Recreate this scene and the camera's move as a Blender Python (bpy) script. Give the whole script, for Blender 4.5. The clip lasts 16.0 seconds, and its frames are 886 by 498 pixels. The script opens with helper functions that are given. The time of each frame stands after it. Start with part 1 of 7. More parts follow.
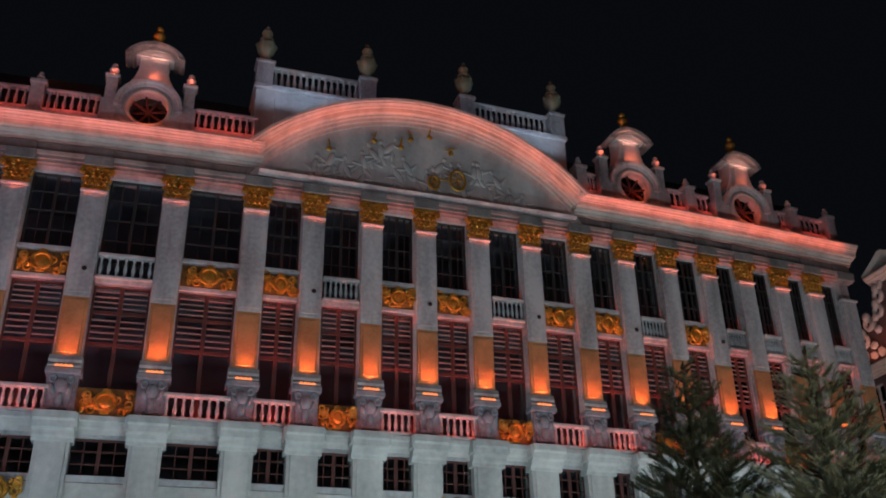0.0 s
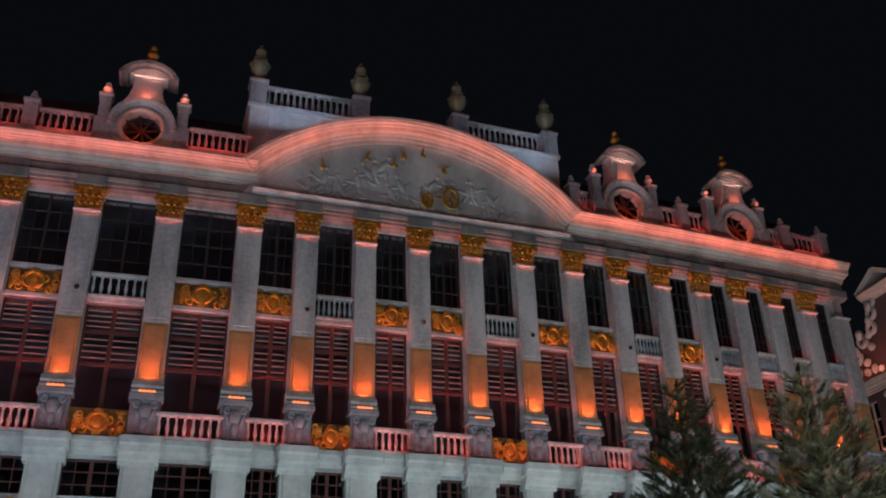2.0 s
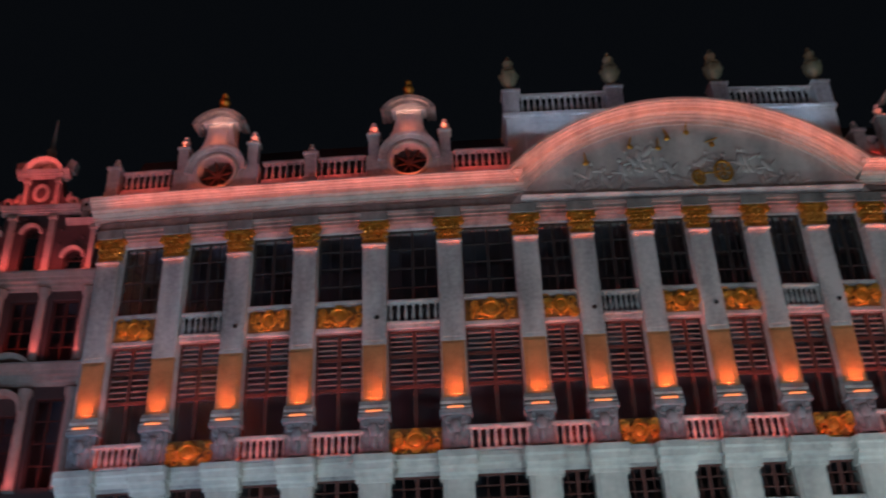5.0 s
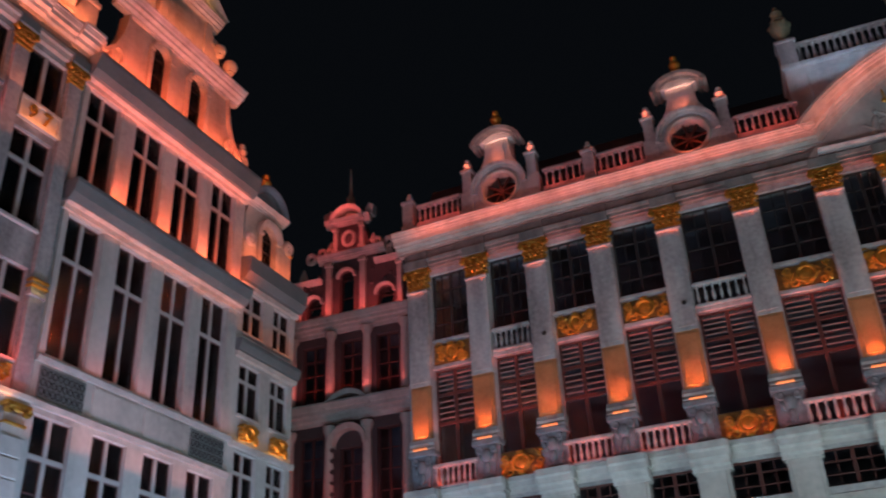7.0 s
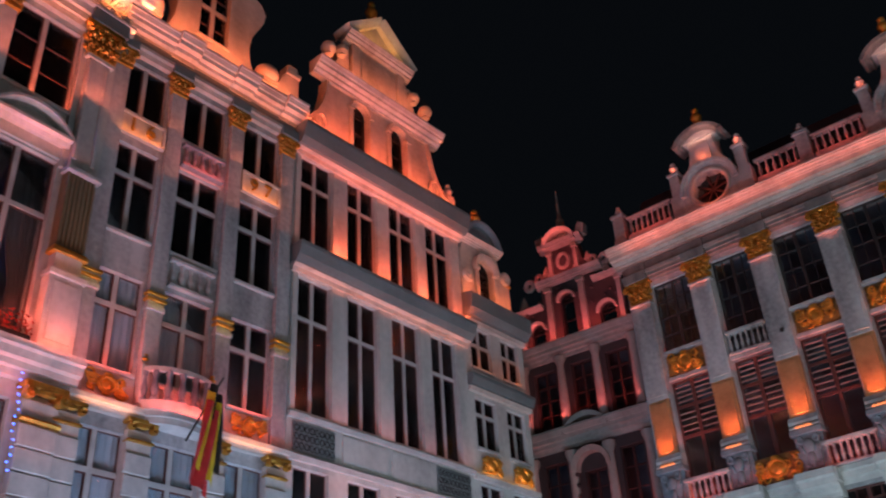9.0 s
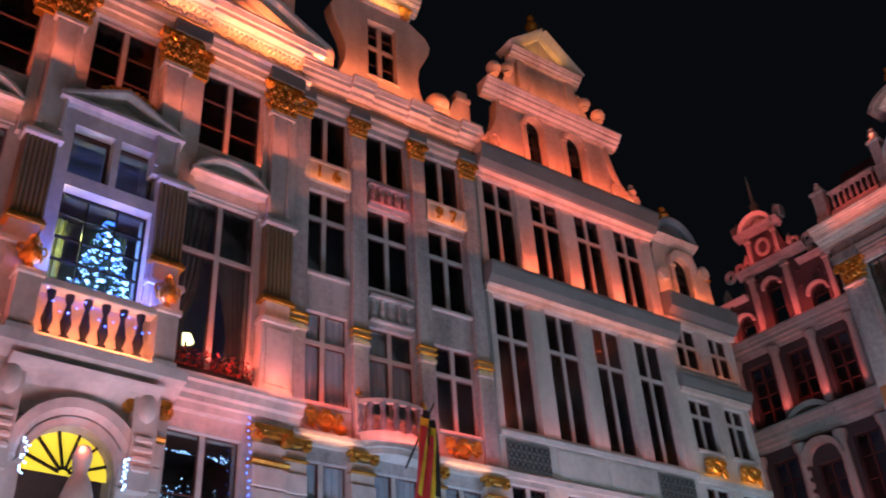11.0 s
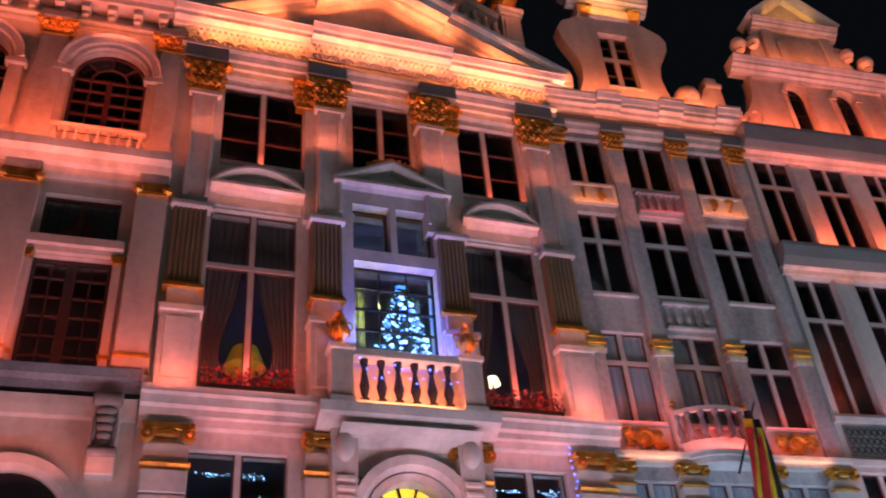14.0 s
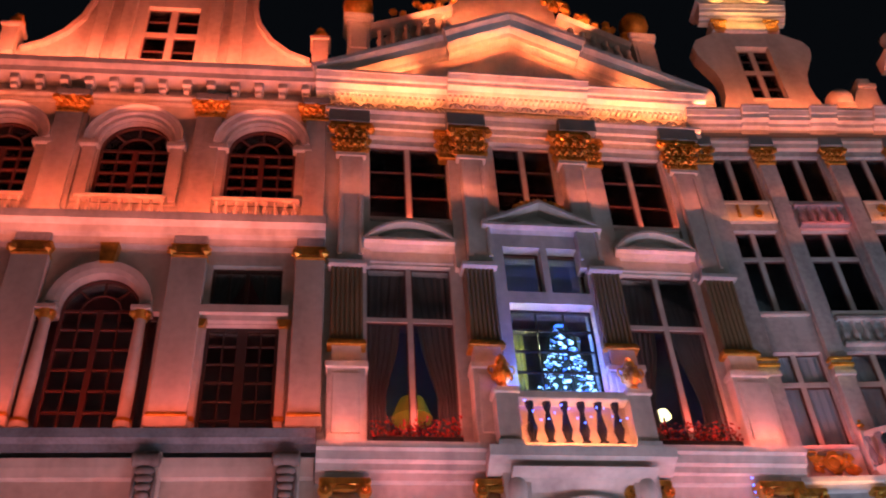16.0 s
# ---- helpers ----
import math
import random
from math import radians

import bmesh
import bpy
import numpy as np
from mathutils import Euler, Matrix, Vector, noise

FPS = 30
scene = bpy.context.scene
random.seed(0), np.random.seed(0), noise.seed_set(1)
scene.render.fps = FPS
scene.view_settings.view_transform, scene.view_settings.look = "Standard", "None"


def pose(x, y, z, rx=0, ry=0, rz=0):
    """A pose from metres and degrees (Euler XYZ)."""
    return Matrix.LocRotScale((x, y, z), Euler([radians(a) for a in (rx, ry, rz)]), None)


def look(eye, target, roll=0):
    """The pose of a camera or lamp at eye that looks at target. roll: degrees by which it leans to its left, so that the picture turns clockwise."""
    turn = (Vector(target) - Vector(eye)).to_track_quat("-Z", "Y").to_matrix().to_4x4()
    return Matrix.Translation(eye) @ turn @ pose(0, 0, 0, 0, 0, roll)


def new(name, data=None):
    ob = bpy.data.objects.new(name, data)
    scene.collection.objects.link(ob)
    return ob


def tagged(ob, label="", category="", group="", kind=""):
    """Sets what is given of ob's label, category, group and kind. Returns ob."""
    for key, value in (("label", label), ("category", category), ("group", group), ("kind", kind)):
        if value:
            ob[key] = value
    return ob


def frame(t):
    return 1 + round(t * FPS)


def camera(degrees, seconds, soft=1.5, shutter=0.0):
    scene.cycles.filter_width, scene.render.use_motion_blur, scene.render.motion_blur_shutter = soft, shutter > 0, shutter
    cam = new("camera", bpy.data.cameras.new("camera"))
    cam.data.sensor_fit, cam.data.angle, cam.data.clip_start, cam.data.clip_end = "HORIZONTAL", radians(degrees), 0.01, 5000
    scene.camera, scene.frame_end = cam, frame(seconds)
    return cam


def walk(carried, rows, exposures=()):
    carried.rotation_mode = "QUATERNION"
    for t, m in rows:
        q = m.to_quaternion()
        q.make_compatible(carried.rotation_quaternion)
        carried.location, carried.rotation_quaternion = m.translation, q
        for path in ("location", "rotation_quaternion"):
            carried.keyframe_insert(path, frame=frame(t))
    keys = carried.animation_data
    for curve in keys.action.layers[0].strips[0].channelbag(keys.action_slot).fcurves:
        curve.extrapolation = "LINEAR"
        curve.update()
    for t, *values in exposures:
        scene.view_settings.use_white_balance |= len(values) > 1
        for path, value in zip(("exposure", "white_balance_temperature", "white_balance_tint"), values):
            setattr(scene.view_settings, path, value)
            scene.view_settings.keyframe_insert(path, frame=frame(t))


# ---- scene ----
# camera: stands in the square at eye height and turns from the palace to the guild houses
cam = camera(49.7, 16.0, soft=1.9, shutter=0.5)
TURNS = [(0, -18.01, 27.23, 1.12), (0.5, -18.09, 27.47, 1.14), (1, -18.18, 27.73, 1.20), (1.5, -18.28, 27.99, 1.23),
        (2, -18.31, 28.31, 1.38), (2.5, -17.96, 28.59, 1.66), (3, -16.41, 28.91, 1.85), (3.5, -13.66, 29.18, 1.91),
        (6, 11.51, 28.51, 2.21), (6.5, 16.25, 28.93, 2.37), (7, 20.97, 29.50, 2.48), (7.5, 25.07, 30.00, 2.68),
        (8, 29.07, 30.59, 2.86), (8.5, 32.50, 31.13, 2.95), (9, 36.17, 31.68, 3.11), (11.5, 52.98, 33.57, 3.25),
        (12, 56.36, 33.89, 3.30), (12.5, 59.90, 34.36, 3.67), (13, 63.65, 34.85, 3.95), (13.5, 66.99, 35.35, 4.12),
        (14, 70.45, 36.06, 4.22), (14.5, 73.36, 36.80, 4.16), (15, 76.03, 37.69, 3.76), (15.5, 78.45, 38.47, 3.37),
        (16, 81.06, 39.24, 3.06)]
walk(cam, [(t, pose(0, 0, 1.6, 90 + pitch, roll, yaw)) for t, yaw, pitch, roll in TURNS], exposures=[(0, 0), (14.5, 0), (16, -0.12)])

# ---- plan: the palace front is gently bowed, the guild houses stand in a row with a kink ----
def bow(s):
    """Plan place of the palace front at s metres along it, with the angle of its tangent."""
    y = 31 + 0.0023 * (s - 8.4) ** 2
    slope = 0.0046 * (s - 8.4)
    return s * y / 31, y + 0.33, math.atan2(slope, y / 31 + s * slope / 31)


def MA(s, out=0.0):
    x, y, a = bow(s)
    return Matrix.Translation((x, y, 0)) @ Matrix.Rotation(a, 4, "Z") @ Matrix.Translation((0, -out, 0))


MP = pose(-19.237, 0.727, 0, 0, 0, 88.42)
ML = pose(-19.794, -9.384, 0, 0, 0, 86.85)
MB = pose(-19.905, 1.951, 0, 0, 0, 84.4)
MC = pose(-25, 38, 0)

# ---- night sky ----
world = bpy.data.worlds.new("night")
scene.world = world
world.use_nodes = True
bg = world.node_tree.nodes["Background"]
bg.inputs["Color"].default_value = (0.27, 0.34, 0.46, 1)
bg.inputs["Strength"].default_value = 0.0085


# ---- lamps ----
def strip(m, length, width, energy, colour, tilt=0.0, turn=0.0):
    """A strip of floodlights, some of them unseen fill, lying along local x, shining up; tilt leans its light towards
    the wall.
    """
    la = bpy.data.lights.new("flood_or_fill_strip", "AREA")
    la.shape, la.size, la.size_y, la.energy, la.color = "RECTANGLE", length, width, energy, colour
    ob = new("flood_or_fill_strip", la)
    ob.matrix_world = m @ Matrix.Rotation(turn, 4, "Y") @ Matrix.Rotation(math.pi - radians(tilt), 4, "X")
    return ob


# point lamps; several are unseen ones added to brighten ornaments
def bulb(m, energy, colour, radius=0.06):
    la = bpy.data.lights.new("small_lamp", "POINT")
    la.energy, la.color, la.shadow_soft_size = energy, colour, radius
    ob = new("small_lamp", la)
    ob.matrix_world = m
    return ob


def at(x, out, z):
    return Matrix.Translation((x, -out, z))


ORANGE, RED, PINK, AMBER, WHITE = (1, 0.2, 0.075), (1, 0.1, 0.075), (1, 0.19, 0.13), (1, 0.42, 0.1), (0.64, 0.85, 1)


# ---- materials ----
def material(name, base, rough=0.7, metal=0.0, grain=6.0, stain=0.6, vary=0.25, bump=0.25, tint=None, streak=1.0):
    """Procedural surface: fine grain and broad stains in world space, with relief."""
    ma = bpy.data.materials.new(name)
    ma.use_nodes = True
    nt = ma.node_tree
    bsdf = nt.nodes["Principled BSDF"]
    geo = nt.nodes.new("ShaderNodeNewGeometry")
    squash = nt.nodes.new("ShaderNodeMapping")
    squash.inputs["Scale"].default_value = (1, 1, 1 / streak)
    fine, broad = nt.nodes.new("ShaderNodeTexNoise"), nt.nodes.new("ShaderNodeTexNoise")
    fine.inputs["Scale"].default_value, fine.inputs["Detail"].default_value = grain, 6
    broad.inputs["Scale"].default_value, broad.inputs["Detail"].default_value = stain, 5
    nt.links.new(geo.outputs["Position"], squash.inputs["Vector"])
    nt.links.new(geo.outputs["Position"], fine.inputs["Vector"])
    nt.links.new(squash.outputs["Vector"], broad.inputs["Vector"])
    add = nt.nodes.new("ShaderNodeMath")
    add.operation = "MULTIPLY_ADD"
    add.inputs[1].default_value = 0.3
    nt.links.new(fine.outputs["Fac"], add.inputs[0])
    half = nt.nodes.new("ShaderNodeMath")
    half.operation = "MULTIPLY"
    half.inputs[1].default_value = 0.7
    nt.links.new(broad.outputs["Fac"], half.inputs[0])
    nt.links.new(half.outputs[0], add.inputs[2])
    # runs of dirt washed down the face
    runs, drip, soak = nt.nodes.new("ShaderNodeMapping"), nt.nodes.new("ShaderNodeTexNoise"), nt.nodes.new("ShaderNodeMath")
    runs.inputs["Scale"].default_value = (1, 1, 0.2)
    drip.inputs["Scale"].default_value, drip.inputs["Detail"].default_value = 1.7, 6
    soak.operation = "MULTIPLY_ADD"
    soak.inputs[1].default_value = 0.4 if streak > 1 else 0.0
    nt.links.new(geo.outputs["Position"], runs.inputs["Vector"])
    nt.links.new(runs.outputs["Vector"], drip.inputs["Vector"])
    shift = nt.nodes.new("ShaderNodeMath")
    shift.operation = "SUBTRACT"
    shift.inputs[1].default_value = 0.5
    nt.links.new(drip.outputs["Fac"], shift.inputs[0])
    nt.links.new(shift.outputs[0], soak.inputs[0])
    nt.links.new(add.outputs[0], soak.inputs[2])
    ramp = nt.nodes.new("ShaderNodeValToRGB")
    lo = tint or tuple(c * 0.55 for c in base)
    e = ramp.color_ramp.elements
    e[0].position, e[1].position = 0.5 - vary, 0.5 + vary * 0.6
    e[0].color, e[1].color = (*lo, 1), (*base, 1)
    nt.links.new(soak.outputs[0], ramp.inputs["Fac"])
    nt.links.new(ramp.outputs["Color"], bsdf.inputs["Base Color"])
    bsdf.inputs["Roughness"].default_value, bsdf.inputs["Metallic"].default_value = rough, metal
    if bump:
        bn = nt.nodes.new("ShaderNodeBump")
        bn.inputs["Strength"].default_value, bn.inputs["Distance"].default_value = bump, 0.02
        nt.links.new(fine.outputs["Fac"], bn.inputs["Height"])
        nt.links.new(bn.outputs["Normal"], bsdf.inputs["Normal"])
    return ma


def glowing(name, colour, strength):
    ma = bpy.data.materials.new(name)
    ma.use_nodes = True
    b = ma.node_tree.nodes["Principled BSDF"]
    b.inputs["Base Color"].default_value = (*colour, 1)
    b.inputs["Emission Color"].default_value, b.inputs["Emission Strength"].default_value = (*colour, 1), strength
    return ma


def glass_material():
    ma = bpy.data.materials.new("window_glass")
    ma.use_nodes = True
    nt = ma.node_tree
    nt.nodes.remove(nt.nodes["Principled BSDF"])
    clear, shine = nt.nodes.new("ShaderNodeBsdfTransparent"), nt.nodes.new("ShaderNodeBsdfGlossy")
    clear.inputs["Color"].default_value = (0.75, 0.8, 0.8, 1)
    shine.inputs["Roughness"].default_value = 0.06
    fres, mix = nt.nodes.new("ShaderNodeFresnel"), nt.nodes.new("ShaderNodeMixShader")
    fres.inputs["IOR"].default_value = 1.5
    nt.links.new(fres.outputs[0], mix.inputs[0])
    nt.links.new(clear.outputs[0], mix.inputs[1])
    nt.links.new(shine.outputs[0], mix.inputs[2])
    nt.links.new(mix.outputs[0], nt.nodes["Material Output"].inputs["Surface"])
    return ma


STONE = material("grey_limestone", (0.46, 0.46, 0.46), 0.8, grain=7, stain=1.0, vary=0.21, tint=(0.15, 0.155, 0.16), streak=5, bump=0.3)
PALE = material("pale_limestone", (0.56, 0.55, 0.52), 0.75, grain=5, stain=0.8, vary=0.27, tint=(0.25, 0.25, 0.245), streak=4, bump=0.2)
# darker stone for the entablature, dormer hoods and hall consoles
DARKGREY = material("dark_grey_stone", (0.25, 0.235, 0.22), 0.85, grain=7, stain=1.2, vary=0.24, tint=(0.07, 0.068, 0.066), streak=4, bump=0.3)
CREAM = material("cream_stone", (0.56, 0.5, 0.45), 0.75, grain=5, stain=0.8, vary=0.27, tint=(0.27, 0.235, 0.2), streak=3, bump=0.2)
DARKSTONE = material("blue_grey_stone", (0.2, 0.22, 0.25), 0.8, grain=12, stain=1.5, vary=0.18)
ZINC = material("grey_painted_cornice", (0.17, 0.195, 0.195), 0.6, grain=6, stain=0.6, vary=0.3)
RUDDY = material("ruddy_dark_stone", (0.1, 0.068, 0.068), 0.8, grain=8, stain=1.0, vary=0.3)
OCHRE = material("ochre_painted_panel", (0.42, 0.2, 0.085), 0.6, grain=9, stain=1.4, vary=0.2, tint=(0.24, 0.11, 0.045))
UMBER = material("brown_fluted_panel", (0.2, 0.155, 0.085), 0.6, grain=10, stain=1.2, vary=0.3)
GOLD = material("worn_gilding", (0.76, 0.4, 0.07), 0.38, 0.7, grain=14, stain=4, vary=0.26, tint=(0.2, 0.1, 0.02), bump=0.5)
OLDGOLD = material("dark_old_gilding", (0.3, 0.17, 0.05), 0.5, 0.4, grain=14, stain=4, vary=0.25, tint=(0.07, 0.045, 0.02), bump=0.5)
VERDIGRIS = material("tarnished_gilding", (0.34, 0.31, 0.18), 0.5, 0.3, grain=9, stain=5, vary=0.3, tint=(0.13, 0.16, 0.13))
SLATE = material("dark_slate", (0.05, 0.05, 0.06), 0.6, grain=14, stain=1.0, vary=0.3)
FRAME = material("dark_red_window_paint", (0.1, 0.035, 0.03), 0.5, grain=20, stain=3, vary=0.3, bump=0.1)
SLAT = material("pale_red_window_slat", (0.34, 0.21, 0.19), 0.5, grain=20, stain=3, vary=0.3, bump=0.1)
PANEBACK = material("pale_pane_backing", (0.7, 0.74, 0.84), 0.9, grain=9, stain=1.4, vary=0.3, tint=(0.35, 0.38, 0.46), streak=4, bump=0.1)
MULLION = material("pale_painted_mullion", (0.5, 0.48, 0.46), 0.6, grain=12, stain=2, vary=0.3, bump=0.1)
DARKFRAME = material("near_black_window_paint", (0.035, 0.028, 0.028), 0.5, grain=20, stain=3, vary=0.3, bump=0.1)
CONSOLE = material("dark_weathered_console", (0.22, 0.24, 0.27), 0.8, grain=14, stain=3, vary=0.18)
SILHOUETTE = material("glazed_silhouette_baluster", (0.045, 0.05, 0.075), 0.25, 0.2, grain=14, stain=3)
IRON = material("black_iron", (0.03, 0.03, 0.03), 0.45, 0.6, grain=18, stain=3)
INSIDE = material("dark_interior_plaster", (0.24, 0.24, 0.3), 0.9, grain=4, stain=0.5)
CURTAIN = material("grey_net_curtain", (0.2, 0.2, 0.21), 0.9, grain=16, stain=2, vary=0.3)
COBBLE = material("square_paving", (0.14, 0.135, 0.125), 0.75, grain=5, stain=0.3, vary=0.3, bump=0.6)
BARK = material("fir_bark", (0.12, 0.08, 0.05), 0.9, grain=16, stain=4)
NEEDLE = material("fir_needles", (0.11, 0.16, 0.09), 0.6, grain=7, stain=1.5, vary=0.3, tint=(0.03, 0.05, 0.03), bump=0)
# lighter copy of the needles, with the light on one tree put into it
LITNEEDLE = material("lit_fir_needles", (0.34, 0.42, 0.29), 0.6, grain=7, stain=1.5, vary=0.3, tint=(0.11, 0.15, 0.095), bump=0)
FLOWER = material("red_window_flowers", (0.4, 0.02, 0.02), 0.6, grain=9, stain=5, vary=0.12, tint=(0.015, 0.03, 0.012), bump=0)
FLAGRED = material("red_flag_cloth", (0.6, 0.04, 0.04), 0.8, grain=20, stain=3)
FLAGGOLD = material("yellow_flag_cloth", (0.75, 0.55, 0.03), 0.8, grain=20, stain=3)
FLAGBLACK = material("black_flag_cloth", (0.02, 0.02, 0.02), 0.8, grain=20, stain=3)
GLASS = glass_material()
BULBS = glowing("blue_white_fairy_lights", (0.3, 0.55, 1.0), 9)
BLUEBULBS = glowing("deep_blue_fairy_lights", (0.04, 0.14, 1.0), 8)
WARMLAMP = glowing("warm_lamp_shade", (1.0, 0.85, 0.45), 5)
LAMPGLASS = glowing("amber_lamp_glass", (1.0, 0.3, 0.1), 0.9)


# ---- mesh helpers: local x runs along a front, -y comes out of it, z is height ----
def bx(bm, x0, x1, y0, y1, z0, z1, bevel=0.0):
    r = bmesh.ops.create_cube(bm, size=1)
    for v in r["verts"]:
        v.co = Vector((x0 + (v.co.x + 0.5) * (x1 - x0), y0 + (v.co.y + 0.5) * (y1 - y0), z0 + (v.co.z + 0.5) * (z1 - z0)))
    if bevel:
        es = list({e for v in r["verts"] for e in v.link_edges})
        bmesh.ops.bevel(bm, geom=es, offset=bevel, segments=1, affect="EDGES")


def lathe(bm, prof, n=10, c=(0, 0, 0), squash=1.0, start=0.0, sweep=2 * math.pi):
    """Turned body from (radius, z) pairs."""
    full = sweep > 6.28
    rings = []
    for r, z in prof:
        k = n if full else n + 1
        rings.append([bm.verts.new((c[0] + r * math.cos(start + sweep * i / n), c[1] + squash * r * math.sin(start + sweep * i / n), c[2] + z)) for i in range(k)])
    for a, b in zip(rings, rings[1:]):
        for i in range(n if full else n):
            j = (i + 1) % n if full else i + 1
            bm.faces.new((a[i], a[j], b[j], b[i]))
    if full:
        bm.faces.new(rings[-1])
        bm.faces.new(rings[0][::-1])


def extr(bm, poly, y0, y1):
    """A flat outline of (x, z) points, given depth from y0 to y1."""
    a = [bm.verts.new((x, y0, z)) for x, z in poly]
    b = [bm.verts.new((x, y1, z)) for x, z in poly]
    bm.faces.new(a)
    bm.faces.new(b[::-1])
    for i in range(len(poly)):
        j = (i + 1) % len(poly)
        bm.faces.new((a[j], a[i], b[i], b[j]))


def sweep(bm, prof, path):
    """A moulding: closed profile of (out, height) pairs along path rows of (x, y, z, ox, oy, oz), o being the outward unit vector and the height's axis z or given by three more."""
    rings = []
    for row in path:
        p, o = Vector(row[0:3]), Vector(row[3:6])
        up = Vector(row[6:9]) if len(row) > 6 else Vector((0, 0, 1))
        rings.append([bm.verts.new(p + o * a + up * h) for a, h in prof])
    n = len(prof)
    for a, b in zip(rings, rings[1:]):
        for i in range(n):
            bm.faces.new((a[i], a[(i + 1) % n], b[(i + 1) % n], b[i]))
    bm.faces.new(rings[0][::-1])
    bm.faces.new(rings[-1])


def mould(bm, prof, x0, x1):
    """A straight moulding along x."""
    sweep(bm, prof, [(x0, 0, 0, 0, -1, 0), (x1, 0, 0, 0, -1, 0)])


def arc_mould(bm, prof, cx, cz, r, a0, a1, n=20):
    """A moulding that follows an arc in the front's plane; profile of (out, radial)."""
    rows = []
    for i in range(n + 1):
        a = radians(a0 + (a1 - a0) * i / n)
        u = (math.cos(a), 0, math.sin(a))
        rows.append((cx + r * u[0], 0, cz + r * u[2], 0, -1, 0, *u))
    sweep(bm, prof, rows)


def slope_mould(bm, prof, x0, z0, x1, z1):
    d = Vector((x1 - x0, 0, z1 - z0)).normalized()
    up = (-d.z, 0, d.x)
    sweep(bm, prof, [(x0, 0, z0, 0, -1, 0, *up), (x1, 0, z1, 0, -1, 0, *up)])


def blob(bm, c, r, sub=1, turn=0.0):
    m = Matrix.Translation(c) @ Matrix.Rotation(turn, 4, "Y") @ Matrix.Diagonal((*r, 1))
    bmesh.ops.create_icosphere(bm, subdivisions=sub, radius=1, matrix=m)


def ring(bm, c, rx, rz, w, n=16, m=6, depth=None):
    """A ring standing in the front's plane."""
    depth = depth or w
    vs = [[bm.verts.new((c[0] + (rx + w * math.cos(b)) * math.cos(a), c[1] + depth * math.sin(b), c[2] + (rz + w * math.cos(b)) * math.sin(a)))
           for b in (2 * math.pi * j / m for j in range(m))] for a in (2 * math.pi * i / n for i in range(n))]
    for i in range(n):
        for j in range(m):
            bm.faces.new((vs[i][j], vs[(i + 1) % n][j], vs[(i + 1) % n][(j + 1) % m], vs[i][(j + 1) % m]))


PLACE = {}
MESHES = {}


def finish(name, bm, material, smooth=False):
    me = bpy.data.meshes.new(name)
    bmesh.ops.recalc_face_normals(bm, faces=bm.faces[:])
    bm.to_mesh(me)
    bm.free()
    me.materials.append(material)
    if smooth:
        me.shade_smooth()
        me.set_sharp_from_angle(angle=radians(40))
    return me


def put(name, me, parent, m, label=""):
    """Links a mesh as one part under a thing or a part, at the pose m in the world."""
    ob = new(name, me)
    if parent:
        ob.parent = parent
        ob.matrix_parent_inverse = PLACE[parent].inverted()
    ob.matrix_basis = m
    PLACE[ob] = m
    if label:
        ob["label"] = label
    return ob


def part(name, bm, material, parent, m, label="", smooth=False):
    return put(name, finish(name, bm, material, smooth), parent, m, label)


def shared(key, make, material, smooth=False):
    """One mesh for all alike pieces."""
    if key not in MESHES:
        bm = bmesh.new()
        make(bm)
        MESHES[key] = finish(str(key[0]), bm, material, smooth)
    return MESHES[key]


def thing(name, m, label, category, group="", kind=""):
    ob = new(name)
    ob.matrix_basis = m
    PLACE[ob] = m
    return tagged(ob, label, category, group, kind)


# ---- pieces that the fronts share ----
def baluster_shape(h, r):
    def make(bm):
        lathe(bm, [(r * 0.9, 0), (r * 0.9, h * 0.08), (r * 0.5, h * 0.12), (r, h * 0.36), (r * 0.75, h * 0.5), (r * 0.4, h * 0.78), (r * 0.75, h * 0.9), (r * 0.8, h)], 8)
    return make


def balustrade(parent, m, x0, x1, z0, z1, n, mat=STONE, y=0.0, r=0.075, posts=()):
    """Rails and separate balusters between x0 and x1."""
    bm = bmesh.new()
    t = 0.12
    bx(bm, x0, x1, y - 0.13, y + 0.13, z1 - t, z1, 0.02)
    rail = part("balustrade", bm, mat, parent, m)
    bm = bmesh.new()
    bx(bm, x0, x1, y - 0.12, y + 0.12, z0, z0 + 0.1, 0.015)
    part("base_rail", bm, mat, rail, m)
    h = z1 - z0 - t - 0.1
    me = shared(("baluster", round(h, 2), r, mat.name), baluster_shape(h, r), mat, True)
    for i in range(n):
        put("baluster", me, rail, m @ Matrix.Translation((x0 + (x1 - x0) * (i + 0.5) / n, y, z0 + 0.1)))
    return rail


def finial_shape(r, h):
    def make(bm):
        bx(bm, -r * 0.8, r * 0.8, -r * 0.8, r * 0.8, 0, h * 0.12)
        lathe(bm, [(r * 0.5, h * 0.12), (r * 0.3, h * 0.2), (r * 0.38, h * 0.28), (r * 0.85, h * 0.36), (r, h * 0.48), (r * 0.8, h * 0.6), (r * 0.36, h * 0.66), (r * 0.3, h * 0.7), (r * 0.55, h * 0.76), (r * 0.6, h * 0.85), (r * 0.35, h * 0.94), (0.01, h)], 12)
    return make


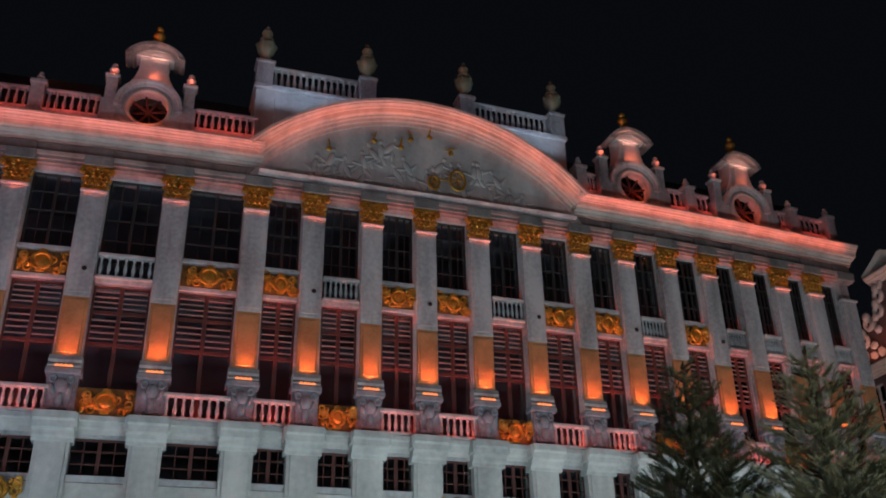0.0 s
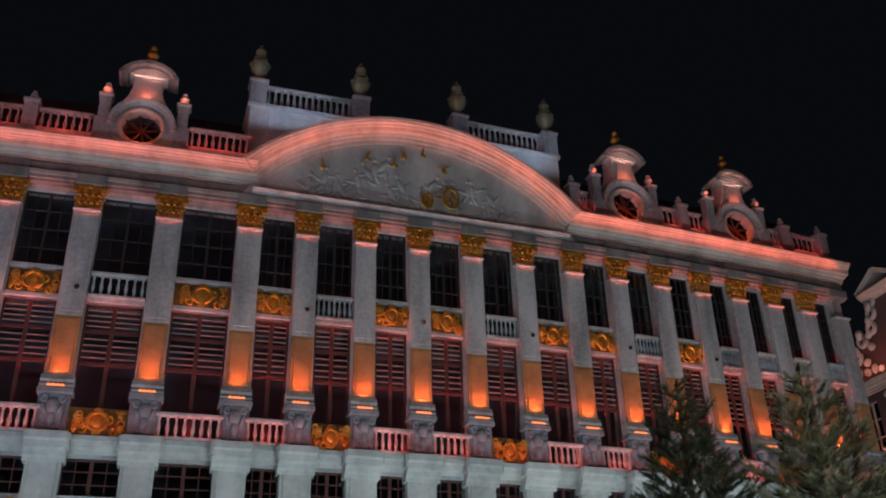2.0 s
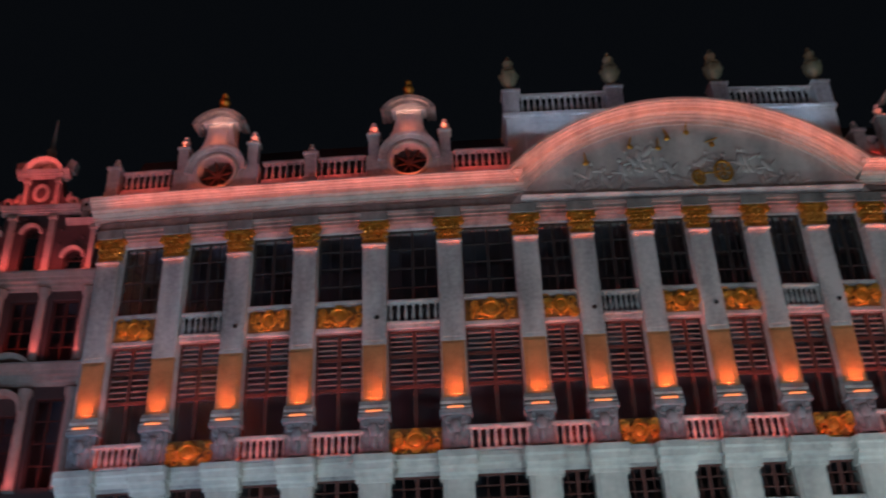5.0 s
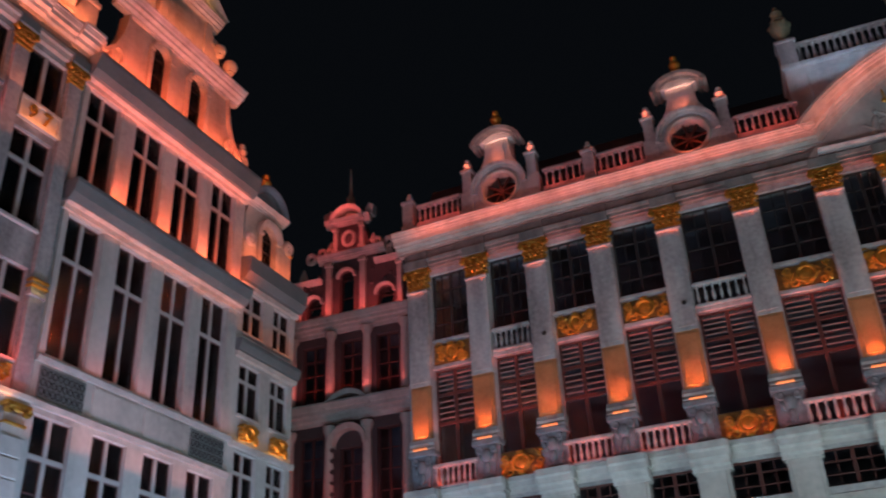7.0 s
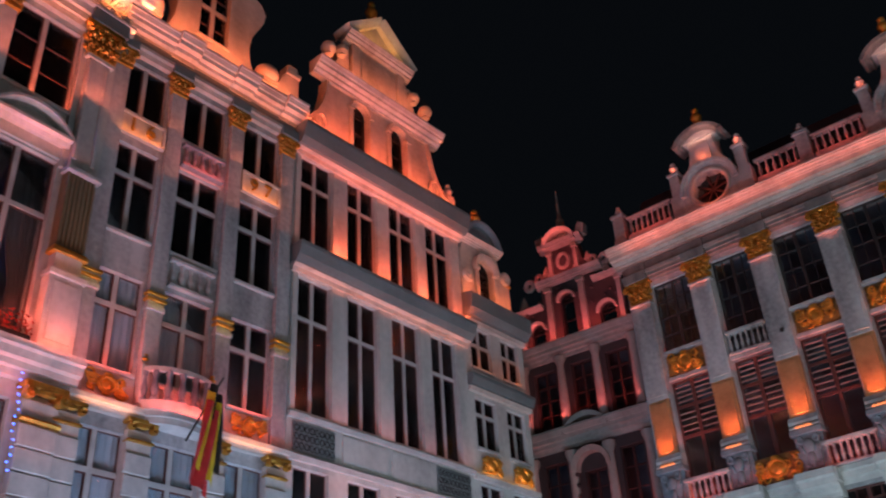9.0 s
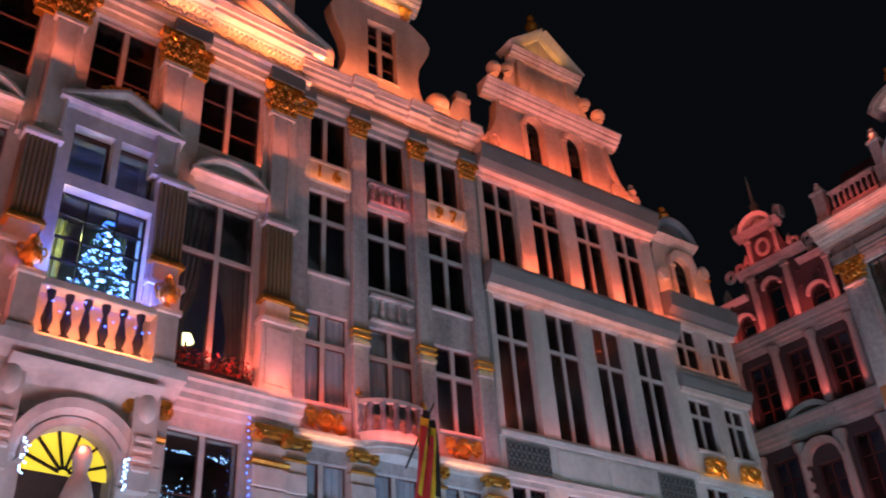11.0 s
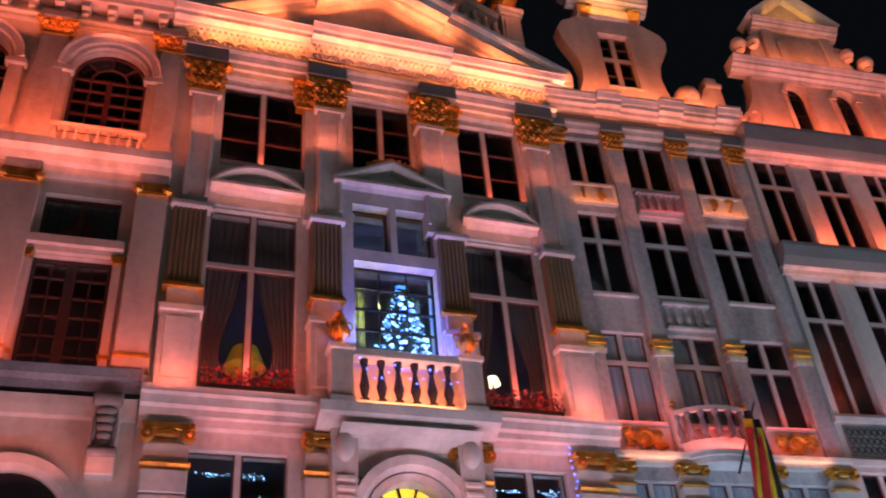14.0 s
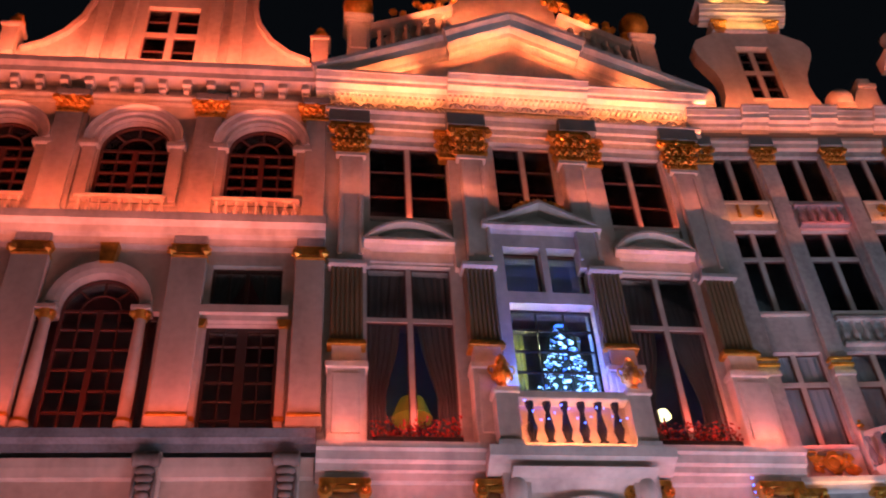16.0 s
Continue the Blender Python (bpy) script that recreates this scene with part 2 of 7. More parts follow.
def capital_shape(w, h, d=0.16):
    """Gilded capital standing at z 0, its back in the plane y 0: two rows of lobed leaves, corner scrolls and a curved slab."""
    def make(bm):
        rnd = random.Random(7)
        extr(bm, [(-w * 0.33, 0), (w * 0.33, 0), (w * 0.36, h * 0.5), (w * 0.44, h * 0.88), (-w * 0.44, h * 0.88), (-w * 0.36, h * 0.5)], -d * 0.8, 0)
        bx(bm, -w * 0.38, w * 0.38, -d - 0.03, 0, 0, h * 0.06, 0.015)
        for z, k, span, out in ((0.12, 5, 0.66, 0.02), (0.26, 4, 0.6, 0.1), (0.42, 5, 0.72, 0.04), (0.56, 4, 0.66, 0.13)):
            for i in range(k):
                x = (-span / 2 + span * i / (k - 1)) * w + rnd.uniform(-0.015, 0.015) * w
                blob(bm, (x, -d * 0.85 - out * w, z * h), (w * 0.075, w * 0.06, h * rnd.uniform(0.06, 0.085)), 1, rnd.uniform(-0.5, 0.5))
                for sx in (-1, 1):
                    blob(bm, (x + sx * w * 0.06, -d * 0.85 - out * w * 0.6, (z - 0.05) * h), (w * 0.03, w * 0.04, h * 0.05), 1, sx * 0.8)
        for sx in (-1, 1):
            ring(bm, (sx * w * 0.46, -d - w * 0.08, h * 0.74), w * 0.075, h * 0.085, w * 0.05, 10, 6, w * 0.09)
            blob(bm, (sx * w * 0.46, -d - w * 0.12, h * 0.74), (w * 0.05,) * 3)
            ring(bm, (sx * w * 0.15, -d - w * 0.05, h * 0.76), w * 0.06, h * 0.06, w * 0.035, 10, 5)
            blob(bm, (sx * w * 0.44, -d * 0.6, h * 0.5), (w * 0.07, d * 0.35, h * 0.12), 1, sx * 0.5)
            blob(bm, (sx * w * 0.41, -d * 0.6, h * 0.22), (w * 0.06, d * 0.35, h * 0.1), 1, sx * 0.4)
        blob(bm, (0, -d - w * 0.08, h * 0.88), (w * 0.09, w * 0.07, h * 0.085))
        extr(bm, [(-w * 0.54, h * 0.9), (w * 0.54, h * 0.9), (w * 0.52, h), (-w * 0.52, h)], -d - w * 0.06, 0)
    return make


def cartouche_shape(w, h, seed):
    """A gilded oval shield among scrolls on a panel, centred on the origin."""
    def make(bm):
        rnd = random.Random(seed)
        ring(bm, (0, -0.1, 0), min(w * 0.2, h * 0.36), h * 0.34, 0.07, 16, 6)
        blob(bm, (0, -0.07, 0), (min(w * 0.16, h * 0.3), 0.06, h * 0.28), 2)
        for sx in (-1, 1):
            for k in range(11):
                x = sx * w * (0.2 + 0.28 * rnd.random())
                z = h * (rnd.random() - 0.5) * 0.8
                if k < 6:
                    ring(bm, (x, -0.08, z), 0.09 + 0.05 * rnd.random(), 0.09 + 0.04 * rnd.random(), 0.035, 10, 5)
                else:
                    blob(bm, (x, -0.07, z), (0.1, 0.07, 0.06), 1, rnd.random() * 3)
            blob(bm, (sx * w * 0.43, -0.06, h * 0.25), (0.12, 0.06, 0.08), 1, sx)
            blob(bm, (sx * w * 0.43, -0.06, -h * 0.25), (0.12, 0.06, 0.08), 1, -sx)
        blob(bm, (0, -0.1, h * 0.43), (0.16, 0.08, 0.08))
        blob(bm, (0, -0.1, -h * 0.43), (0.16, 0.08, 0.08))
    return make


def frame_shape(w, h, cols, rows, bar, thick, depth=0.08, rail=0.05):
    """A window frame w by h with its lower left corner at the origin, one piece with cols by rows openings for the panes."""
    def make(bm):
        holes = []
        for i in range(cols):
            ka = bar if i == 0 else w * i / cols + (thick / 2 if cols % 2 == 0 and i == cols // 2 else rail / 2)
            kb = w - bar if i == cols - 1 else w * (i + 1) / cols - (thick / 2 if cols % 2 == 0 and i + 1 == cols // 2 else rail / 2)
            for j in range(rows):
                za = bar if j == 0 else h * j / rows + rail / 2
                zb = h - bar if j == rows - 1 else h * (j + 1) / rows - rail / 2
                holes.append((ka, kb, za, zb))
        wall_with_openings(bm, 0, w, 0, h, holes, -depth / 2, depth / 2)
    return make


def window(parent, m, x0, x1, z0, z1, cols=2, rows=3, mat=FRAME, back=0.22, bar=0.06, thick=0.1, rail=0.05, curtain=None, cut=None):
    """A window set back in its opening: frame, glazing bars and one pane for each leaf."""
    w, h = x1 - x0, z1 - z0
    mm = m @ Matrix.Translation((x0, back, z0))
    key = ("window", round(w, 2), round(h, 2), cols, rows, mat.name, bar, thick, rail)
    win = put("window", shared(key, frame_shape(w, h, cols, rows, bar, thick, rail=rail), mat), parent, mm)
    leaves = 2 if cols % 2 == 0 else 1

    def pane(bm):
        bx(bm, 0, w / leaves - bar, -0.006, 0.006, 0, h - 2 * bar)
    me = shared(("pane", round(w, 2), round(h, 2), leaves, bar), pane, GLASS)
    for i in range(leaves):
        ob = put("pane", me, win, mm @ Matrix.Translation((bar / 2 + i * w / leaves + (0 if leaves == 1 else 0), 0.02, bar)))
        ob.visible_shadow = False
    if curtain:
        def folds(bm):
            n = 14
            for side in (0, 1):
                top = [(w * (0.5 * side + 0.5 * i / n), 0.16 + 0.03 * math.sin(i * 2.2)) for i in range(n + 1)]
                pull = [(w * (side and 1 - 0.22 * (n - i) / n or 0.22 * i / n) if side else w * 0.22 * i / n, y) for i, (x, y) in enumerate(top)]
                a = [bm.verts.new((x, y, h)) for x, y in top]
                b = [bm.verts.new((x * 0.5 + p * 0.5, y, h * 0.5)) for (x, y), (p, _) in zip(top, pull)]
                c = [bm.verts.new((p, y, h * 0.22)) for p, y in pull]
                d = [bm.verts.new((p, y, 0)) for p, y in pull]
                for u, v in ((a, b), (b, c), (c, d)):
                    for i in range(n):
                        bm.faces.new((u[i], u[i + 1], v[i + 1], v[i]))
        put("curtain", shared(("curtain", round(w, 2), round(h, 2)), folds, curtain, True), win, mm)
    return win


def wall_with_openings(bm, x0, x1, z0, z1, holes, y0=0.0, y1=0.45):
    """One wall body with rectangular holes (xa, xb, za, zb) that go right through, with their reveals."""
    xs = sorted({x0, x1, *[min(max(v, x0), x1) for h in holes for v in h[:2]]})
    zs = sorted({z0, z1, *[min(max(v, z0), z1) for h in holes for v in h[2:]]})
    vs = {}

    def v(i, j, y):
        if (i, j, y) not in vs:
            vs[i, j, y] = bm.verts.new((xs[i], y, zs[j]))
        return vs[i, j, y]

    def solid(i, j):
        if not (0 <= i < len(xs) - 1 and 0 <= j < len(zs) - 1):
            return False
        cx, cz = (xs[i] + xs[i + 1]) / 2, (zs[j] + zs[j + 1]) / 2
        return not any(h[0] < cx < h[1] and h[2] < cz < h[3] for h in holes)
    for i in range(len(xs) - 1):
        for j in range(len(zs) - 1):
            if not solid(i, j):
                continue
            for y in (y0, y1):
                bm.faces.new((v(i, j, y), v(i + 1, j, y), v(i + 1, j + 1, y), v(i, j + 1, y)))
            for di, dj, p, q in ((-1, 0, (i, j), (i, j + 1)), (1, 0, (i + 1, j), (i + 1, j + 1)), (0, -1, (i, j), (i + 1, j)), (0, 1, (i, j + 1), (i + 1, j + 1))):
                if not solid(i + di, j + dj):
                    bm.faces.new((v(*p, y0), v(*q, y0), v(*q, y1), v(*p, y1)))


# a cornice profile of (out, height): underside steps out to a corona and a cove above it
def cornice_profile(out, z0, z1):
    h = z1 - z0
    return [(-0.1, z0), (out * 0.2, z0), (out * 0.25, z0 + h * 0.16), (out * 0.45, z0 + h * 0.22), (out * 0.5, z0 + h * 0.38), (out * 0.72, z0 + h * 0.44), (out * 0.76, z0 + h * 0.62),
            (out * 0.84, z0 + h * 0.66), (out * 0.95, z0 + h * 0.86), (out, z0 + h * 0.88), (out, z1), (-0.1, z1 + 0.02)]


def bands_profile(out, z0, z1):
    h = z1 - z0
    return [(-0.1, z0), (out * 0.4, z0), (out * 0.4, z0 + h * 0.3), (out * 0.62, z0 + h * 0.32), (out * 0.62, z0 + h * 0.64), (out * 0.85, z0 + h * 0.66), (out, z0 + h * 0.9), (out, z1), (-0.1, z1)]

# ---- the palace with the curved pediment ----
PIL = [-12.13, -9.72, -7.36, -4.9, -2.34, 0.42, 3.27, 5.4, 7.63, 9.75, 11.93, 14.12, 16.28, 18.29, 20.28, 22.21, 24.01, 25.77, 27.49, 29.2]
UPPER = "cbcpbpcbccbccbcbbbb"
LOWER = "bcbbcbbcbbcbbcbbcbb"
palace = thing("palace", MA(8.4), "long grey stone palace with gilded capitals and curved pediment", "palace")


def bowed(prof, s0, s1, bm, step=1.5):
    n = max(2, int((s1 - s0) / step))
    rows = []
    for i in range(n + 1):
        x, y, a = bow(s0 + (s1 - s0) * i / n)
        rows.append((x, y, 0, math.sin(a), -math.cos(a), 0))
    sweep(bm, prof, rows)


I4 = Matrix.Identity(4)
# pilasters, consoles and ground-floor piers
for i, s in enumerate(PIL):
    m = MA(s)
    w = 0.86 if i < 7 else 0.8
    last = i == len(PIL) - 1

    def shaft(bm):
        bx(bm, -w / 2 - 0.03, w / 2 + 0.03, -0.2, 0.5, 12.9, 19.05)
        bx(bm, -w / 2, w / 2, -0.34, 0, 15.0, 19.05, 0.015)
    pil = put("pilaster", shared(("pilaster", w), shaft, STONE), palace, m)

    def field(bm):
        bx(bm, -w / 2 + 0.1, w / 2 - 0.1, -0.365, -0.3, 15.15, 18.9, 0.01)

    def neck_ring(bm):
        bx(bm, -w / 2 - 0.04, w / 2 + 0.04, -0.44, 0, 18.98, 19.08, 0.02)

    def foot(bm):
        mould(bm, [(-0.3, 12.45), (0.42, 12.45), (0.46, 12.52), (0.42, 12.6), (0.37, 12.64), (0.41, 12.74), (0.37, 12.84), (0.35, 12.9), (-0.3, 12.9)], -w / 2 - 0.08, w / 2 + 0.08)
    put("raised_field", shared(("raised field", w), field, STONE), pil, m)
    put("neck_ring", shared(("neck ring", w), neck_ring, STONE), pil, m)
    put("pilaster_base", shared(("pilaster base", w), foot, STONE), pil, m)

    def lower(bm):
        bx(bm, -w / 2 + 0.02, w / 2 - 0.02, -0.33, 0, 12.9, 15.0)
        bx(bm, -w / 2 + 0.1, w / 2 - 0.1, -0.36, -0.3, 13.0, 14.9, 0.02)
    put("shaft_panel", shared(("shaft_panel", w), lower, OCHRE), pil, m, "ochre lower shaft panel")
    if not last:
        put("capital", shared(("capital", w), capital_shape(w * 1.22, 0.95, 0.36), GOLD), pil, m @ Matrix.Translation((0, 0, 19.08)), "gilded leafy capital")

    def console(bm):
        rnd = random.Random(3)
        bx(bm, -w / 2 - 0.05, w / 2 + 0.05, -0.3, 0.4, 10.95, 12.4)
        bx(bm, -w / 2 - 0.12, w / 2 + 0.12, -0.5, 0.3, 12.25, 12.45, 0.03)
        extr(bm, [(-0.28, 11.1), (0.28, 11.1), (0.36, 11.8), (0.34, 12.25), (-0.34, 12.25), (-0.36, 11.8)], -0.42, -0.3)
        blob(bm, (0, -0.44, 11.85), (0.2, 0.14, 0.26), 2)
        blob(bm, (0, -0.42, 11.4), (0.13, 0.12, 0.28), 2)
        for sx in (-1, 1):
            ring(bm, (sx * 0.26, -0.42, 12.08), 0.09, 0.1, 0.05, 10, 5)
            blob(bm, (sx * 0.24, -0.42, 11.75), (0.09, 0.09, 0.2), 1, sx * 0.3)
            blob(bm, (sx * 0.15, -0.4, 11.2), (0.12, 0.08, 0.09), 1)
    put("console", shared(("console", w), console, CONSOLE, True), pil, m, "carved blue-grey console")

    def lamp(bm):
        bx(bm, -0.28, 0.28, -0.6, -0.52, 12.46, 12.49, 0.01)
        for k in (-0.21, -0.07, 0.07, 0.21):
            lathe(bm, [(0.045, 12.49), (0.04, 12.52)], 8, (k, -0.56, 0))
    if not last:
        put("uplight", shared(("uplight",), lamp, LAMPGLASS), pil, m, "small amber uplight")

    def pier(bm):
        bx(bm, -0.52, 0.52, -0.24, 0.4, 0, 10.4)
        bx(bm, -0.42, 0.42, -0.3, -0.2, 0.8, 10.2, 0.02)
    put("ground_floor_pier", shared(("pier",), pier, PALE), palace, m)

    def piercap(bm):
        sweep(bm, [(-0.1, 10.08), (0.34, 10.08), (0.36, 10.2), (0.46, 10.26), (0.5, 10.4), (0.62, 10.46), (0.66, 10.66), (0.74, 10.72), (0.74, 10.95), (-0.1, 10.95)], [(-0.62, 0, 0, 0, -1, 0), (0.62, 0, 0, 0, -1, 0)])
        for sx in (-1, 1):
            bx(bm, min(sx * 0.6, sx * 0.7), max(sx * 0.6, sx * 0.7), -0.66, 0, 10.5, 10.94, 0.02)
    put("pier_cap", shared(("piercap",), piercap, PALE), palace, m)
    if not last:
        la = bpy.data.lights.new("pilaster_uplight", "SPOT")
        la.energy, la.color, la.spot_size, la.spot_blend, la.shadow_soft_size = 150, (1, 0.2, 0.05), radians(80), 0.9, 0.06
        lo = new("pilaster_uplight", la)
        lo.matrix_world = m @ look((0, -0.64, 12.66), (0, -0.36, 13.9))
        # unseen strip added below the neck ring, drawing its bright lower edge
        strip(m @ at(0, 0.5, 18.84), 0.7, 0.03, 1.6, (1, 0.13, 0.055), 12)

# small iron knobs set where some of the pilasters have a black dot
for i in (2, 4, 7, 9, 11, 13, 15):
    def knob(bm):
        lathe(bm, [(0.05, 0), (0.09, 0.05), (0.05, 0.12)], 8)
    put("wall_knob", shared(("knob",), knob, IRON), palace, MA(PIL[i]) @ Matrix.Translation((0.1, -0.36, 16.02)) @ Matrix.Rotation(math.pi / 2, 4, "X"), "small iron wall anchor")


def slatted(house, m, q, z0, z1, back=0.08):
    """A tall window of three tiers of paired leaves, with thin slats across the two upper tiers."""
    tiers = (z0, 13.49, 14.64, z1)

    def sash(bm):
        holes = []
        for a, b in zip(tiers, tiers[1:]):
            for u, v in ((-q + 0.08, -0.07), (0.07, q - 0.08)):
                holes.append((u, v, a + 0.06, b - 0.06))
        wall_with_openings(bm, -q, q, z0, z1, holes, -0.05, 0.05)
    mm = m @ Matrix.Translation((0, back, 0))
    win = put("window", shared(("slatted window", round(q, 2), z0), sash, FRAME), house, mm)
    for a, b in zip(tiers, tiers[1:]):
        def pane(bm):
            bx(bm, 0.07, q - 0.08, 0.02, 0.03, a + 0.06, b - 0.06)
        me = shared(("slatted pane", round(q, 2), a, b), pane, GLASS)
        for sx in (0, -q - 0.07 + 0.08):
            ob = put("pane", me, win, mm @ Matrix.Translation((sx, 0, 0)))
            ob.visible_shadow = False

    def slat(bm):
        bx(bm, -q + 0.04, q - 0.04, -0.035, 0.01, -0.018, 0.018)
    me = shared(("slat", round(q, 2)), slat, SLAT)
    for z in (13.71, 13.93, 14.15, 14.37, 14.84, 15.03, 15.22, 15.41):
        put("slat", me, win, mm @ Matrix.Translation((0, 0, z)))


# bays: walls, windows, panels
GILT = [shared(("cartouche", k), cartouche_shape(1.16, 0.82, k), GOLD, True) for k in range(3)]
WIDE = shared(("wide cartouche",), cartouche_shape(1.58, 0.86, 9), GOLD, True)
for i, (a, b) in enumerate(zip(PIL, PIL[1:])):
    s = (a + b) / 2
    m = MA(s)
    wide = (b - a) * (1 + 0.0023 * (s - 8.4) ** 2 / 31)
    half = wide / 2
    q = wide / 2 - 0.45
    wall = bmesh.new()
    za = 15.8 if UPPER[i] == "b" else 16.85
    zb = 11.0 if LOWER[i] == "b" else 11.95
    holes = [(-q, q, za, 19.78), (-q, q, zb, 15.62), (-q, q, 9.12, 10.32)]
    wall_with_openings(wall, -half, half, 0, 20.0, holes, -0.1, 0.45)
    part("wall_bay", wall, STONE, palace, m)
    wall = bmesh.new()
    for z0, z1 in ((15.62, 15.78), (16.72, 16.86))[:1 if UPPER[i] == "b" else 2]:
        bx(wall, -q - 0.02, q + 0.02, -0.2, 0, z0, z1, 0.015)
        part("sill", wall, STONE, palace, m)
        wall = bmesh.new()
    bx(wall, -q - 0.1, q + 0.1, -0.14, -0.1, 8.0, 8.9, 0.02)
    part("apron_panel", wall, PALE, palace, m)
    window(palace, m, -q, q, za, 19.78, 4, 5 if za < 16 else 4, DARKFRAME, 0.1, rail=0.03)
    slatted(palace, m, q, zb, 15.62)
    window(palace, m, -q, q, 9.12, 10.32, 4, 3, FRAME, 0.12, 0.07, 0.12, rail=0.03)
    kind = UPPER[i]
    zc = 16.24
    if kind == "b":
        balustrade(palace, m, -q, q, 15.78, 16.72, 7, STONE, -0.2, 0.07)
    elif kind == "p":
        put("cartouche", WIDE, palace, m @ Matrix.Translation((0, -0.12, zc)), "gilded scrollwork panel")
    else:
        put("cartouche", GILT[i % 3], palace, m @ Matrix.Translation((0, -0.12, zc)), "gilded round cartouche")
    if kind != "b":
        g = bmesh.new()
        bx(g, -q + 0.02, q - 0.02, -0.12, 0.1, 15.84, 16.66, 0.02)
        part("gilded_panel", g, OLDGOLD, palace, m, "dark gilded panel")
    if LOWER[i] == "b":
        balustrade(palace, m, -q - 0.1, q + 0.1, 10.98, 11.88, 8 if q > 0.75 else 6, STONE, -0.3, 0.075)
    else:
        g = bmesh.new()
        bx(g, -q - 0.08, q + 0.08, -0.25, 0.0, 10.98, 11.9, 0.02)
        part("parapet_panel", g, OLDGOLD, palace, m, "dark gilded panel")
        put("cartouche", WIDE if q > 0.75 else GILT[(i + 1) % 3], palace, m @ Matrix.Translation((0, -0.27, 11.43)), "gilded cartouche on the parapet")
    if i in (3, 9, 16):
        put("cartouche", GILT[2], palace, m @ Matrix.Translation((0, -0.16, 8.55)), "gilded cartouche below the window")
    strip(m @ at(0, 0.06, 11.05), 2 * q, 0.1, 13, (1, 0.1, 0.06), -4)
    strip(m @ at(0, 0.75, 10.98), 2 * q, 0.08, 11, (1, 0.07, 0.04), 0)
    strip(m @ at(0, 0.04, 16.9), 2 * q - 0.1, 0.06, 1.2, RED, -2)
    strip(m @ at(0, 0.3, 15.3), 2 * q - 0.1, 0.04, 3.5, (1, 0.08, 0.05), 12)
    # unseen strip added before the window to light the slats
    strip(m @ at(0, 0.3, 13.2), 2 * q - 0.1, 0.04, 5, (1, 0.12, 0.09), 12)
    if kind != "b":
        strip(m @ at(0, 0.42, 15.8), 2 * q, 0.05, 3.2, (1, 0.24, 0.08), 4)
    # unseen strips, hung clear of the wall, added for architrave and cornice
    strip(m @ at(0, 0.36, 19.9), 2 * q, 0.04, 1.4, (1, 0.1, 0.055), 40)
    if not 6 <= i < 12:
        strip(m @ at(0, 0.98, 21.36), 2 * q + 0.9, 0.05, 6, (1, 0.13, 0.065), 40)

# continuous courses
bm = bmesh.new()
bowed([(-0.1, 10.42), (0.12, 10.42), (0.16, 10.55), (0.26, 10.6), (0.3, 10.76), (0.38, 10.8), (0.38, 10.96), (-0.1, 10.98)], -12.75, 29.65, bm)
part("string_course", bm, PALE, palace, I4)
bm = bmesh.new()
bowed([(-0.3, 20.02), (0.3, 20.02), (0.3, 20.14), (0.36, 20.16), (0.36, 20.28), (0.42, 20.3), (0.46, 20.42), (-0.3, 20.44)], -12.7, 29.7, bm)
part("architrave", bm, DARKGREY, palace, I4)
bm = bmesh.new()
bowed([(-0.3, 20.44), (0.22, 20.44), (0.22, 20.87), (-0.3, 20.87)], -12.7, 29.7, bm)
part("frieze", bm, DARKGREY, palace, I4)
for s0, s1 in ((-12.95, 3.35), (16.2, 29.85)):
    bm = bmesh.new()
    bowed([(-0.1, 20.95), (0.2, 20.95), (0.2, 21.04), (0.28, 21.06), (0.28, 21.14), (0.5, 21.16), (0.5, 21.22), (0.66, 21.24), (0.66, 21.42), (0.7, 21.43), (0.7, 21.48), (0.76, 21.5), (0.78, 21.58), (0.85, 21.62), (0.85, 21.66), (0.9, 21.67), (0.9, 21.74), (-0.1, 21.76)], s0, s1, bm)
    part("cornice", bm, CREAM, palace, I4)
for s in PIL:
    def block(bm):
        bx(bm, -0.5, 0.5, -0.48, 0, 20.03, 20.44, 0.02)
        bx(bm, -0.44, 0.44, -0.3, 0, 20.44, 20.86)
    put("entablature_block", shared(("entablature block",), block, DARKGREY), palace, MA(s))

# pediment
mp = MA(9.72)
CX, CZ, R0 = 0.0, 15.5, 8.5
bm = bmesh.new()
poly = [(-6.9, 20.44), (6.9, 20.44)] + [(CX + R0 * math.cos(radians(a)), CZ + R0 * math.sin(radians(a))) for a in range(38, 143, 4)]
extr(bm, poly, -0.25, 0.5)
part("tympanum", bm, PALE, palace, mp)
bm = bmesh.new()
arc_mould(bm, [(-0.45, -0.12), (0.34, -0.12), (0.34, 0.02), (0.42, 0.04), (0.42, 0.16), (0.52, 0.18), (0.52, 0.26), (0.64, 0.3), (0.64, 0.48), (0.68, 0.5), (0.7, 0.58), (0.78, 0.64), (0.78, 0.7), (0.84, 0.72), (0.84, 0.84), (-0.45, 0.86)], CX, CZ, R0, 41.5, 138.5, 36)
part("curved_cornice", bm, CREAM, palace, mp)
bm = bmesh.new()
mould(bm, bands_profile(0.55, 20.42, 20.7), -6.5, 6.5)
part("pediment_base", bm, STONE, palace, mp)
bm = bmesh.new()
rnd = random.Random(12)
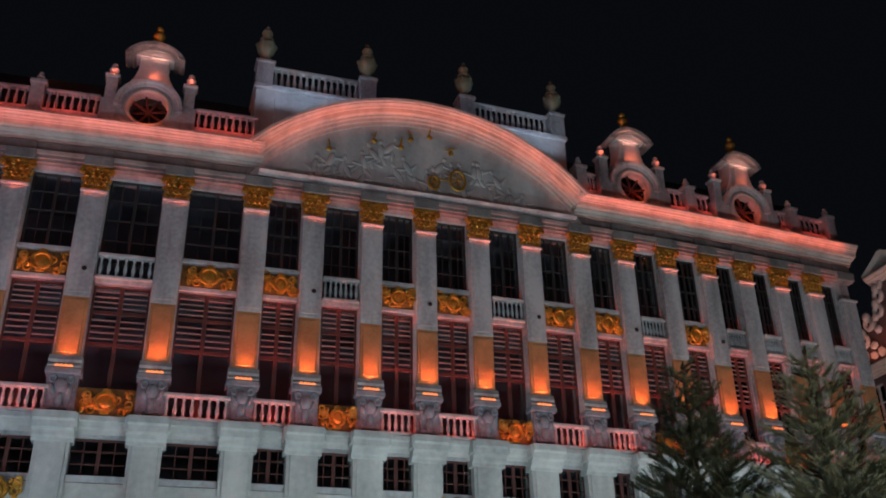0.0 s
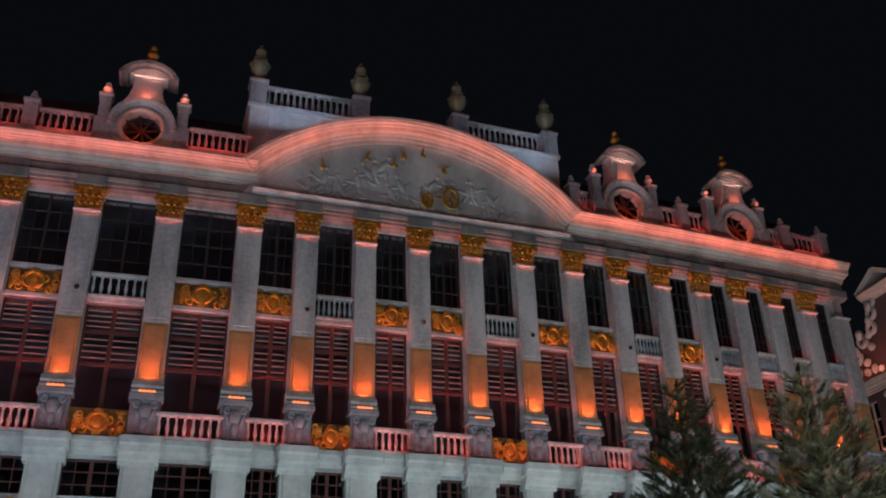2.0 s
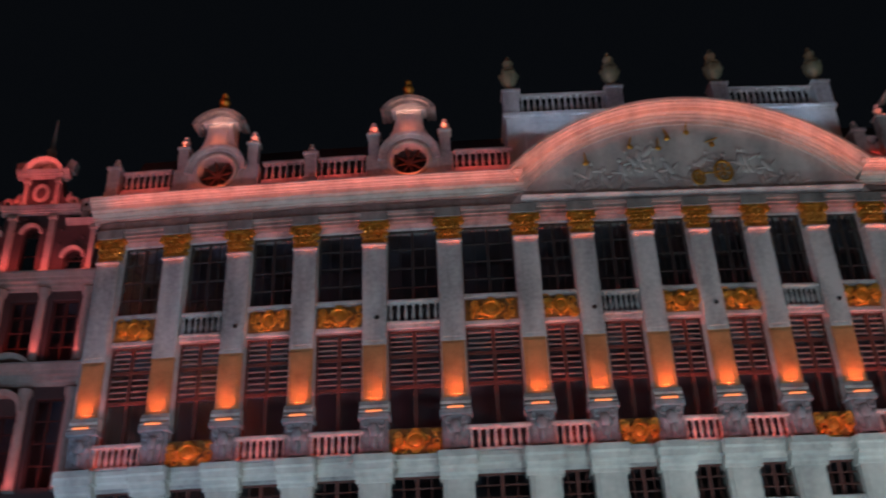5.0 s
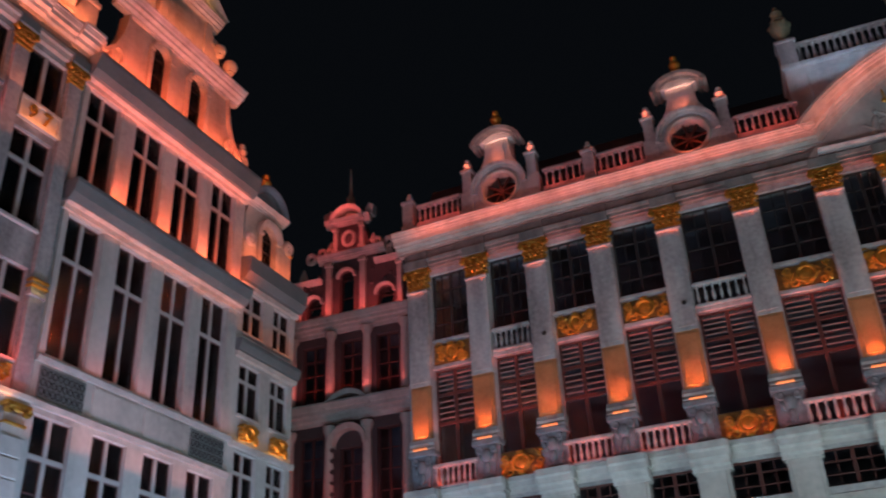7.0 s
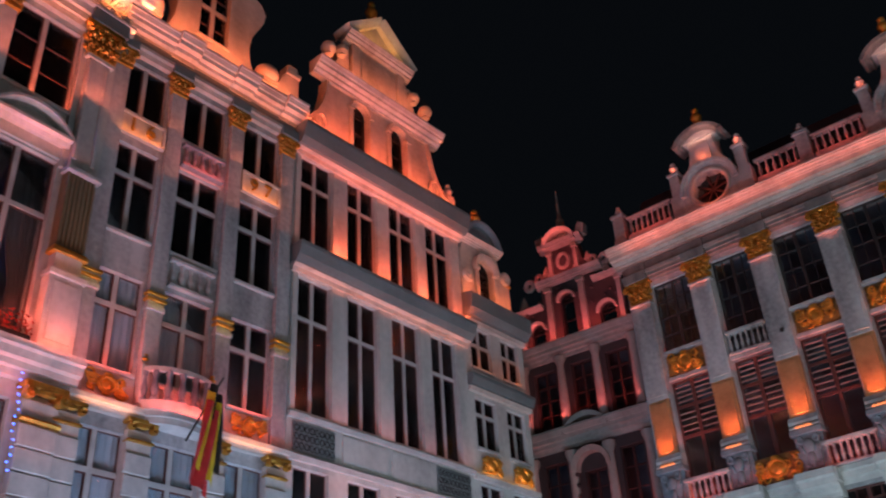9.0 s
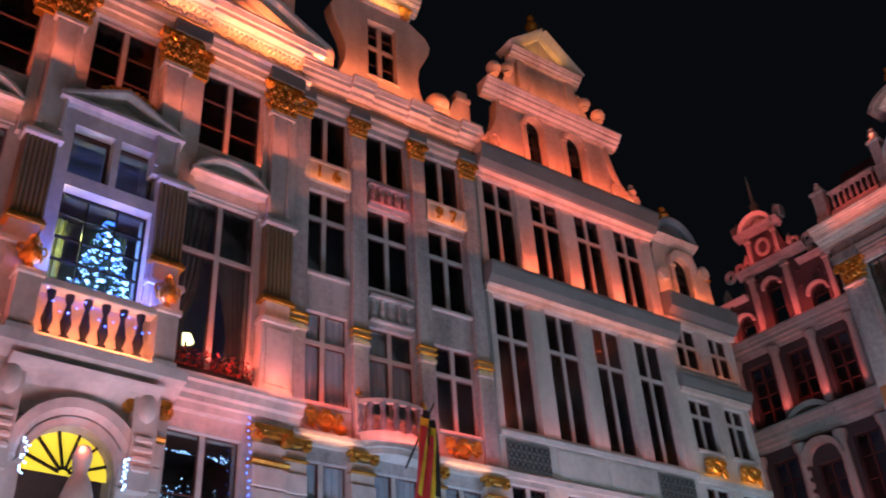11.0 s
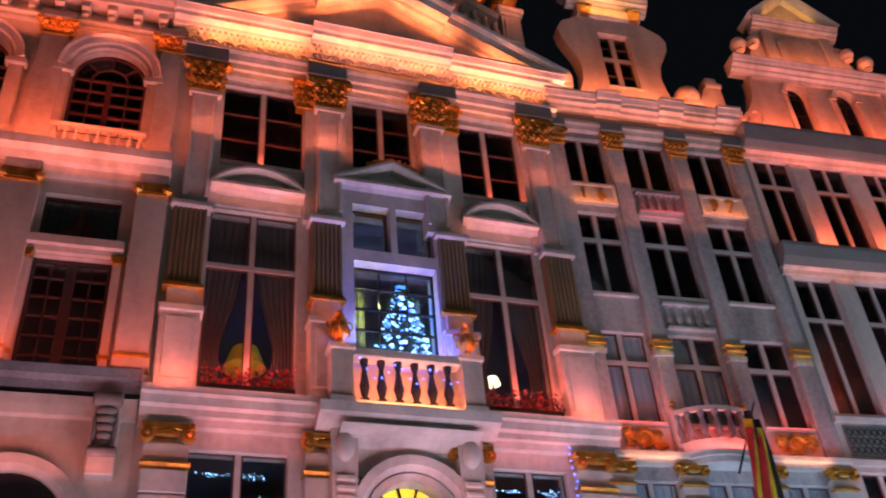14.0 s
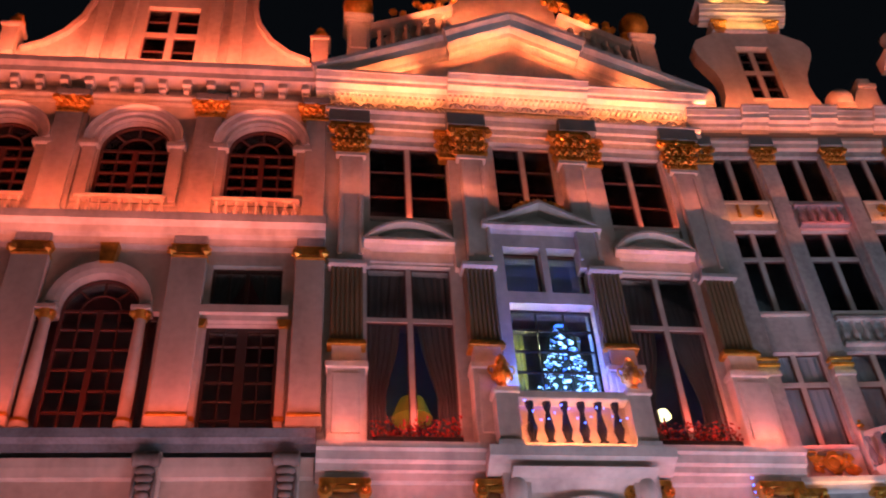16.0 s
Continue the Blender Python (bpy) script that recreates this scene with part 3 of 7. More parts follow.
for k in range(26):
    x = -4.4 + 8.6 * k / 25 + rnd.uniform(-0.15, 0.15)
    top = math.sqrt(max(0.1, 8.3 ** 2 - x * x)) + CZ
    z = 20.95 + rnd.random() ** 1.5 * (top - 21.7) * 0.9
    lean = rnd.uniform(-0.7, 0.7)
    blob(bm, (x, -0.3, z), (0.13, 0.13, 0.34), 2, lean)
    blob(bm, (x + 0.42 * math.sin(lean), -0.34, z + 0.44), (0.1, 0.1, 0.12), 1)
    for sx in (-1, 1):
        blob(bm, (x + sx * 0.25, -0.3, z + 0.1 * sx), (0.07, 0.07, 0.27), 1, lean + sx * 1.2)
        blob(bm, (x + sx * 0.12, -0.3, z - 0.42), (0.09, 0.08, 0.26), 1, lean - sx * 0.5)
tagged(part("relief", bm, PALE, palace, mp @ Matrix.Translation((0, -0.13, 0)) @ Matrix.Diagonal((1, 0.45, 1, 1)), smooth=True), "weathered carved relief of tangled shapes", kind="stuff")
# unseen strips added along the arc, free of the front, to light its mouldings
for k in range(7):
    a = radians(50 + 80 * k / 6)
    strip(mp @ at(CX + (R0 + 0.12) * math.cos(a), 1.0, CZ + (R0 + 0.12) * math.sin(a)), 1.9, 0.05, 7, (1, 0.18, 0.09), 40, math.pi / 2 - a)
bm = bmesh.new()
for x, z, r in ((1.35, 21.55, 0.45), (0.35, 21.3, 0.3)):
    bm = bmesh.new()
    ring(bm, (x, -0.42, z), r * 0.72, r, 0.06, 18, 6)
    for k in range(8):
        a = k * math.pi / 4
        blob(bm, (x + 0.36 * r * math.cos(a), -0.42, z + 0.5 * r * math.sin(a)), (0.03, 0.03, 0.48 * r), 1, math.pi / 2 - a)
    part("gilded_wheel", bm, GOLD, palace, mp, "gilded chariot wheel", True)
bm = bmesh.new()
blob(bm, (0.8, -0.4, 21.5), (0.5, 0.04, 0.04))
part("gilded_axle", bm, GOLD, palace, mp, smooth=True)
for x, z, t in ((-2.1, 23.0, 0.3), (-3.9, 22.3, -0.1), (-0.6, 23.35, -0.4), (-1.0, 22.9, 0.1), (1.1, 23.0, 1.2), (0.2, 23.6, 0.2)):
    bm = bmesh.new()
    blob(bm, (x, -0.42, z), (0.05, 0.05, 0.34), 1, t)
    blob(bm, (x, -0.42, z - 0.2), (0.14, 0.09, 0.12), 1, t)
    part("gilded_ornament", bm, GOLD, palace, mp, "gilded relief ornament", True)

# attic blocks with balustrades and urns behind the pediment
def urn(bm):
    bx(bm, -0.24, 0.24, -0.24, 0.24, 0, 0.16)
    lathe(bm, [(0.2, 0.16), (0.1, 0.3), (0.14, 0.38), (0.34, 0.6), (0.41, 0.85), (0.38, 1.0), (0.2, 1.14), (0.3, 1.2), (0.3, 1.26), (0.1, 1.36), (0.2, 1.48), (0.24, 1.62), (0.16, 1.76), (0.06, 1.82), (0.09, 1.92), (0.02, 2.02)], 14)
    for k in range(6):
        a = k * math.pi / 3
        blob(bm, (0.38 * math.cos(a), 0.38 * math.sin(a), 0.95), (0.08, 0.08, 0.14), 1)


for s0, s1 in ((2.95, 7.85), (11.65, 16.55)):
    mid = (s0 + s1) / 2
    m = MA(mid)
    h = (s1 - s0) / 2
    bm = bmesh.new()
    bx(bm, -h, h, 0.55, 3.6, 20.5, 25.2)
    bx(bm, -h + 0.75, h - 0.75, 0.48, 0.6, 22.5, 24.8, 0.03)
    bx(bm, -h - 0.1, h + 0.1, 0.42, 3.7, 25.15, 25.38, 0.04)
    part("attic", bm, PALE, palace, m)
    # unseen cool strip added before the attic to brighten its front
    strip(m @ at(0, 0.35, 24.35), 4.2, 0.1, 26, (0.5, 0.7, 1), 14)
    for x in (-h + 0.3, h - 0.3):
        bm = bmesh.new()
        bx(bm, x - 0.34, x + 0.34, 0.5, 1.2, 25.38, 26.45)
        bx(bm, x - 0.4, x + 0.4, 0.44, 1.26, 26.45, 26.6, 0.03)
        part("attic_post", bm, STONE, palace, m)
        put("urn", shared(("urn",), urn, VERDIGRIS, True), palace, m @ Matrix.Translation((x, 0.85, 26.6)), "tarnished gilded urn")
    balustrade(palace, m, -h + 0.64, h - 0.64, 25.38, 26.5, 14, PALE, 0.85, 0.085)

# parapets, posts and dormers of the wings
def ball_post(bm):
    bx(bm, -0.24, 0.24, -0.24, 0.24, 21.7, 23.45)
    bx(bm, -0.3, 0.3, -0.3, 0.3, 23.4, 23.56, 0.03)
    bx(bm, -0.29, 0.29, -0.29, 0.29, 21.7, 22.35, 0.02)


OCULUS = 22.85


def dormer(s):
    """A round window in an arched front, with a waisted neck under a curved hood between two posts."""
    m = MA(s)
    n = 40
    bm = bmesh.new()
    rings = []
    for y in (-0.3, 0.6):
        inner, outer = [], []
        for k in range(n):
            c, d = math.cos(2 * math.pi * k / n), math.sin(2 * math.pi * k / n)
            r = 1.14 if d >= 0 else min(1.14 / max(abs(c), 0.01), 1.15 / max(abs(d), 0.01))
            inner.append(bm.verts.new((0.72 * c, y, OCULUS + 0.72 * d)))
            outer.append(bm.verts.new((r * c, y, OCULUS + r * d)))
        rings.append((inner, outer))
    (i0, o0), (i1, o1) = rings
    for k in range(n):
        q = (k + 1) % n
        bm.faces.new((i0[k], i0[q], o0[q], o0[k]))
        bm.faces.new((i1[q], i1[k], o1[k], o1[q]))
        bm.faces.new((i0[q], i0[k], i1[k], i1[q]))
        bm.faces.new((o0[k], o0[q], o1[q], o1[k]))
    body = part("dormer", bm, STONE, palace, m)
    bm = bmesh.new()
    arc_mould(bm, [(0.2, -0.12), (0.36, -0.12), (0.4, -0.02), (0.46, 0.0), (0.5, 0.12), (0.2, 0.14)], 0, OCULUS, 1.1, -2, 182, 28)
    part("arch_moulding", bm, STONE, body, m)
    bm = bmesh.new()
    ring(bm, (0, -0.3, OCULUS), 0.79, 0.79, 0.09, 32, 8)
    part("oculus_surround", bm, CREAM, body, m, smooth=True)
    bm = bmesh.new()
    for k in range(4):
        a = k * math.pi / 4 + 0.2
        d = Vector((math.cos(a), math.sin(a)))
        extr(bm, [(d.x * r - d.y * o, OCULUS + d.y * r + d.x * o) for r, o in ((-0.7, -0.035), (0.7, -0.035), (0.7, 0.035), (-0.7, 0.035))], -0.02 - 0.006 * k, 0.05 + 0.006 * k)
    part("oculus_frame", bm, FRAME, body, m)
    bm = bmesh.new()
    extr(bm, [(0.71 * math.cos(2 * math.pi * k / 20), OCULUS + 0.71 * math.sin(2 * math.pi * k / 20)) for k in range(20)], 0.1, 0.112)
    part("pane", bm, GLASS, body, m)
    bm = bmesh.new()
    side = [(0.98, 23.72), (0.8, 23.95), (0.64, 24.25), (0.55, 24.6), (0.52, 25.0), (0.56, 25.4)]
    extr(bm, [*side, *[(-x, z) for x, z in side[::-1]]], -0.26, 0.5)
    extr(bm, [(-0.38, 24.05), (0.38, 24.05), (0.32, 25.0), (-0.32, 25.0)], -0.32, -0.25)
    part("neck", bm, PALE, body, m)
    h, rise = 0.92, 0.46
    rad = (h * h + rise * rise) / (2 * rise)
    half = math.degrees(math.asin(h / rad))
    bm = bmesh.new()
    arc_mould(bm, [(-0.45, -0.16), (0.4, -0.16), (0.44, -0.06), (0.56, -0.02), (0.6, 0.1), (-0.45, 0.12)], 0, 25.22 + rise - rad, rad, 90 - half, 90 + half, 18)
    for sx in (-1, 1):
        extr(bm, [(sx * 0.84, 25.2), (sx * 1.0, 25.08), (sx * 1.1, 25.14), (sx * 1.06, 25.24), (sx * 0.86, 25.34)], -0.56, 0.4)
    lathe(bm, [(0.34, 25.72), (0.3, 25.86), (0.16, 25.94), (0.16, 26.02)], 12)
    # darker stone puts the hood's dimness beside its lit panel into the colour
    part("dormer_hood", bm, DARKGREY, body, m)
    bm = bmesh.new()
    extr(bm, [(-0.7, 25.2), (0.7, 25.2)] + [(0.7 * math.cos(math.pi * k / 10), 25.26 + 0.34 * math.sin(math.pi * k / 10)) for k in range(11)], -0.34, 0.3)
    part("hood_panel", bm, PALE, body, m)
    put("finial", shared(("dormer finial",), finial_shape(0.24, 1.0), GOLD, True), body, m @ Matrix.Translation((0, 0, 26.0)), "gilded ball finial")
    for x in (-1.42, 1.42):
        bm = bmesh.new()
        bx(bm, x - 0.3, x + 0.3, -0.32, 0.2, 21.7, 23.1, 0.02)
        bx(bm, x - 0.2, x + 0.2, -0.26, 0.14, 23.1, 24.1)
        bx(bm, x - 0.27, x + 0.27, -0.33, 0.21, 24.08, 24.22, 0.03)
        part("dormer_post", bm, STONE, body, m)
        put("finial", shared(("post finial",), finial_shape(0.19, 0.62), PALE, True), body, m @ Matrix.Translation((x, -0.06, 24.22)))
        bulb(m @ at(x, 0.36, 24.34), 5, (1, 0.16, 0.09), 0.05)
    strip(m @ at(0, 0.48, 25.0), 0.8, 0.04, 4, (1, 0.42, 0.32), 10)
    bulb(m @ at(0, 0.55, 24.25), 6, (1, 0.18, 0.09), 0.04)
    for x in (-0.4, 0.4):
        bulb(m @ at(x, 0.2, 22.3), 6, (1, 0.13, 0.05), 0.05)
    bulb(m @ at(0, 0.62, 22.1), 12, (1, 0.13, 0.05), 0.06)


DORMERS = (-8.5, -0.98, 19.2, 24.75)
for s in DORMERS:
    dormer(s)
POSTS = (-12.5, -4.85, 16.75, 22.0, 27.3, 29.3)
for s in POSTS:
    p = put("parapet_post", shared(("parapet post",), ball_post, STONE), palace, MA(s, 0))
    put("finial", shared(("post ball",), finial_shape(0.15, 0.5), PALE, True), p, MA(s) @ Matrix.Translation((0, 0, 23.56)))
stops = sorted([(s - 0.26, s + 0.26) for s in POSTS] + [(s - 1.72, s + 1.72) for s in DORMERS] + [(3.05, 16.5)])
for (a0, a1), (b0, b1) in zip(stops, stops[1:]):
    if b0 - a1 > 0.4:
        mid, h = (a1 + b0) / 2, (b0 - a1) / 2 * 1.01
        m = MA(mid)
        g = bmesh.new()
        bx(g, -h, h, -0.18, 0.2, 21.7, 22.35)
        part("parapet_plinth", g, STONE, palace, m)
        balustrade(palace, m, -h, h, 22.35, 23.3, max(3, int(h * 2 / 0.25)), STONE, 0.0, 0.085)
        strip(m @ at(0, 0.36, 22.3), 2 * h, 0.06, 5 * h, (1, 0.07, 0.05), 22)

# roof behind, end walls and dark rooms
bm = bmesh.new()
bowed([(-0.6, 21.8), (-0.5, 21.9), (-2.6, 25.6), (-9, 26.2), (-9, 21.8)], -12.6, 29.5, bm)
part("roof", bm, SLATE, palace, I4)
bm = bmesh.new()
bowed([(-4.2, 0), (-4.0, 0), (-4.0, 21.7), (-4.2, 21.7)], -12.6, 29.5, bm)
for z in (10.98, 15.7, 20.3):
    bowed([(-4.0, z - 0.1), (-0.46, z - 0.1), (-0.46, z), (-4.0, z)], -12.6, 29.5, bm)
part("back_room", bm, INSIDE, palace, I4)
for s in (-12.55, 29.45):
    bm = bmesh.new()
    bx(bm, -0.2, 0.2, 0.0, 9, 0, 21.0)
    part("end_wall", bm, STONE, palace, MA(s))

# ---- guild house with the triangular pediment and the lit balcony ----
def fluted(bm, x0, x1, z0, z1, out=0.3, n=7):
    """A panel with n rounded upright flutes, one body run up along z."""
    w = (x1 - x0) / n
    plan = [(x0, 0.0)]
    for k in range(n):
        a = x0 + k * w
        plan += [(a + 0.01, -out + 0.05), (a + w * 0.22, -out + 0.01), (a + w * 0.5, -out), (a + w * 0.78, -out + 0.01), (a + w - 0.01, -out + 0.05)]
    plan.append((x1, 0.0))
    lo, hi = [bm.verts.new((x, y, z0)) for x, y in plan], [bm.verts.new((x, y, z1)) for x, y in plan]
    bm.faces.new(lo)
    bm.faces.new(hi)
    for k in range(len(plan)):
        q = (k + 1) % len(plan)
        bm.faces.new((lo[k], lo[q], hi[q], hi[k]))


def mullioned(house, m, x0, x1, z0, z1, transom=None, mat=MULLION, back=0.17, curtain=None, bar=0.13, rows=(1, 1), backing=False):
    """A stone cross window: mullion and transom as one surround with a glazed light in each part."""
    bm = bmesh.new()
    c = (x0 + x1) / 2
    spans = [(z0, z1)]
    if transom:
        spans = [(z0, transom - bar / 2), (transom + bar / 2, z1)]
    e = 0.012
    lights = [(u, v, a + e * (a == z0), b - e * (b == z1)) for a, b in spans for u, v in ((x0 + e, c - bar / 2), (c + bar / 2, x1 - e))]
    wall_with_openings(bm, x0, x1, z0, z1, lights, back - 0.06, back + 0.08)
    cross = part("cross_window", bm, mat, house, m)
    bm = bmesh.new()
    bx(bm, x0 - 0.06, x1 + 0.06, -0.1, back + 0.1, z0 - 0.12, z0, 0.02)
    part("sill", bm, mat, cross, m)
    for (a, b), n in zip(spans, rows):
        for u, v in ((x0, c - bar / 2), (c + bar / 2, x1)):
            mm = m @ Matrix.Translation((u, back, a))
            w, h = v - u, b - a

            def fr(bm):
                frame_shape(w, h, 1, n, 0.035, 0.035, 0.05, 0.03)(bm)
            put("sash", shared(("sash", round(w, 2), round(h, 2), n), fr, FRAME), cross, mm)

            def pane(bm):
                bx(bm, 0.035, w - 0.035, 0.0, 0.01, 0.035, h - 0.035)
            ob = put("pane", shared(("sash pane", round(w, 2), round(h, 2)), pane, GLASS), cross, mm)
            ob.visible_shadow = False
    # pale sheet added close behind the panes to brighten the dark glass
    if backing:
        w, h = x1 - x0, z1 - z0

        def sheet(bm):
            rows_ = [[bm.verts.new((w * i / 24, 0.03 * math.sin(i * 1.7), z)) for i in range(25)] for z in (0, h)]
            for i in range(24):
                bm.faces.new((rows_[0][i], rows_[0][i + 1], rows_[1][i + 1], rows_[1][i]))
        put("curtain", shared(("backing", round(w, 2), round(h, 2)), sheet, PANEBACK, True), cross, m @ Matrix.Translation((x0, back + 0.07, z0)), "white net curtain")
    if curtain:
        w, h = x1 - x0, z1 - z0

        def folds(bm):
            n = 16
            for side in (0, 1):
                rows_ = []
                for f, gather in ((1.0, 1.0), (0.55, 0.72), (0.3, 0.42), (0.0, 0.5)):
                    r = []
                    for i in range(n + 1):
                        k = 0.5 * gather * i / n
                        x = w * (k if not side else 1 - k)
                        r.append(bm.verts.new((x, 0.04 * math.sin(i * 2.3), h * f)))
                    rows_.append(r)
                for a, b in zip(rows_, rows_[1:]):
                    for i in range(n):
                        bm.faces.new((a[i], a[i + 1], b[i + 1], b[i]))
        put("curtain", shared(("curtain", round(w, 2), round(h, 2)), folds, curtain, True), cross, m @ Matrix.Translation((x0, back + 0.3, z0)))
    return cross


def rooms(house, m, x0, x1, z1, floors, depth=4.0):
    bm = bmesh.new()
    bx(bm, x0 + 0.06, x1 - 0.06, depth, depth + 0.2, 0, z1)
    for x in (x0, x1 - 0.2):
        bx(bm, x + 0.02, x + 0.18, 0.46, depth, 0, z1)
    for z in floors:
        bx(bm, x0 + 0.2, x1 - 0.2, 0.46, depth, z - 0.1, z)
    part("back_room", bm, INSIDE, house, m)


def arch_spandrel(bm, x0, x1, spring, top, y0, y1, n=14):
    """Fills the wall over a round arch between spring and top."""
    c, r = (x0 + x1) / 2, (x1 - x0) / 2
    arch = [(c + r * math.cos(math.pi * k / n), spring + r * math.sin(math.pi * k / n)) for k in range(n + 1)]
    extr(bm, [(x1, top), *arch, (x0, top)], y0, y1)


def lintel_pediment(house, m, x0, x1, z, curved, rise=0.62, out=0.4):
    bm = bmesh.new()
    c, h = (x0 + x1) / 2, (x1 - x0) / 2
    mould(bm, [(-0.05, z), (out * 0.5, z), (out * 0.7, z + 0.1), (out, z + 0.13), (out, z + 0.22), (-0.05, z + 0.22)], x0, x1)
    if curved:
        R = (h * h + rise * rise) / (2 * rise)
        a = math.degrees(math.asin(h / R))
        arc_mould(bm, [(-0.05, -0.16), (out * 0.7, -0.16), (out, -0.06), (out, 0.02), (-0.05, 0.02)], c, z + 0.2 + rise - R, R, 90 - a, 90 + a, 16)
        extr(bm, [(x0 + 0.1, z + 0.2)] + [(x1 - 0.1, z + 0.2)] + [(c + (R - 0.1) * math.cos(radians(t)), z + 0.2 + rise - R + (R - 0.1) * math.sin(radians(t))) for t in np.linspace(90 - a * 0.9, 90 + a * 0.9, 12)], -0.12, 0.0)
    else:
        for sx in (-1, 1):
            slope_mould(bm, [(-0.05, -0.16), (out * 0.7, -0.16), (out, -0.06), (out, 0.03), (-0.05, 0.03)], *((x0, z + 0.24, c, z + 0.2 + rise) if sx < 0 else (c, z + 0.2 + rise, x1, z + 0.24)))
        extr(bm, [(x0 + 0.1, z + 0.2), (x1 - 0.1, z + 0.2), (c, z + 0.1 + rise)], -0.12, 0.0)
    return part("window_pediment", bm, PALE, house, m)


def ashlar(pier, m, x, half, out):
    """Separate dressed blocks that face a pier, with open joints between the courses."""
    def block(bm):
        bx(bm, -half, half, -out, -0.02, 0.012, 0.52, 0.025)
    me = shared(("block", half, out), block, PALE)
    for k in range(12):
        put("block", me, pier, m @ Matrix.Translation((x, 0, 9.3 - 0.54 * k)))


inn = thing("guild_house", MP, "pale stone guild house with gilded capitals and triangular pediment", "house", "guild houses")
W = 11.18
holes = [(1.2, 3.42, 18.5, 21.3), (4.8, 6.52, 18.9, 21.5), (7.85, 9.82, 18.55, 21.3), (1.13, 3.3, 11.7, 16.9), (7.83, 9.85, 11.7, 16.9), (4.68, 6.85, 13.2, 17.44), (1.1, 3.2, 7.5, 10.4), (7.95, 9.8, 7.5, 10.4), (4.98, 6.82, 6.0, 9.95)]
bm = bmesh.new()
wall_with_openings(bm, 0, W, 0, 22.3, holes)
bx(bm, 0, W, 0, 0.45, 22.3, 24.0)
arch_spandrel(bm, 4.98, 6.82, 8.95, 9.95, 0, 0.45)
part("wall", bm, PALE, inn, MP)
rooms(inn, MP, 0, W, 24, (11.4, 18.0, 22.6), 4.5)
for x0, x1, z0, z1 in holes[:3]:
    mullioned(inn, MP, x0, x1, z0, z1, None, rows=(3,), curtain=CURTAIN)
for x0, x1, z0, z1 in holes[3:5]:
    mullioned(inn, MP, x0, x1, z0, z1, 15.26, rows=(1, 1), curtain=CURTAIN)
    lintel_pediment(inn, MP, x0 - 0.08, x1 + 0.12, 17.3, True)
    bm = bmesh.new()
    bx(bm, x0 - 0.1, x1 + 0.1, -0.08, 0, 16.95, 17.3, 0.02)
    part("lintel", bm, PALE, inn, MP)
for x0, x1, z0, z1 in holes[6:8]:
    mullioned(inn, MP, x0, x1, z0, z1, None, rows=(2,))
# balcony window with its surround
bm = bmesh.new()
wall_with_openings(bm, 4.38, 7.15, 13.15, 17.86, [(4.68, 6.85, 13.15, 15.62), (4.68, 5.68, 15.98, 17.44), (5.85, 6.85, 15.98, 17.44)], -0.3, 0.2)
part("balcony_window_surround", bm, PALE, inn, MP)
for x0, x1 in ((4.68, 5.68), (5.85, 6.85)):
    window(inn, MP, x0, x1, 15.98, 17.44, 1, 1, FRAME, 0.06)
window(inn, MP, 4.68, 6.85, 13.2, 15.62, 3, 4, IRON, 0.06, rail=0.035)
lintel_pediment(inn, MP, 4.15, 7.4, 17.86, False, 0.85, 0.55)
bm = bmesh.new()
for k in range(9):
    blob(bm, (5.2 + 0.16 * k, -0.3, 18.85 + 0.22 * math.sin(math.pi * k / 8)), (0.13, 0.12, 0.1), 1, k)
part("gilded_crest", bm, GOLD, inn, MP, "gilded crest ornament", True)
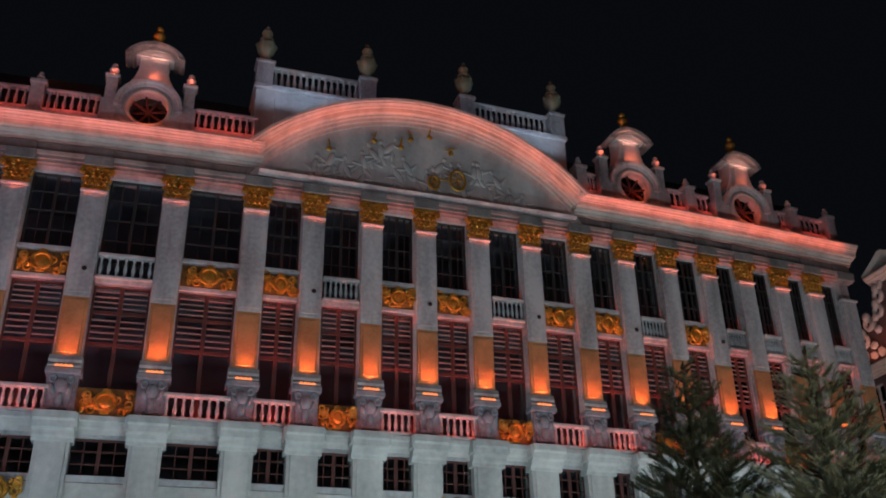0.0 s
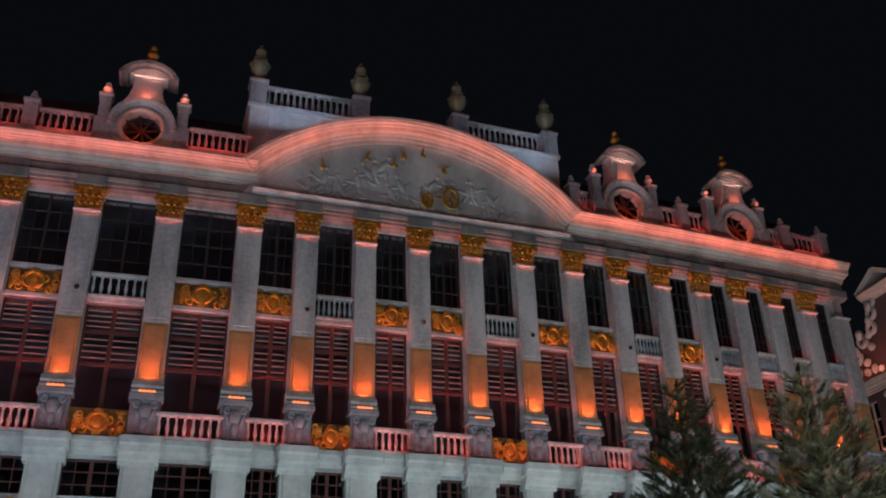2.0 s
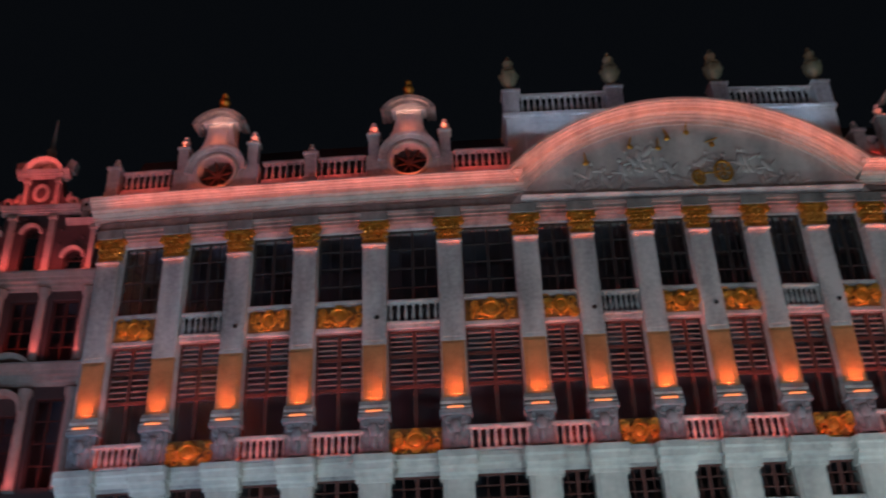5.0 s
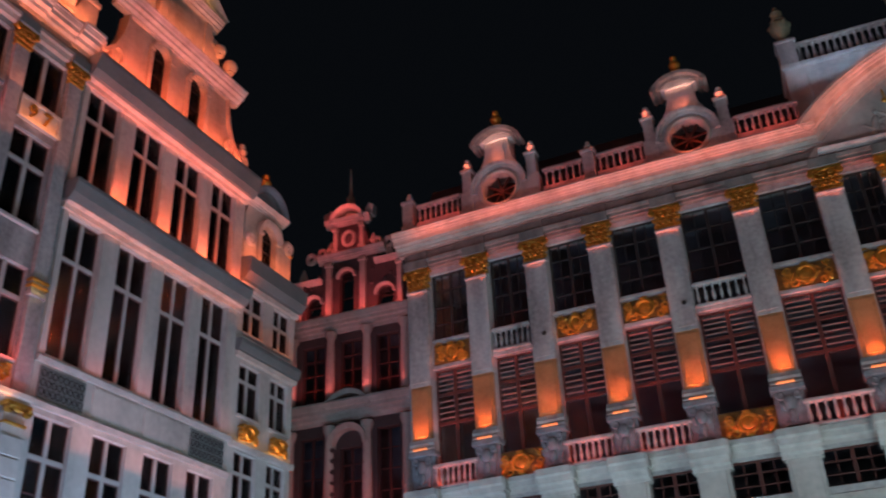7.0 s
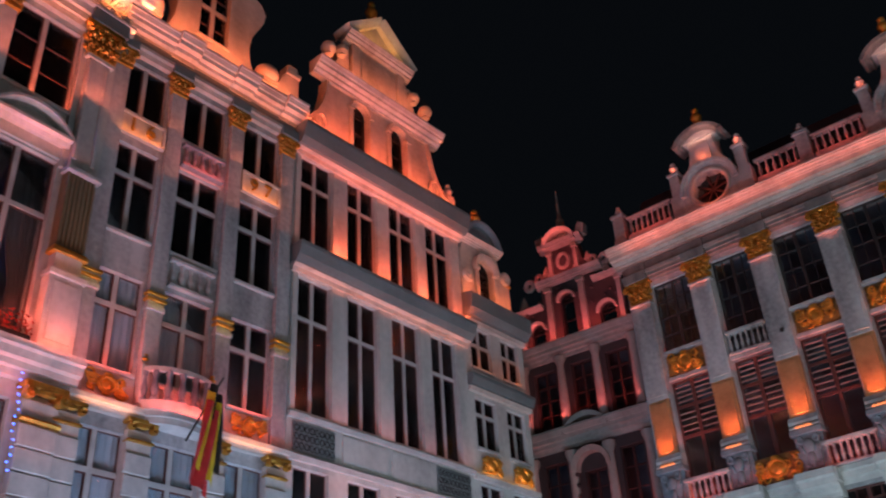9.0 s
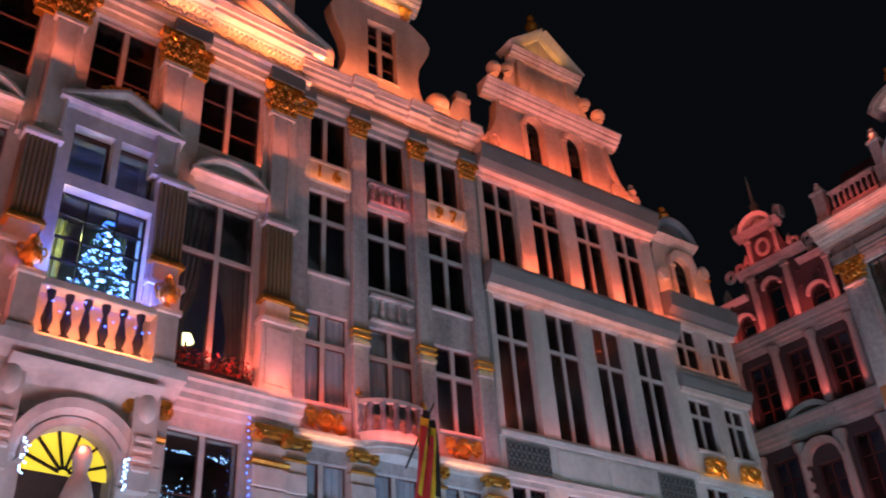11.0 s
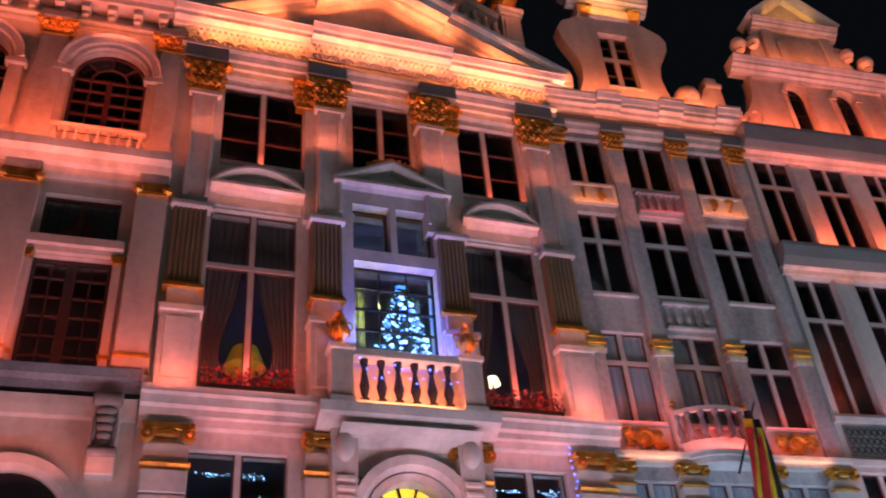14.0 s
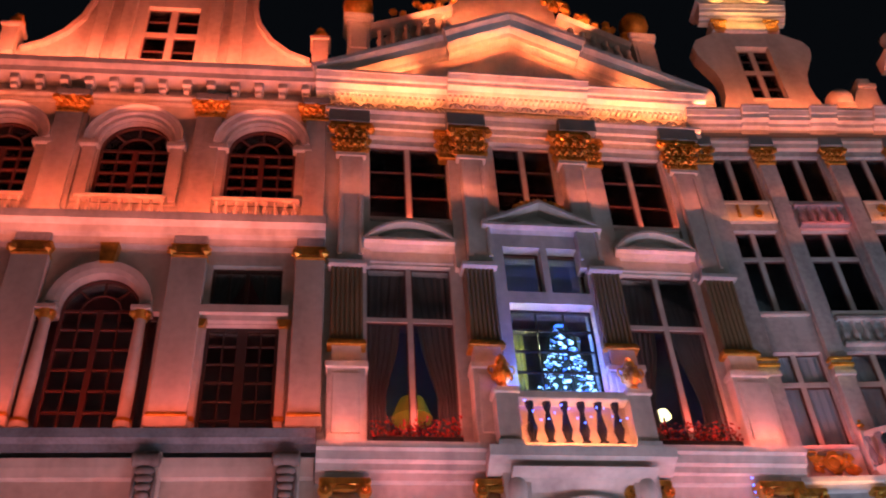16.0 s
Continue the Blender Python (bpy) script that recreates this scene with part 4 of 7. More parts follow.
# pilasters
for x0, x1, o in ((0.25, 1.02, 0.28), (3.62, 4.35, 0.4), (6.95, 7.68, 0.4), (10.05, 10.85, 0.28)):
    c = (x0 + x1) / 2
    bm = bmesh.new()
    cu = {0.25: 0.7, 3.62: 4.06, 6.95: 7.0, 10.05: 10.36}[x0]
    bx(bm, cu - 0.33, cu + 0.33, -o, 0, 16.75, 20.6, 0.015)
    for sx in (-1, 1):
        bx(bm, cu + sx * 0.26 - 0.05, cu + sx * 0.26 + 0.05, -o - 0.05, -o + 0.02, 17.0, 20.35, 0.01)
    bx(bm, x0 - 0.2, x1 + 0.2, -o * 0.5, 0, 16.75, 21.6)
    bx(bm, cu - 0.42, cu + 0.42, -o - 0.05, 0, 20.5, 20.62, 0.01)
    bx(bm, x0 - 0.1, x1 + 0.1, -o - 0.12, 0, 16.6, 16.75, 0.02)
    pil = part("pilaster", bm, PALE, inn, MP)
    bm = bmesh.new()
    bx(bm, x0 - 0.06, x1 + 0.06, -o - 0.08, 0, 11.55, 13.62, 0.02)
    bx(bm, x0 - 0.1, x1 + 0.12, -o - 0.14, 0, 13.55, 13.72, 0.02)
    bx(bm, x0 + 0.04, x1 - 0.04, -o - 0.02, 0, 13.7, 14.2)
    bx(bm, x0 + 0.06, x1 - 0.06, -o - 0.12, -o - 0.05, 11.85, 13.4, 0.02)
    part("pedestal", bm, PALE, inn, MP)
    bm = bmesh.new()
    fluted(bm, x0 - 0.02, x1 + 0.02, 14.38, 16.6, o)
    part("fluted_panel", bm, UMBER, pil, MP, "brown fluted shaft panel")
    bm = bmesh.new()
    bx(bm, x0 - 0.08, x1 + 0.08, -o - 0.1, 0, 14.2, 14.3, 0.01)
    bx(bm, x0 - 0.05, x1 + 0.05, -o - 0.06, 0, 14.3, 14.38, 0.01)
    part("gilded_band", bm, GOLD, pil, MP)
    put("capital", shared(("inn capital", o), capital_shape(1.14, 1.16, o + 0.02), GOLD), pil, MP @ Matrix.Translation((cu, 0, 20.62)), "gilded leafy capital")
    if o > 0.3:
        put("capital", shared(("inn side capital",), capital_shape(0.72, 1.12, o - 0.14), GOLD), pil, MP @ Matrix.Translation((cu + (0.66 if cu > 6 else -0.62), 0, 20.62)), "gilded leafy half capital")
    bm = bmesh.new()
    bx(bm, x0 - 0.2, x1 + 0.2, -o - 0.12, 0, 21.8, 22.3, 0.02)
    part("entablature_block", bm, ZINC, inn, MP)
    # Ionic capital of the ground floor
    bm = bmesh.new()
    bx(bm, c - 0.55, c + 0.55, -0.42, 0, 10.62, 10.8, 0.03)
    for sx in (-1, 1):
        ring(bm, (c + sx * 0.42, -0.36, 10.5), 0.1, 0.1, 0.06, 12, 6, 0.14)
        blob(bm, (c + sx * 0.42, -0.4, 10.5), (0.07, 0.16, 0.07))
    blob(bm, (c, -0.38, 10.55), (0.28, 0.1, 0.1))
    part("ionic_capital", bm, GOLD, inn, MP, "gilded scroll capital", True)
    bm = bmesh.new()
    bx(bm, c - 0.45, c + 0.45, -0.2, 0, 0, 10.4)
    pier = part("ground_floor_pier", bm, PALE, inn, MP)
    ashlar(pier, MP, c, 0.47, 0.27)
    bm = bmesh.new()
    mould(bm, [(0, 9.86), (0.3, 9.86), (0.34, 9.92), (0.3, 9.98), (0, 9.98)], c - 0.5, c + 0.5)
    part("gilded_band", bm, GOLD, pier, MP)
    bulb(MP @ at(c, o + 0.4, 13.85), 3, ORANGE, 0.03)
    bulb(MP @ at(c, o + 0.45, 11.8), 15, (1, 0.14, 0.09), 0.03)
bm = bmesh.new()
mould(bm, [(-0.05, 10.82), (0.2, 10.82), (0.24, 10.98), (0.34, 11.0), (0.36, 11.14), (0.48, 11.18), (0.52, 11.36), (0.62, 11.4), (0.62, 11.55), (-0.05, 11.58)], 0, W)
part("string_course", bm, PALE, inn, MP)
# entablature and pediment
bm = bmesh.new()
mould(bm, [(-0.05, 21.5), (0.16, 21.5), (0.16, 21.72), (0.22, 21.75), (0.22, 21.97), (0.3, 22.0), (0.34, 22.2), (0.42, 22.28), (0.42, 22.36), (-0.05, 22.38)], -0.05, W + 0.05)
part("architrave", bm, PALE, inn, MP)
bm = bmesh.new()
for x0, x1, o in ((0, 3.5, 0.0), (3.5, 7.75, 0.2), (7.75, W, 0.0)):
    sweep(bm, cornice_profile(0.85, 22.88, 23.5), [(x0 - (0.35 if x0 == 0 else 0), -o, 0, 0, -1, 0), (x1 + (0.35 if x1 == W else 0), -o, 0, 0, -1, 0)])
    n = int((x1 - x0) / 0.16)
    for k in range(n):
        x = x0 + (x1 - x0) * (k + 0.5) / n
        bx(bm, x - 0.05, x + 0.05, -0.36 - o, -0.1, 22.9, 23.05)
part("cornice", bm, PALE, inn, MP)
bm = bmesh.new()
for x0, x1, o in ((0.1, 3.5, 0.32), (3.5, 7.75, 0.52), (7.75, W - 0.1, 0.32)):
    n = int((x1 - x0) / 0.42)
    for k in range(n):
        x = x0 + (x1 - x0) * (k + 0.5) / n
        arc_mould(bm, [(o, 0), (o + 0.05, 0), (o + 0.05, 0.05), (o, 0.05)], x, 22.42, 0.15, 0, 180, 6)
        blob(bm, (x, -o - 0.03, 22.5), (0.06, 0.05, 0.08))
part("scroll_frieze", bm, CREAM, inn, MP)
AP = (5.66, 26.45)
PEDS = ((-0.45, 23.52, 3.5, 25.4, 0.0), (3.5, 25.34, *AP, 0.2), (*AP, 7.9, 25.3, 0.2), (7.9, 25.3, W + 0.42, 23.5, 0.0))
bm = bmesh.new()
extr(bm, [(-0.1, 23.45), (W + 0.1, 23.45), (AP[0], AP[1] - 0.25)], -0.18, 0.45)
part("tympanum", bm, CREAM, inn, MP)
for x0, z0, x1, z1, o in PEDS:
    bm = bmesh.new()
    slope_mould(bm, [(-0.45, -0.42), (0.3 + o, -0.42), (0.36 + o, -0.3), (0.62 + o, -0.24), (0.7 + o, -0.06), (0.84 + o, 0.04), (0.86 + o, 0.16), (-0.45, 0.2)], x0, z0, x1, z1)
    part("raking_cornice", bm, PALE, inn, MP)
for x0, x1, o in ((0.4, 3.3, 0.5), (3.7, 7.6, 0.7), (8.0, 10.8, 0.5)):
    strip(MP @ at((x0 + x1) / 2, o + 0.06, 22.62), x1 - x0, 0.06, 82, (1, 0.2, 0.055), 14)
for x0, z0, x1, z1, o in PEDS:
    d = math.atan2(z1 - z0, x1 - x0)
    x, z = x0 * 0.45 + x1 * 0.55, z0 * 0.45 + z1 * 0.55
    strip(MP @ at(x, 0.36 + o, z - 0.8), 2.3, 0.06, 44, (1, 0.19, 0.06), 2, -d)
# parapet, posts, urns and garlands above
for x in (0.9, 10.3):
    bm = bmesh.new()
    bx(bm, x - 0.35, x + 0.35, -0.2, 0.5, 23.6, 26.6)
    bx(bm, x - 0.27, x + 0.27, -0.24, -0.18, 25.3, 26.4, 0.02)
    bx(bm, x - 0.42, x + 0.42, -0.27, 0.57, 26.55, 26.72, 0.03)
    bx(bm, x - 0.48, x + 0.48, -0.33, 0.63, 26.72, 26.95, 0.04)
    post = part("parapet_post", bm, PALE, inn, MP)
    put("urn", shared(("inn urn",), lambda b: (lathe(b, [(0.3, 0), (0.3, 0.08), (0.14, 0.16), (0.12, 0.3), (0.24, 0.38), (0.42, 0.55), (0.5, 0.8), (0.48, 1.05), (0.34, 1.28), (0.14, 1.4), (0.1, 1.5), (0.02, 1.66)], 16)), GOLD, True), post, MP @ Matrix.Translation((x, 0.15, 26.95)), "gilded urn")
    bulb(MP @ at(x, 0.75, 26.7), 14, ORANGE, 0.04)
bm = bmesh.new()
extr(bm, [(1.2, 25.3), (9.8, 25.3), (9.4, 26.7), (7.6, 27.6), (7.3, 30.6), (4.2, 30.6), (3.9, 27.6), (2.0, 26.7)], 0.1, 0.6)
slope_mould(bm, [(-0.2, 0), (0.2, 0), (0.3, 0.15), (-0.2, 0.15)], 1.3, 26.3, 4.0, 27.6)
slope_mould(bm, [(-0.2, 0), (0.2, 0), (0.3, 0.15), (-0.2, 0.15)], 7.5, 27.6, 9.8, 26.3)
for k in range(6):
    lathe(bm, [(0.1, 0), (0.16, 0.25), (0.08, 0.55), (0.12, 0.75)], 8, (1.6 + 0.42 * k, -0.15, 25.45 + 0.2 * k))
    lathe(bm, [(0.1, 0), (0.16, 0.25), (0.08, 0.55), (0.12, 0.75)], 8, (9.7 - 0.36 * k, -0.15, 25.3 + 0.2 * k))
part("gable", bm, CREAM, inn, MP)
bm = bmesh.new()
rnd = random.Random(4)
for k in range(46):
    side = rnd.choice((-1, 1))
    f = rnd.random()
    blob(bm, (5.75 + side * (1.4 + 2.6 * f), -0.15, 28.6 - 1.7 * f + rnd.uniform(-0.25, 0.25)), (0.16, 0.14, 0.13), 1, k)
part("gilded_garland", bm, GOLD, inn, MP, "gilded garland of fruit and leaves", True)
strip(MP @ at(5.7, 0.5, 27.0), 6, 0.1, 190, ORANGE, 8)
# balcony on its shell canopy
bm = bmesh.new()
mould(bm, [(-0.05, 10.85), (0.5, 10.85), (0.7, 11.0), (0.95, 11.08), (1.0, 11.3), (-0.05, 11.3)], 3.7, 7.9)
balcony = part("balcony_slab", bm, PALE, inn, MP)
bm = bmesh.new()
mould(bm, [(-0.05, 9.95), (0.08, 9.95), (0.16, 10.2), (0.34, 10.5), (0.6, 10.72), (0.9, 10.85), (-0.05, 10.85)], 4.2, 7.45)
part("shell_canopy", bm, PALE, inn, MP)
for x in (4.08, 6.98):
    bm = bmesh.new()
    extr(bm, [(x, 8.6), (x + 0.5, 8.6), (x + 0.55, 10.9), (x - 0.05, 10.9)], -0.53, 0)
    blob(bm, (x + 0.25, -0.53, 10.45), (0.22, 0.16, 0.36), 2)
    for k in range(4):
        bx(bm, x + 0.05, x + 0.45, -0.59, -0.5, 9.0 + 0.22 * k, 9.12 + 0.22 * k, 0.02)
    part("balcony_bracket", bm, PALE, inn, MP, smooth=True)
bm = bmesh.new()
arc_mould(bm, [(-0.05, 0), (0.3, 0), (0.45, 0.1), (0.5, 0.3), (-0.05, 0.34)], 5.9, 8.95, 1.12, 0, 180, 22)
arc_mould(bm, [(-0.05, 0), (0.2, 0), (0.28, 0.16), (-0.05, 0.18)], 5.9, 8.95, 0.92, 0, 180, 22)
part("door_arch", bm, PALE, inn, MP)
for x0, x1 in ((3.95, 4.45), (7.05, 7.55)):
    bm = bmesh.new()
    bx(bm, x0, x1, -0.95, -0.5, 11.3, 12.62)
    bx(bm, x0 - 0.06, x1 + 0.06, -1.01, -0.44, 12.62, 12.78, 0.03)
    bx(bm, x0 - 0.05, x1 + 0.05, -1.0, -0.45, 11.3, 11.45, 0.02)
    bx(bm, x0 + 0.05, x1 - 0.05, -0.5, 0, 11.3, 12.5)
    part("balcony_post", bm, PALE, inn, MP)
bm = bmesh.new()
bx(bm, 4.45, 7.05, -0.93, -0.55, 12.5, 12.72, 0.03)
bx(bm, 4.45, 7.05, -0.9, -0.58, 11.3, 11.42, 0.02)
rail = part("balcony_rail", bm, PALE, inn, MP)
# glazed balusters made near black: their silhouette against the lit wall is coloured in
me = shared(("balcony baluster",), baluster_shape(1.08, 0.13), SILHOUETTE, True)
for k in range(6):
    put("baluster", me, rail, MP @ Matrix.Translation((4.75 + 0.4 * k, -0.74, 11.42)), "dark turned baluster")
# round fanlight over the door, with a plain bust before it
bm = bmesh.new()
extr(bm, [(5.9 + 0.92 * math.cos(radians(a)), 8.95 + 0.92 * math.sin(radians(a))) for a in range(0, 181, 10)], 0.22, 0.26)
part("fanlight", bm, glowing("lit_yellow_fanlight", (0.85, 0.7, 0.05), 0.9), inn, MP, "yellow lit fanlight over the door")
bm = bmesh.new()
for a in range(20, 180, 28):
    d = Vector((math.cos(radians(a)), math.sin(radians(a))))
    extr(bm, [(5.9 + d.x * r - d.y * o, 8.95 + d.y * r + d.x * o) for r, o in ((0.1, -0.03), (0.95, -0.03), (0.95, 0.03), (0.1, 0.03))], 0.14 + a * 0.0001, 0.2 + a * 0.0001)
part("fanlight_frame", bm, IRON, inn, MP)
bust = bmesh.new()
lathe(bust, [(0.3, 7.9), (0.34, 8.2), (0.22, 8.6), (0.14, 8.75), (0.18, 8.95), (0.2, 9.1), (0.14, 9.3), (0.02, 9.36)], 14, (6.0, -0.55, 0))
bx(bust, 5.6, 6.4, -0.9, 0.0, 7.7, 7.92, 0.03)
tagged(part("statue_bust", bust, CREAM, None, MP, smooth=True), "pale plain stone bust above the doorway", "statue")
# lights of the front
for x in (2.2, 8.85):
    strip(MP @ at(x, 0.3, 11.66), 2.2, 0.08, 30, RED, 13)
    strip(MP @ at(x, 0.06, 12.3), 2.0, 0.04, 36, (1, 0.13, 0.09), 5)
    strip(MP @ at(x, 0.04, 18.62), 1.9, 0.04, 15, (1, 0.15, 0.08), 5)
strip(MP @ at(2.2, 0.5, 16.98), 2.4, 0.06, 9, ORANGE, 6)
strip(MP @ at(8.85, 0.5, 16.98), 2.4, 0.06, 9, ORANGE, 6)
strip(MP @ at(5.6, 0.75, 19.05), 10.6, 0.08, 110, (1, 0.18, 0.09), 3)
for x0, x1 in ((1.2, 3.4), (4.5, 6.8), (7.85, 9.9)):
    strip(MP @ at((x0 + x1) / 2, 0.5, 21.4), x1 - x0, 0.05, 13, ORANGE, 4)
strip(MP @ at(1.8, 1.0, 11.5), 3.4, 0.1, 50, (1, 0.22, 0.17), 6)
strip(MP @ at(9.6, 1.0, 11.5), 3.0, 0.1, 50, (1, 0.22, 0.17), 6)
strip(MP @ at(5.6, 1.1, 9.0), 10.5, 0.1, 36, (1, 0.2, 0.16), 8)
strip(MP @ at(2.2, 0.6, 10.3), 2.4, 0.06, 14, RED, 5)
strip(MP @ at(8.9, 0.6, 10.3), 2.4, 0.06, 14, RED, 5)
strip(MP @ at(5.75, 0.5, 11.64), 2.4, 0.08, 40, (1, 0.24, 0.08), 34)
strip(MP @ at(5.75, 1.02, 11.32), 2.4, 0.05, 36, (1, 0.24, 0.09), 10)
bulb(MP @ at(5.9, 0.75, 9.2), 12, PINK, 0.1)
bulb(MP @ at(5.2, -0.6, 14.9), 40, (0.85, 0.9, 0.3), 0.05)
# unseen blue lamps added, spreading the tree lights' glow onto the window surround
bulb(MP @ at(6.6, -0.42, 15.0), 16, (0.15, 0.3, 1), 0.04)
bulb(MP @ at(5.9, -0.3, 13.3), 14, (0.2, 0.38, 1), 0.03)
bulb(MP @ at(6.2, -0.25, 14.2), 22, (0.12, 0.28, 1), 0.05)
for x in (4.6, 6.9):
    bulb(MP @ at(x, 0.5, 13.6), 4, (0.25, 0.35, 1), 0.03)
strip(MP @ at(5.75, 0.72, 12.8), 2.4, 0.05, 130, (0.15, 0.2, 1), 9)
strip(ML @ at(4.6, 0.75, 17.1), 10.2, 0.06, 90, (1, 0.2, 0.13), 2)
strip(ML @ at(4.6, 0.55, 22.0), 10.4, 0.06, 110, (1, 0.17, 0.08), 4)


# ---- guild house with arched windows and the curved gable ----
hall = thing("guild_house", ML, "warm stone guild house with arched windows and curved gable", "house", "guild houses")
ARCHES = ((0.5, 2.35), (3.97, 5.88), (7.42, 9.3))


def arched_window(house, m, x0, x1, z0, spring, cols=4, rows=5, mat=FRAME, back=0.22):
    c, r = (x0 + x1) / 2, (x1 - x0) / 2
    window(house, m, x0, x1, z0, spring, cols, rows, mat, back, 0.07, 0.14, rail=0.04)
    bm = bmesh.new()
    arc_mould(bm, [(-0.04, -0.06), (0.04, -0.06), (0.04, 0), (-0.04, 0)], c, spring, r, 0, 180, 16)
    arc_mould(bm, [(-0.03, -0.03), (0.03, -0.03), (0.03, 0.01), (-0.03, 0.01)], c, spring, r * 0.5, 0, 180, 12)
    for a in (45, 90, 135):
        d = Vector((math.cos(radians(a)), math.sin(radians(a))))
        extr(bm, [(c + d.x * k - d.y * o, spring + d.y * k + d.x * o) for k, o in ((r * 0.5, -0.02), (r, -0.02), (r, 0.02), (r * 0.5, 0.02))], -0.03 + a * 0.0001, 0.03 + a * 0.0001)
    fan = part("fanlight_frame", bm, mat, house, m @ Matrix.Translation((0, back, 0)))
    bm = bmesh.new()
    extr(bm, [(c + (r - 0.02) * math.cos(radians(t)), spring + (r - 0.02) * math.sin(radians(t))) for t in range(0, 181, 12)], 0.03, 0.04)
    ob = part("pane", bm, GLASS, fan, m @ Matrix.Translation((0, back, 0)))
    ob.visible_shadow = False


holes = [(x0, x1, 18.75, 21.9) for x0, x1 in ARCHES] + [(7.42, 9.16, 11.95, 14.95), (7.42, 9.16, 15.4, 16.75), (3.1, 6.3, 12.1, 16.4), (0.3, 2.0, 11.95, 16.75)]
bm = bmesh.new()
wall_with_openings(bm, -1, 10.12, 0, 23.2, holes)
part("wall", bm, CREAM, hall, ML)
for x0, x1, z0, z1 in (*((a, b, 20.88, 21.9) for a, b in ARCHES), (3.95, 5.8, 15.45, 16.4)):
    bm = bmesh.new()
    arch_spandrel(bm, x0, x1, z0, z1, 0, 0.45)
    part("spandrel", bm, CREAM, hall, ML)
for x0, x1 in ((3.1, 3.95), (5.8, 6.3)):
    bm = bmesh.new()
    bx(bm, x0, x1, 0, 0.45, 15.3, 16.4)
    part("lintel", bm, CREAM, hall, ML)
rooms(hall, ML, -1, 10.1, 24, (11.7, 18.0, 22.9), 4.2)
for x0, x1 in ARCHES:
    c, r = (x0 + x1) / 2, (x1 - x0) / 2
    arched_window(hall, ML, x0, x1, 18.75, 20.88)
    bm = bmesh.new()
    arc_mould(bm, [(-0.02, 0), (0.14, 0), (0.16, 0.1), (0.24, 0.13), (0.28, 0.28), (0.34, 0.34), (-0.02, 0.36)], c, 20.88, r + 0.02, 0, 180, 20)
    for sx in (-1, 1):
        x = c + sx * (r + 0.2)
        bx(bm, x - 0.18, x + 0.18, -0.16, 0, 18.7, 20.7, 0.015)
        bx(bm, x - 0.28, x + 0.26, -0.26, 0, 20.66, 20.86, 0.03)
    part("arch_surround", bm, CREAM, hall, ML)
    balustrade(hall, ML, x0 - 0.2, x1 + 0.2, 18.0, 18.72, 9, CREAM, -0.3, 0.075)
for x0, x1 in ((2.68, 3.42), (6.5, 7.2), (9.55, 10.12), (-0.6, 0.1)):
    c, w = (x0 + x1) / 2, x1 - x0
    bm = bmesh.new()
    bx(bm, x0, x1, -0.24, 0, 18.3, 21.9, 0.015)
    bx(bm, x0 - 0.12, x1 + 0.12, -0.14, 0, 18.3, 21.9)
    bx(bm, x0 - 0.06, x1 + 0.06, -0.3, 0, 18.1, 18.35, 0.03)
    pil = part("pilaster", bm, CREAM, hall, ML)
    bm = bmesh.new()
    bx(bm, x0 - 0.08, x1 + 0.08, -0.26, 0, 12.25, 16.9, 0.015)
    part("lower_pilaster", bm, CREAM, hall, ML)
    bm = bmesh.new()
    bx(bm, x0 - 0.12, x1 + 0.12, -0.31, 0, 12.05, 12.3, 0.02)
    part("pilaster_base", bm, CREAM, hall, ML)
    put("capital", shared(("hall capital",), capital_shape(0.95, 0.62, 0.26), GOLD), pil, ML @ Matrix.Translation((c, 0, 21.9)), "gilded capital")
    bm = bmesh.new()
    bx(bm, x0 - 0.1, x1 + 0.1, -0.34, 0, 16.78, 16.86, 0.02)
    extr(bm, [(x0 - 0.06, 16.86), (x1 + 0.06, 16.86), (x1 + 0.02, 16.98), (x1 + 0.12, 17.14), (x0 - 0.12, 17.14), (x0 - 0.02, 16.98)], -0.36, 0)
    bx(bm, x0 - 0.1, x1 + 0.1, -0.33, 0, 12.3, 12.4, 0.02)
    for sx in (-1, 1):
        blob(bm, (c + sx * (w / 2 + 0.06), -0.32, 16.94), (0.15, 0.14, 0.15))
    part("gilded_band", bm, GOLD, pil, ML)
    bm = bmesh.new()
    bx(bm, x0 - 0.1, x1 + 0.1, -0.36, 0, 22.5, 22.75, 0.02)
    bx(bm, x0 - 0.06, x1 + 0.06, -0.36, 0, 17.14, 17.42, 0.02)
    part("entablature_block", bm, DARKSTONE, hall, ML)
bm = bmesh.new()
mould(bm, [(-0.05, 17.2), (0.2, 17.2), (0.24, 17.4), (0.38, 17.45), (0.44, 17.62), (0.62, 17.7), (0.66, 17.92), (-0.05, 17.95)], -1, 10.2)
part("string_course", bm, CREAM, hall, ML)
bm = bmesh.new()
mould(bm, [(-0.05, 22.5), (0.14, 22.5), (0.14, 22.62), (0.22, 22.66), (0.22, 22.76), (-0.05, 22.78)], -1, 10.12)
mould(bm, [(-0.05, 23.24), (0.5, 23.24), (0.54, 23.4), (0.68, 23.5), (0.72, 23.66), (-0.05, 23.7)], -1, 10.3)
part("cornice", bm, CREAM, hall, ML)
for k in range(16):
    def modillion(bm):
        bx(bm, -0.13, 0.13, -0.42, 0, 23.0, 23.24, 0.03)
        bx(bm, -0.1, 0.1, -0.3, 0, 22.82, 23.0, 0.03)
    put("modillion", shared(("modillion",), modillion, CREAM), hall, ML @ Matrix.Translation((-0.7 + 0.68 * k, 0, 0)))
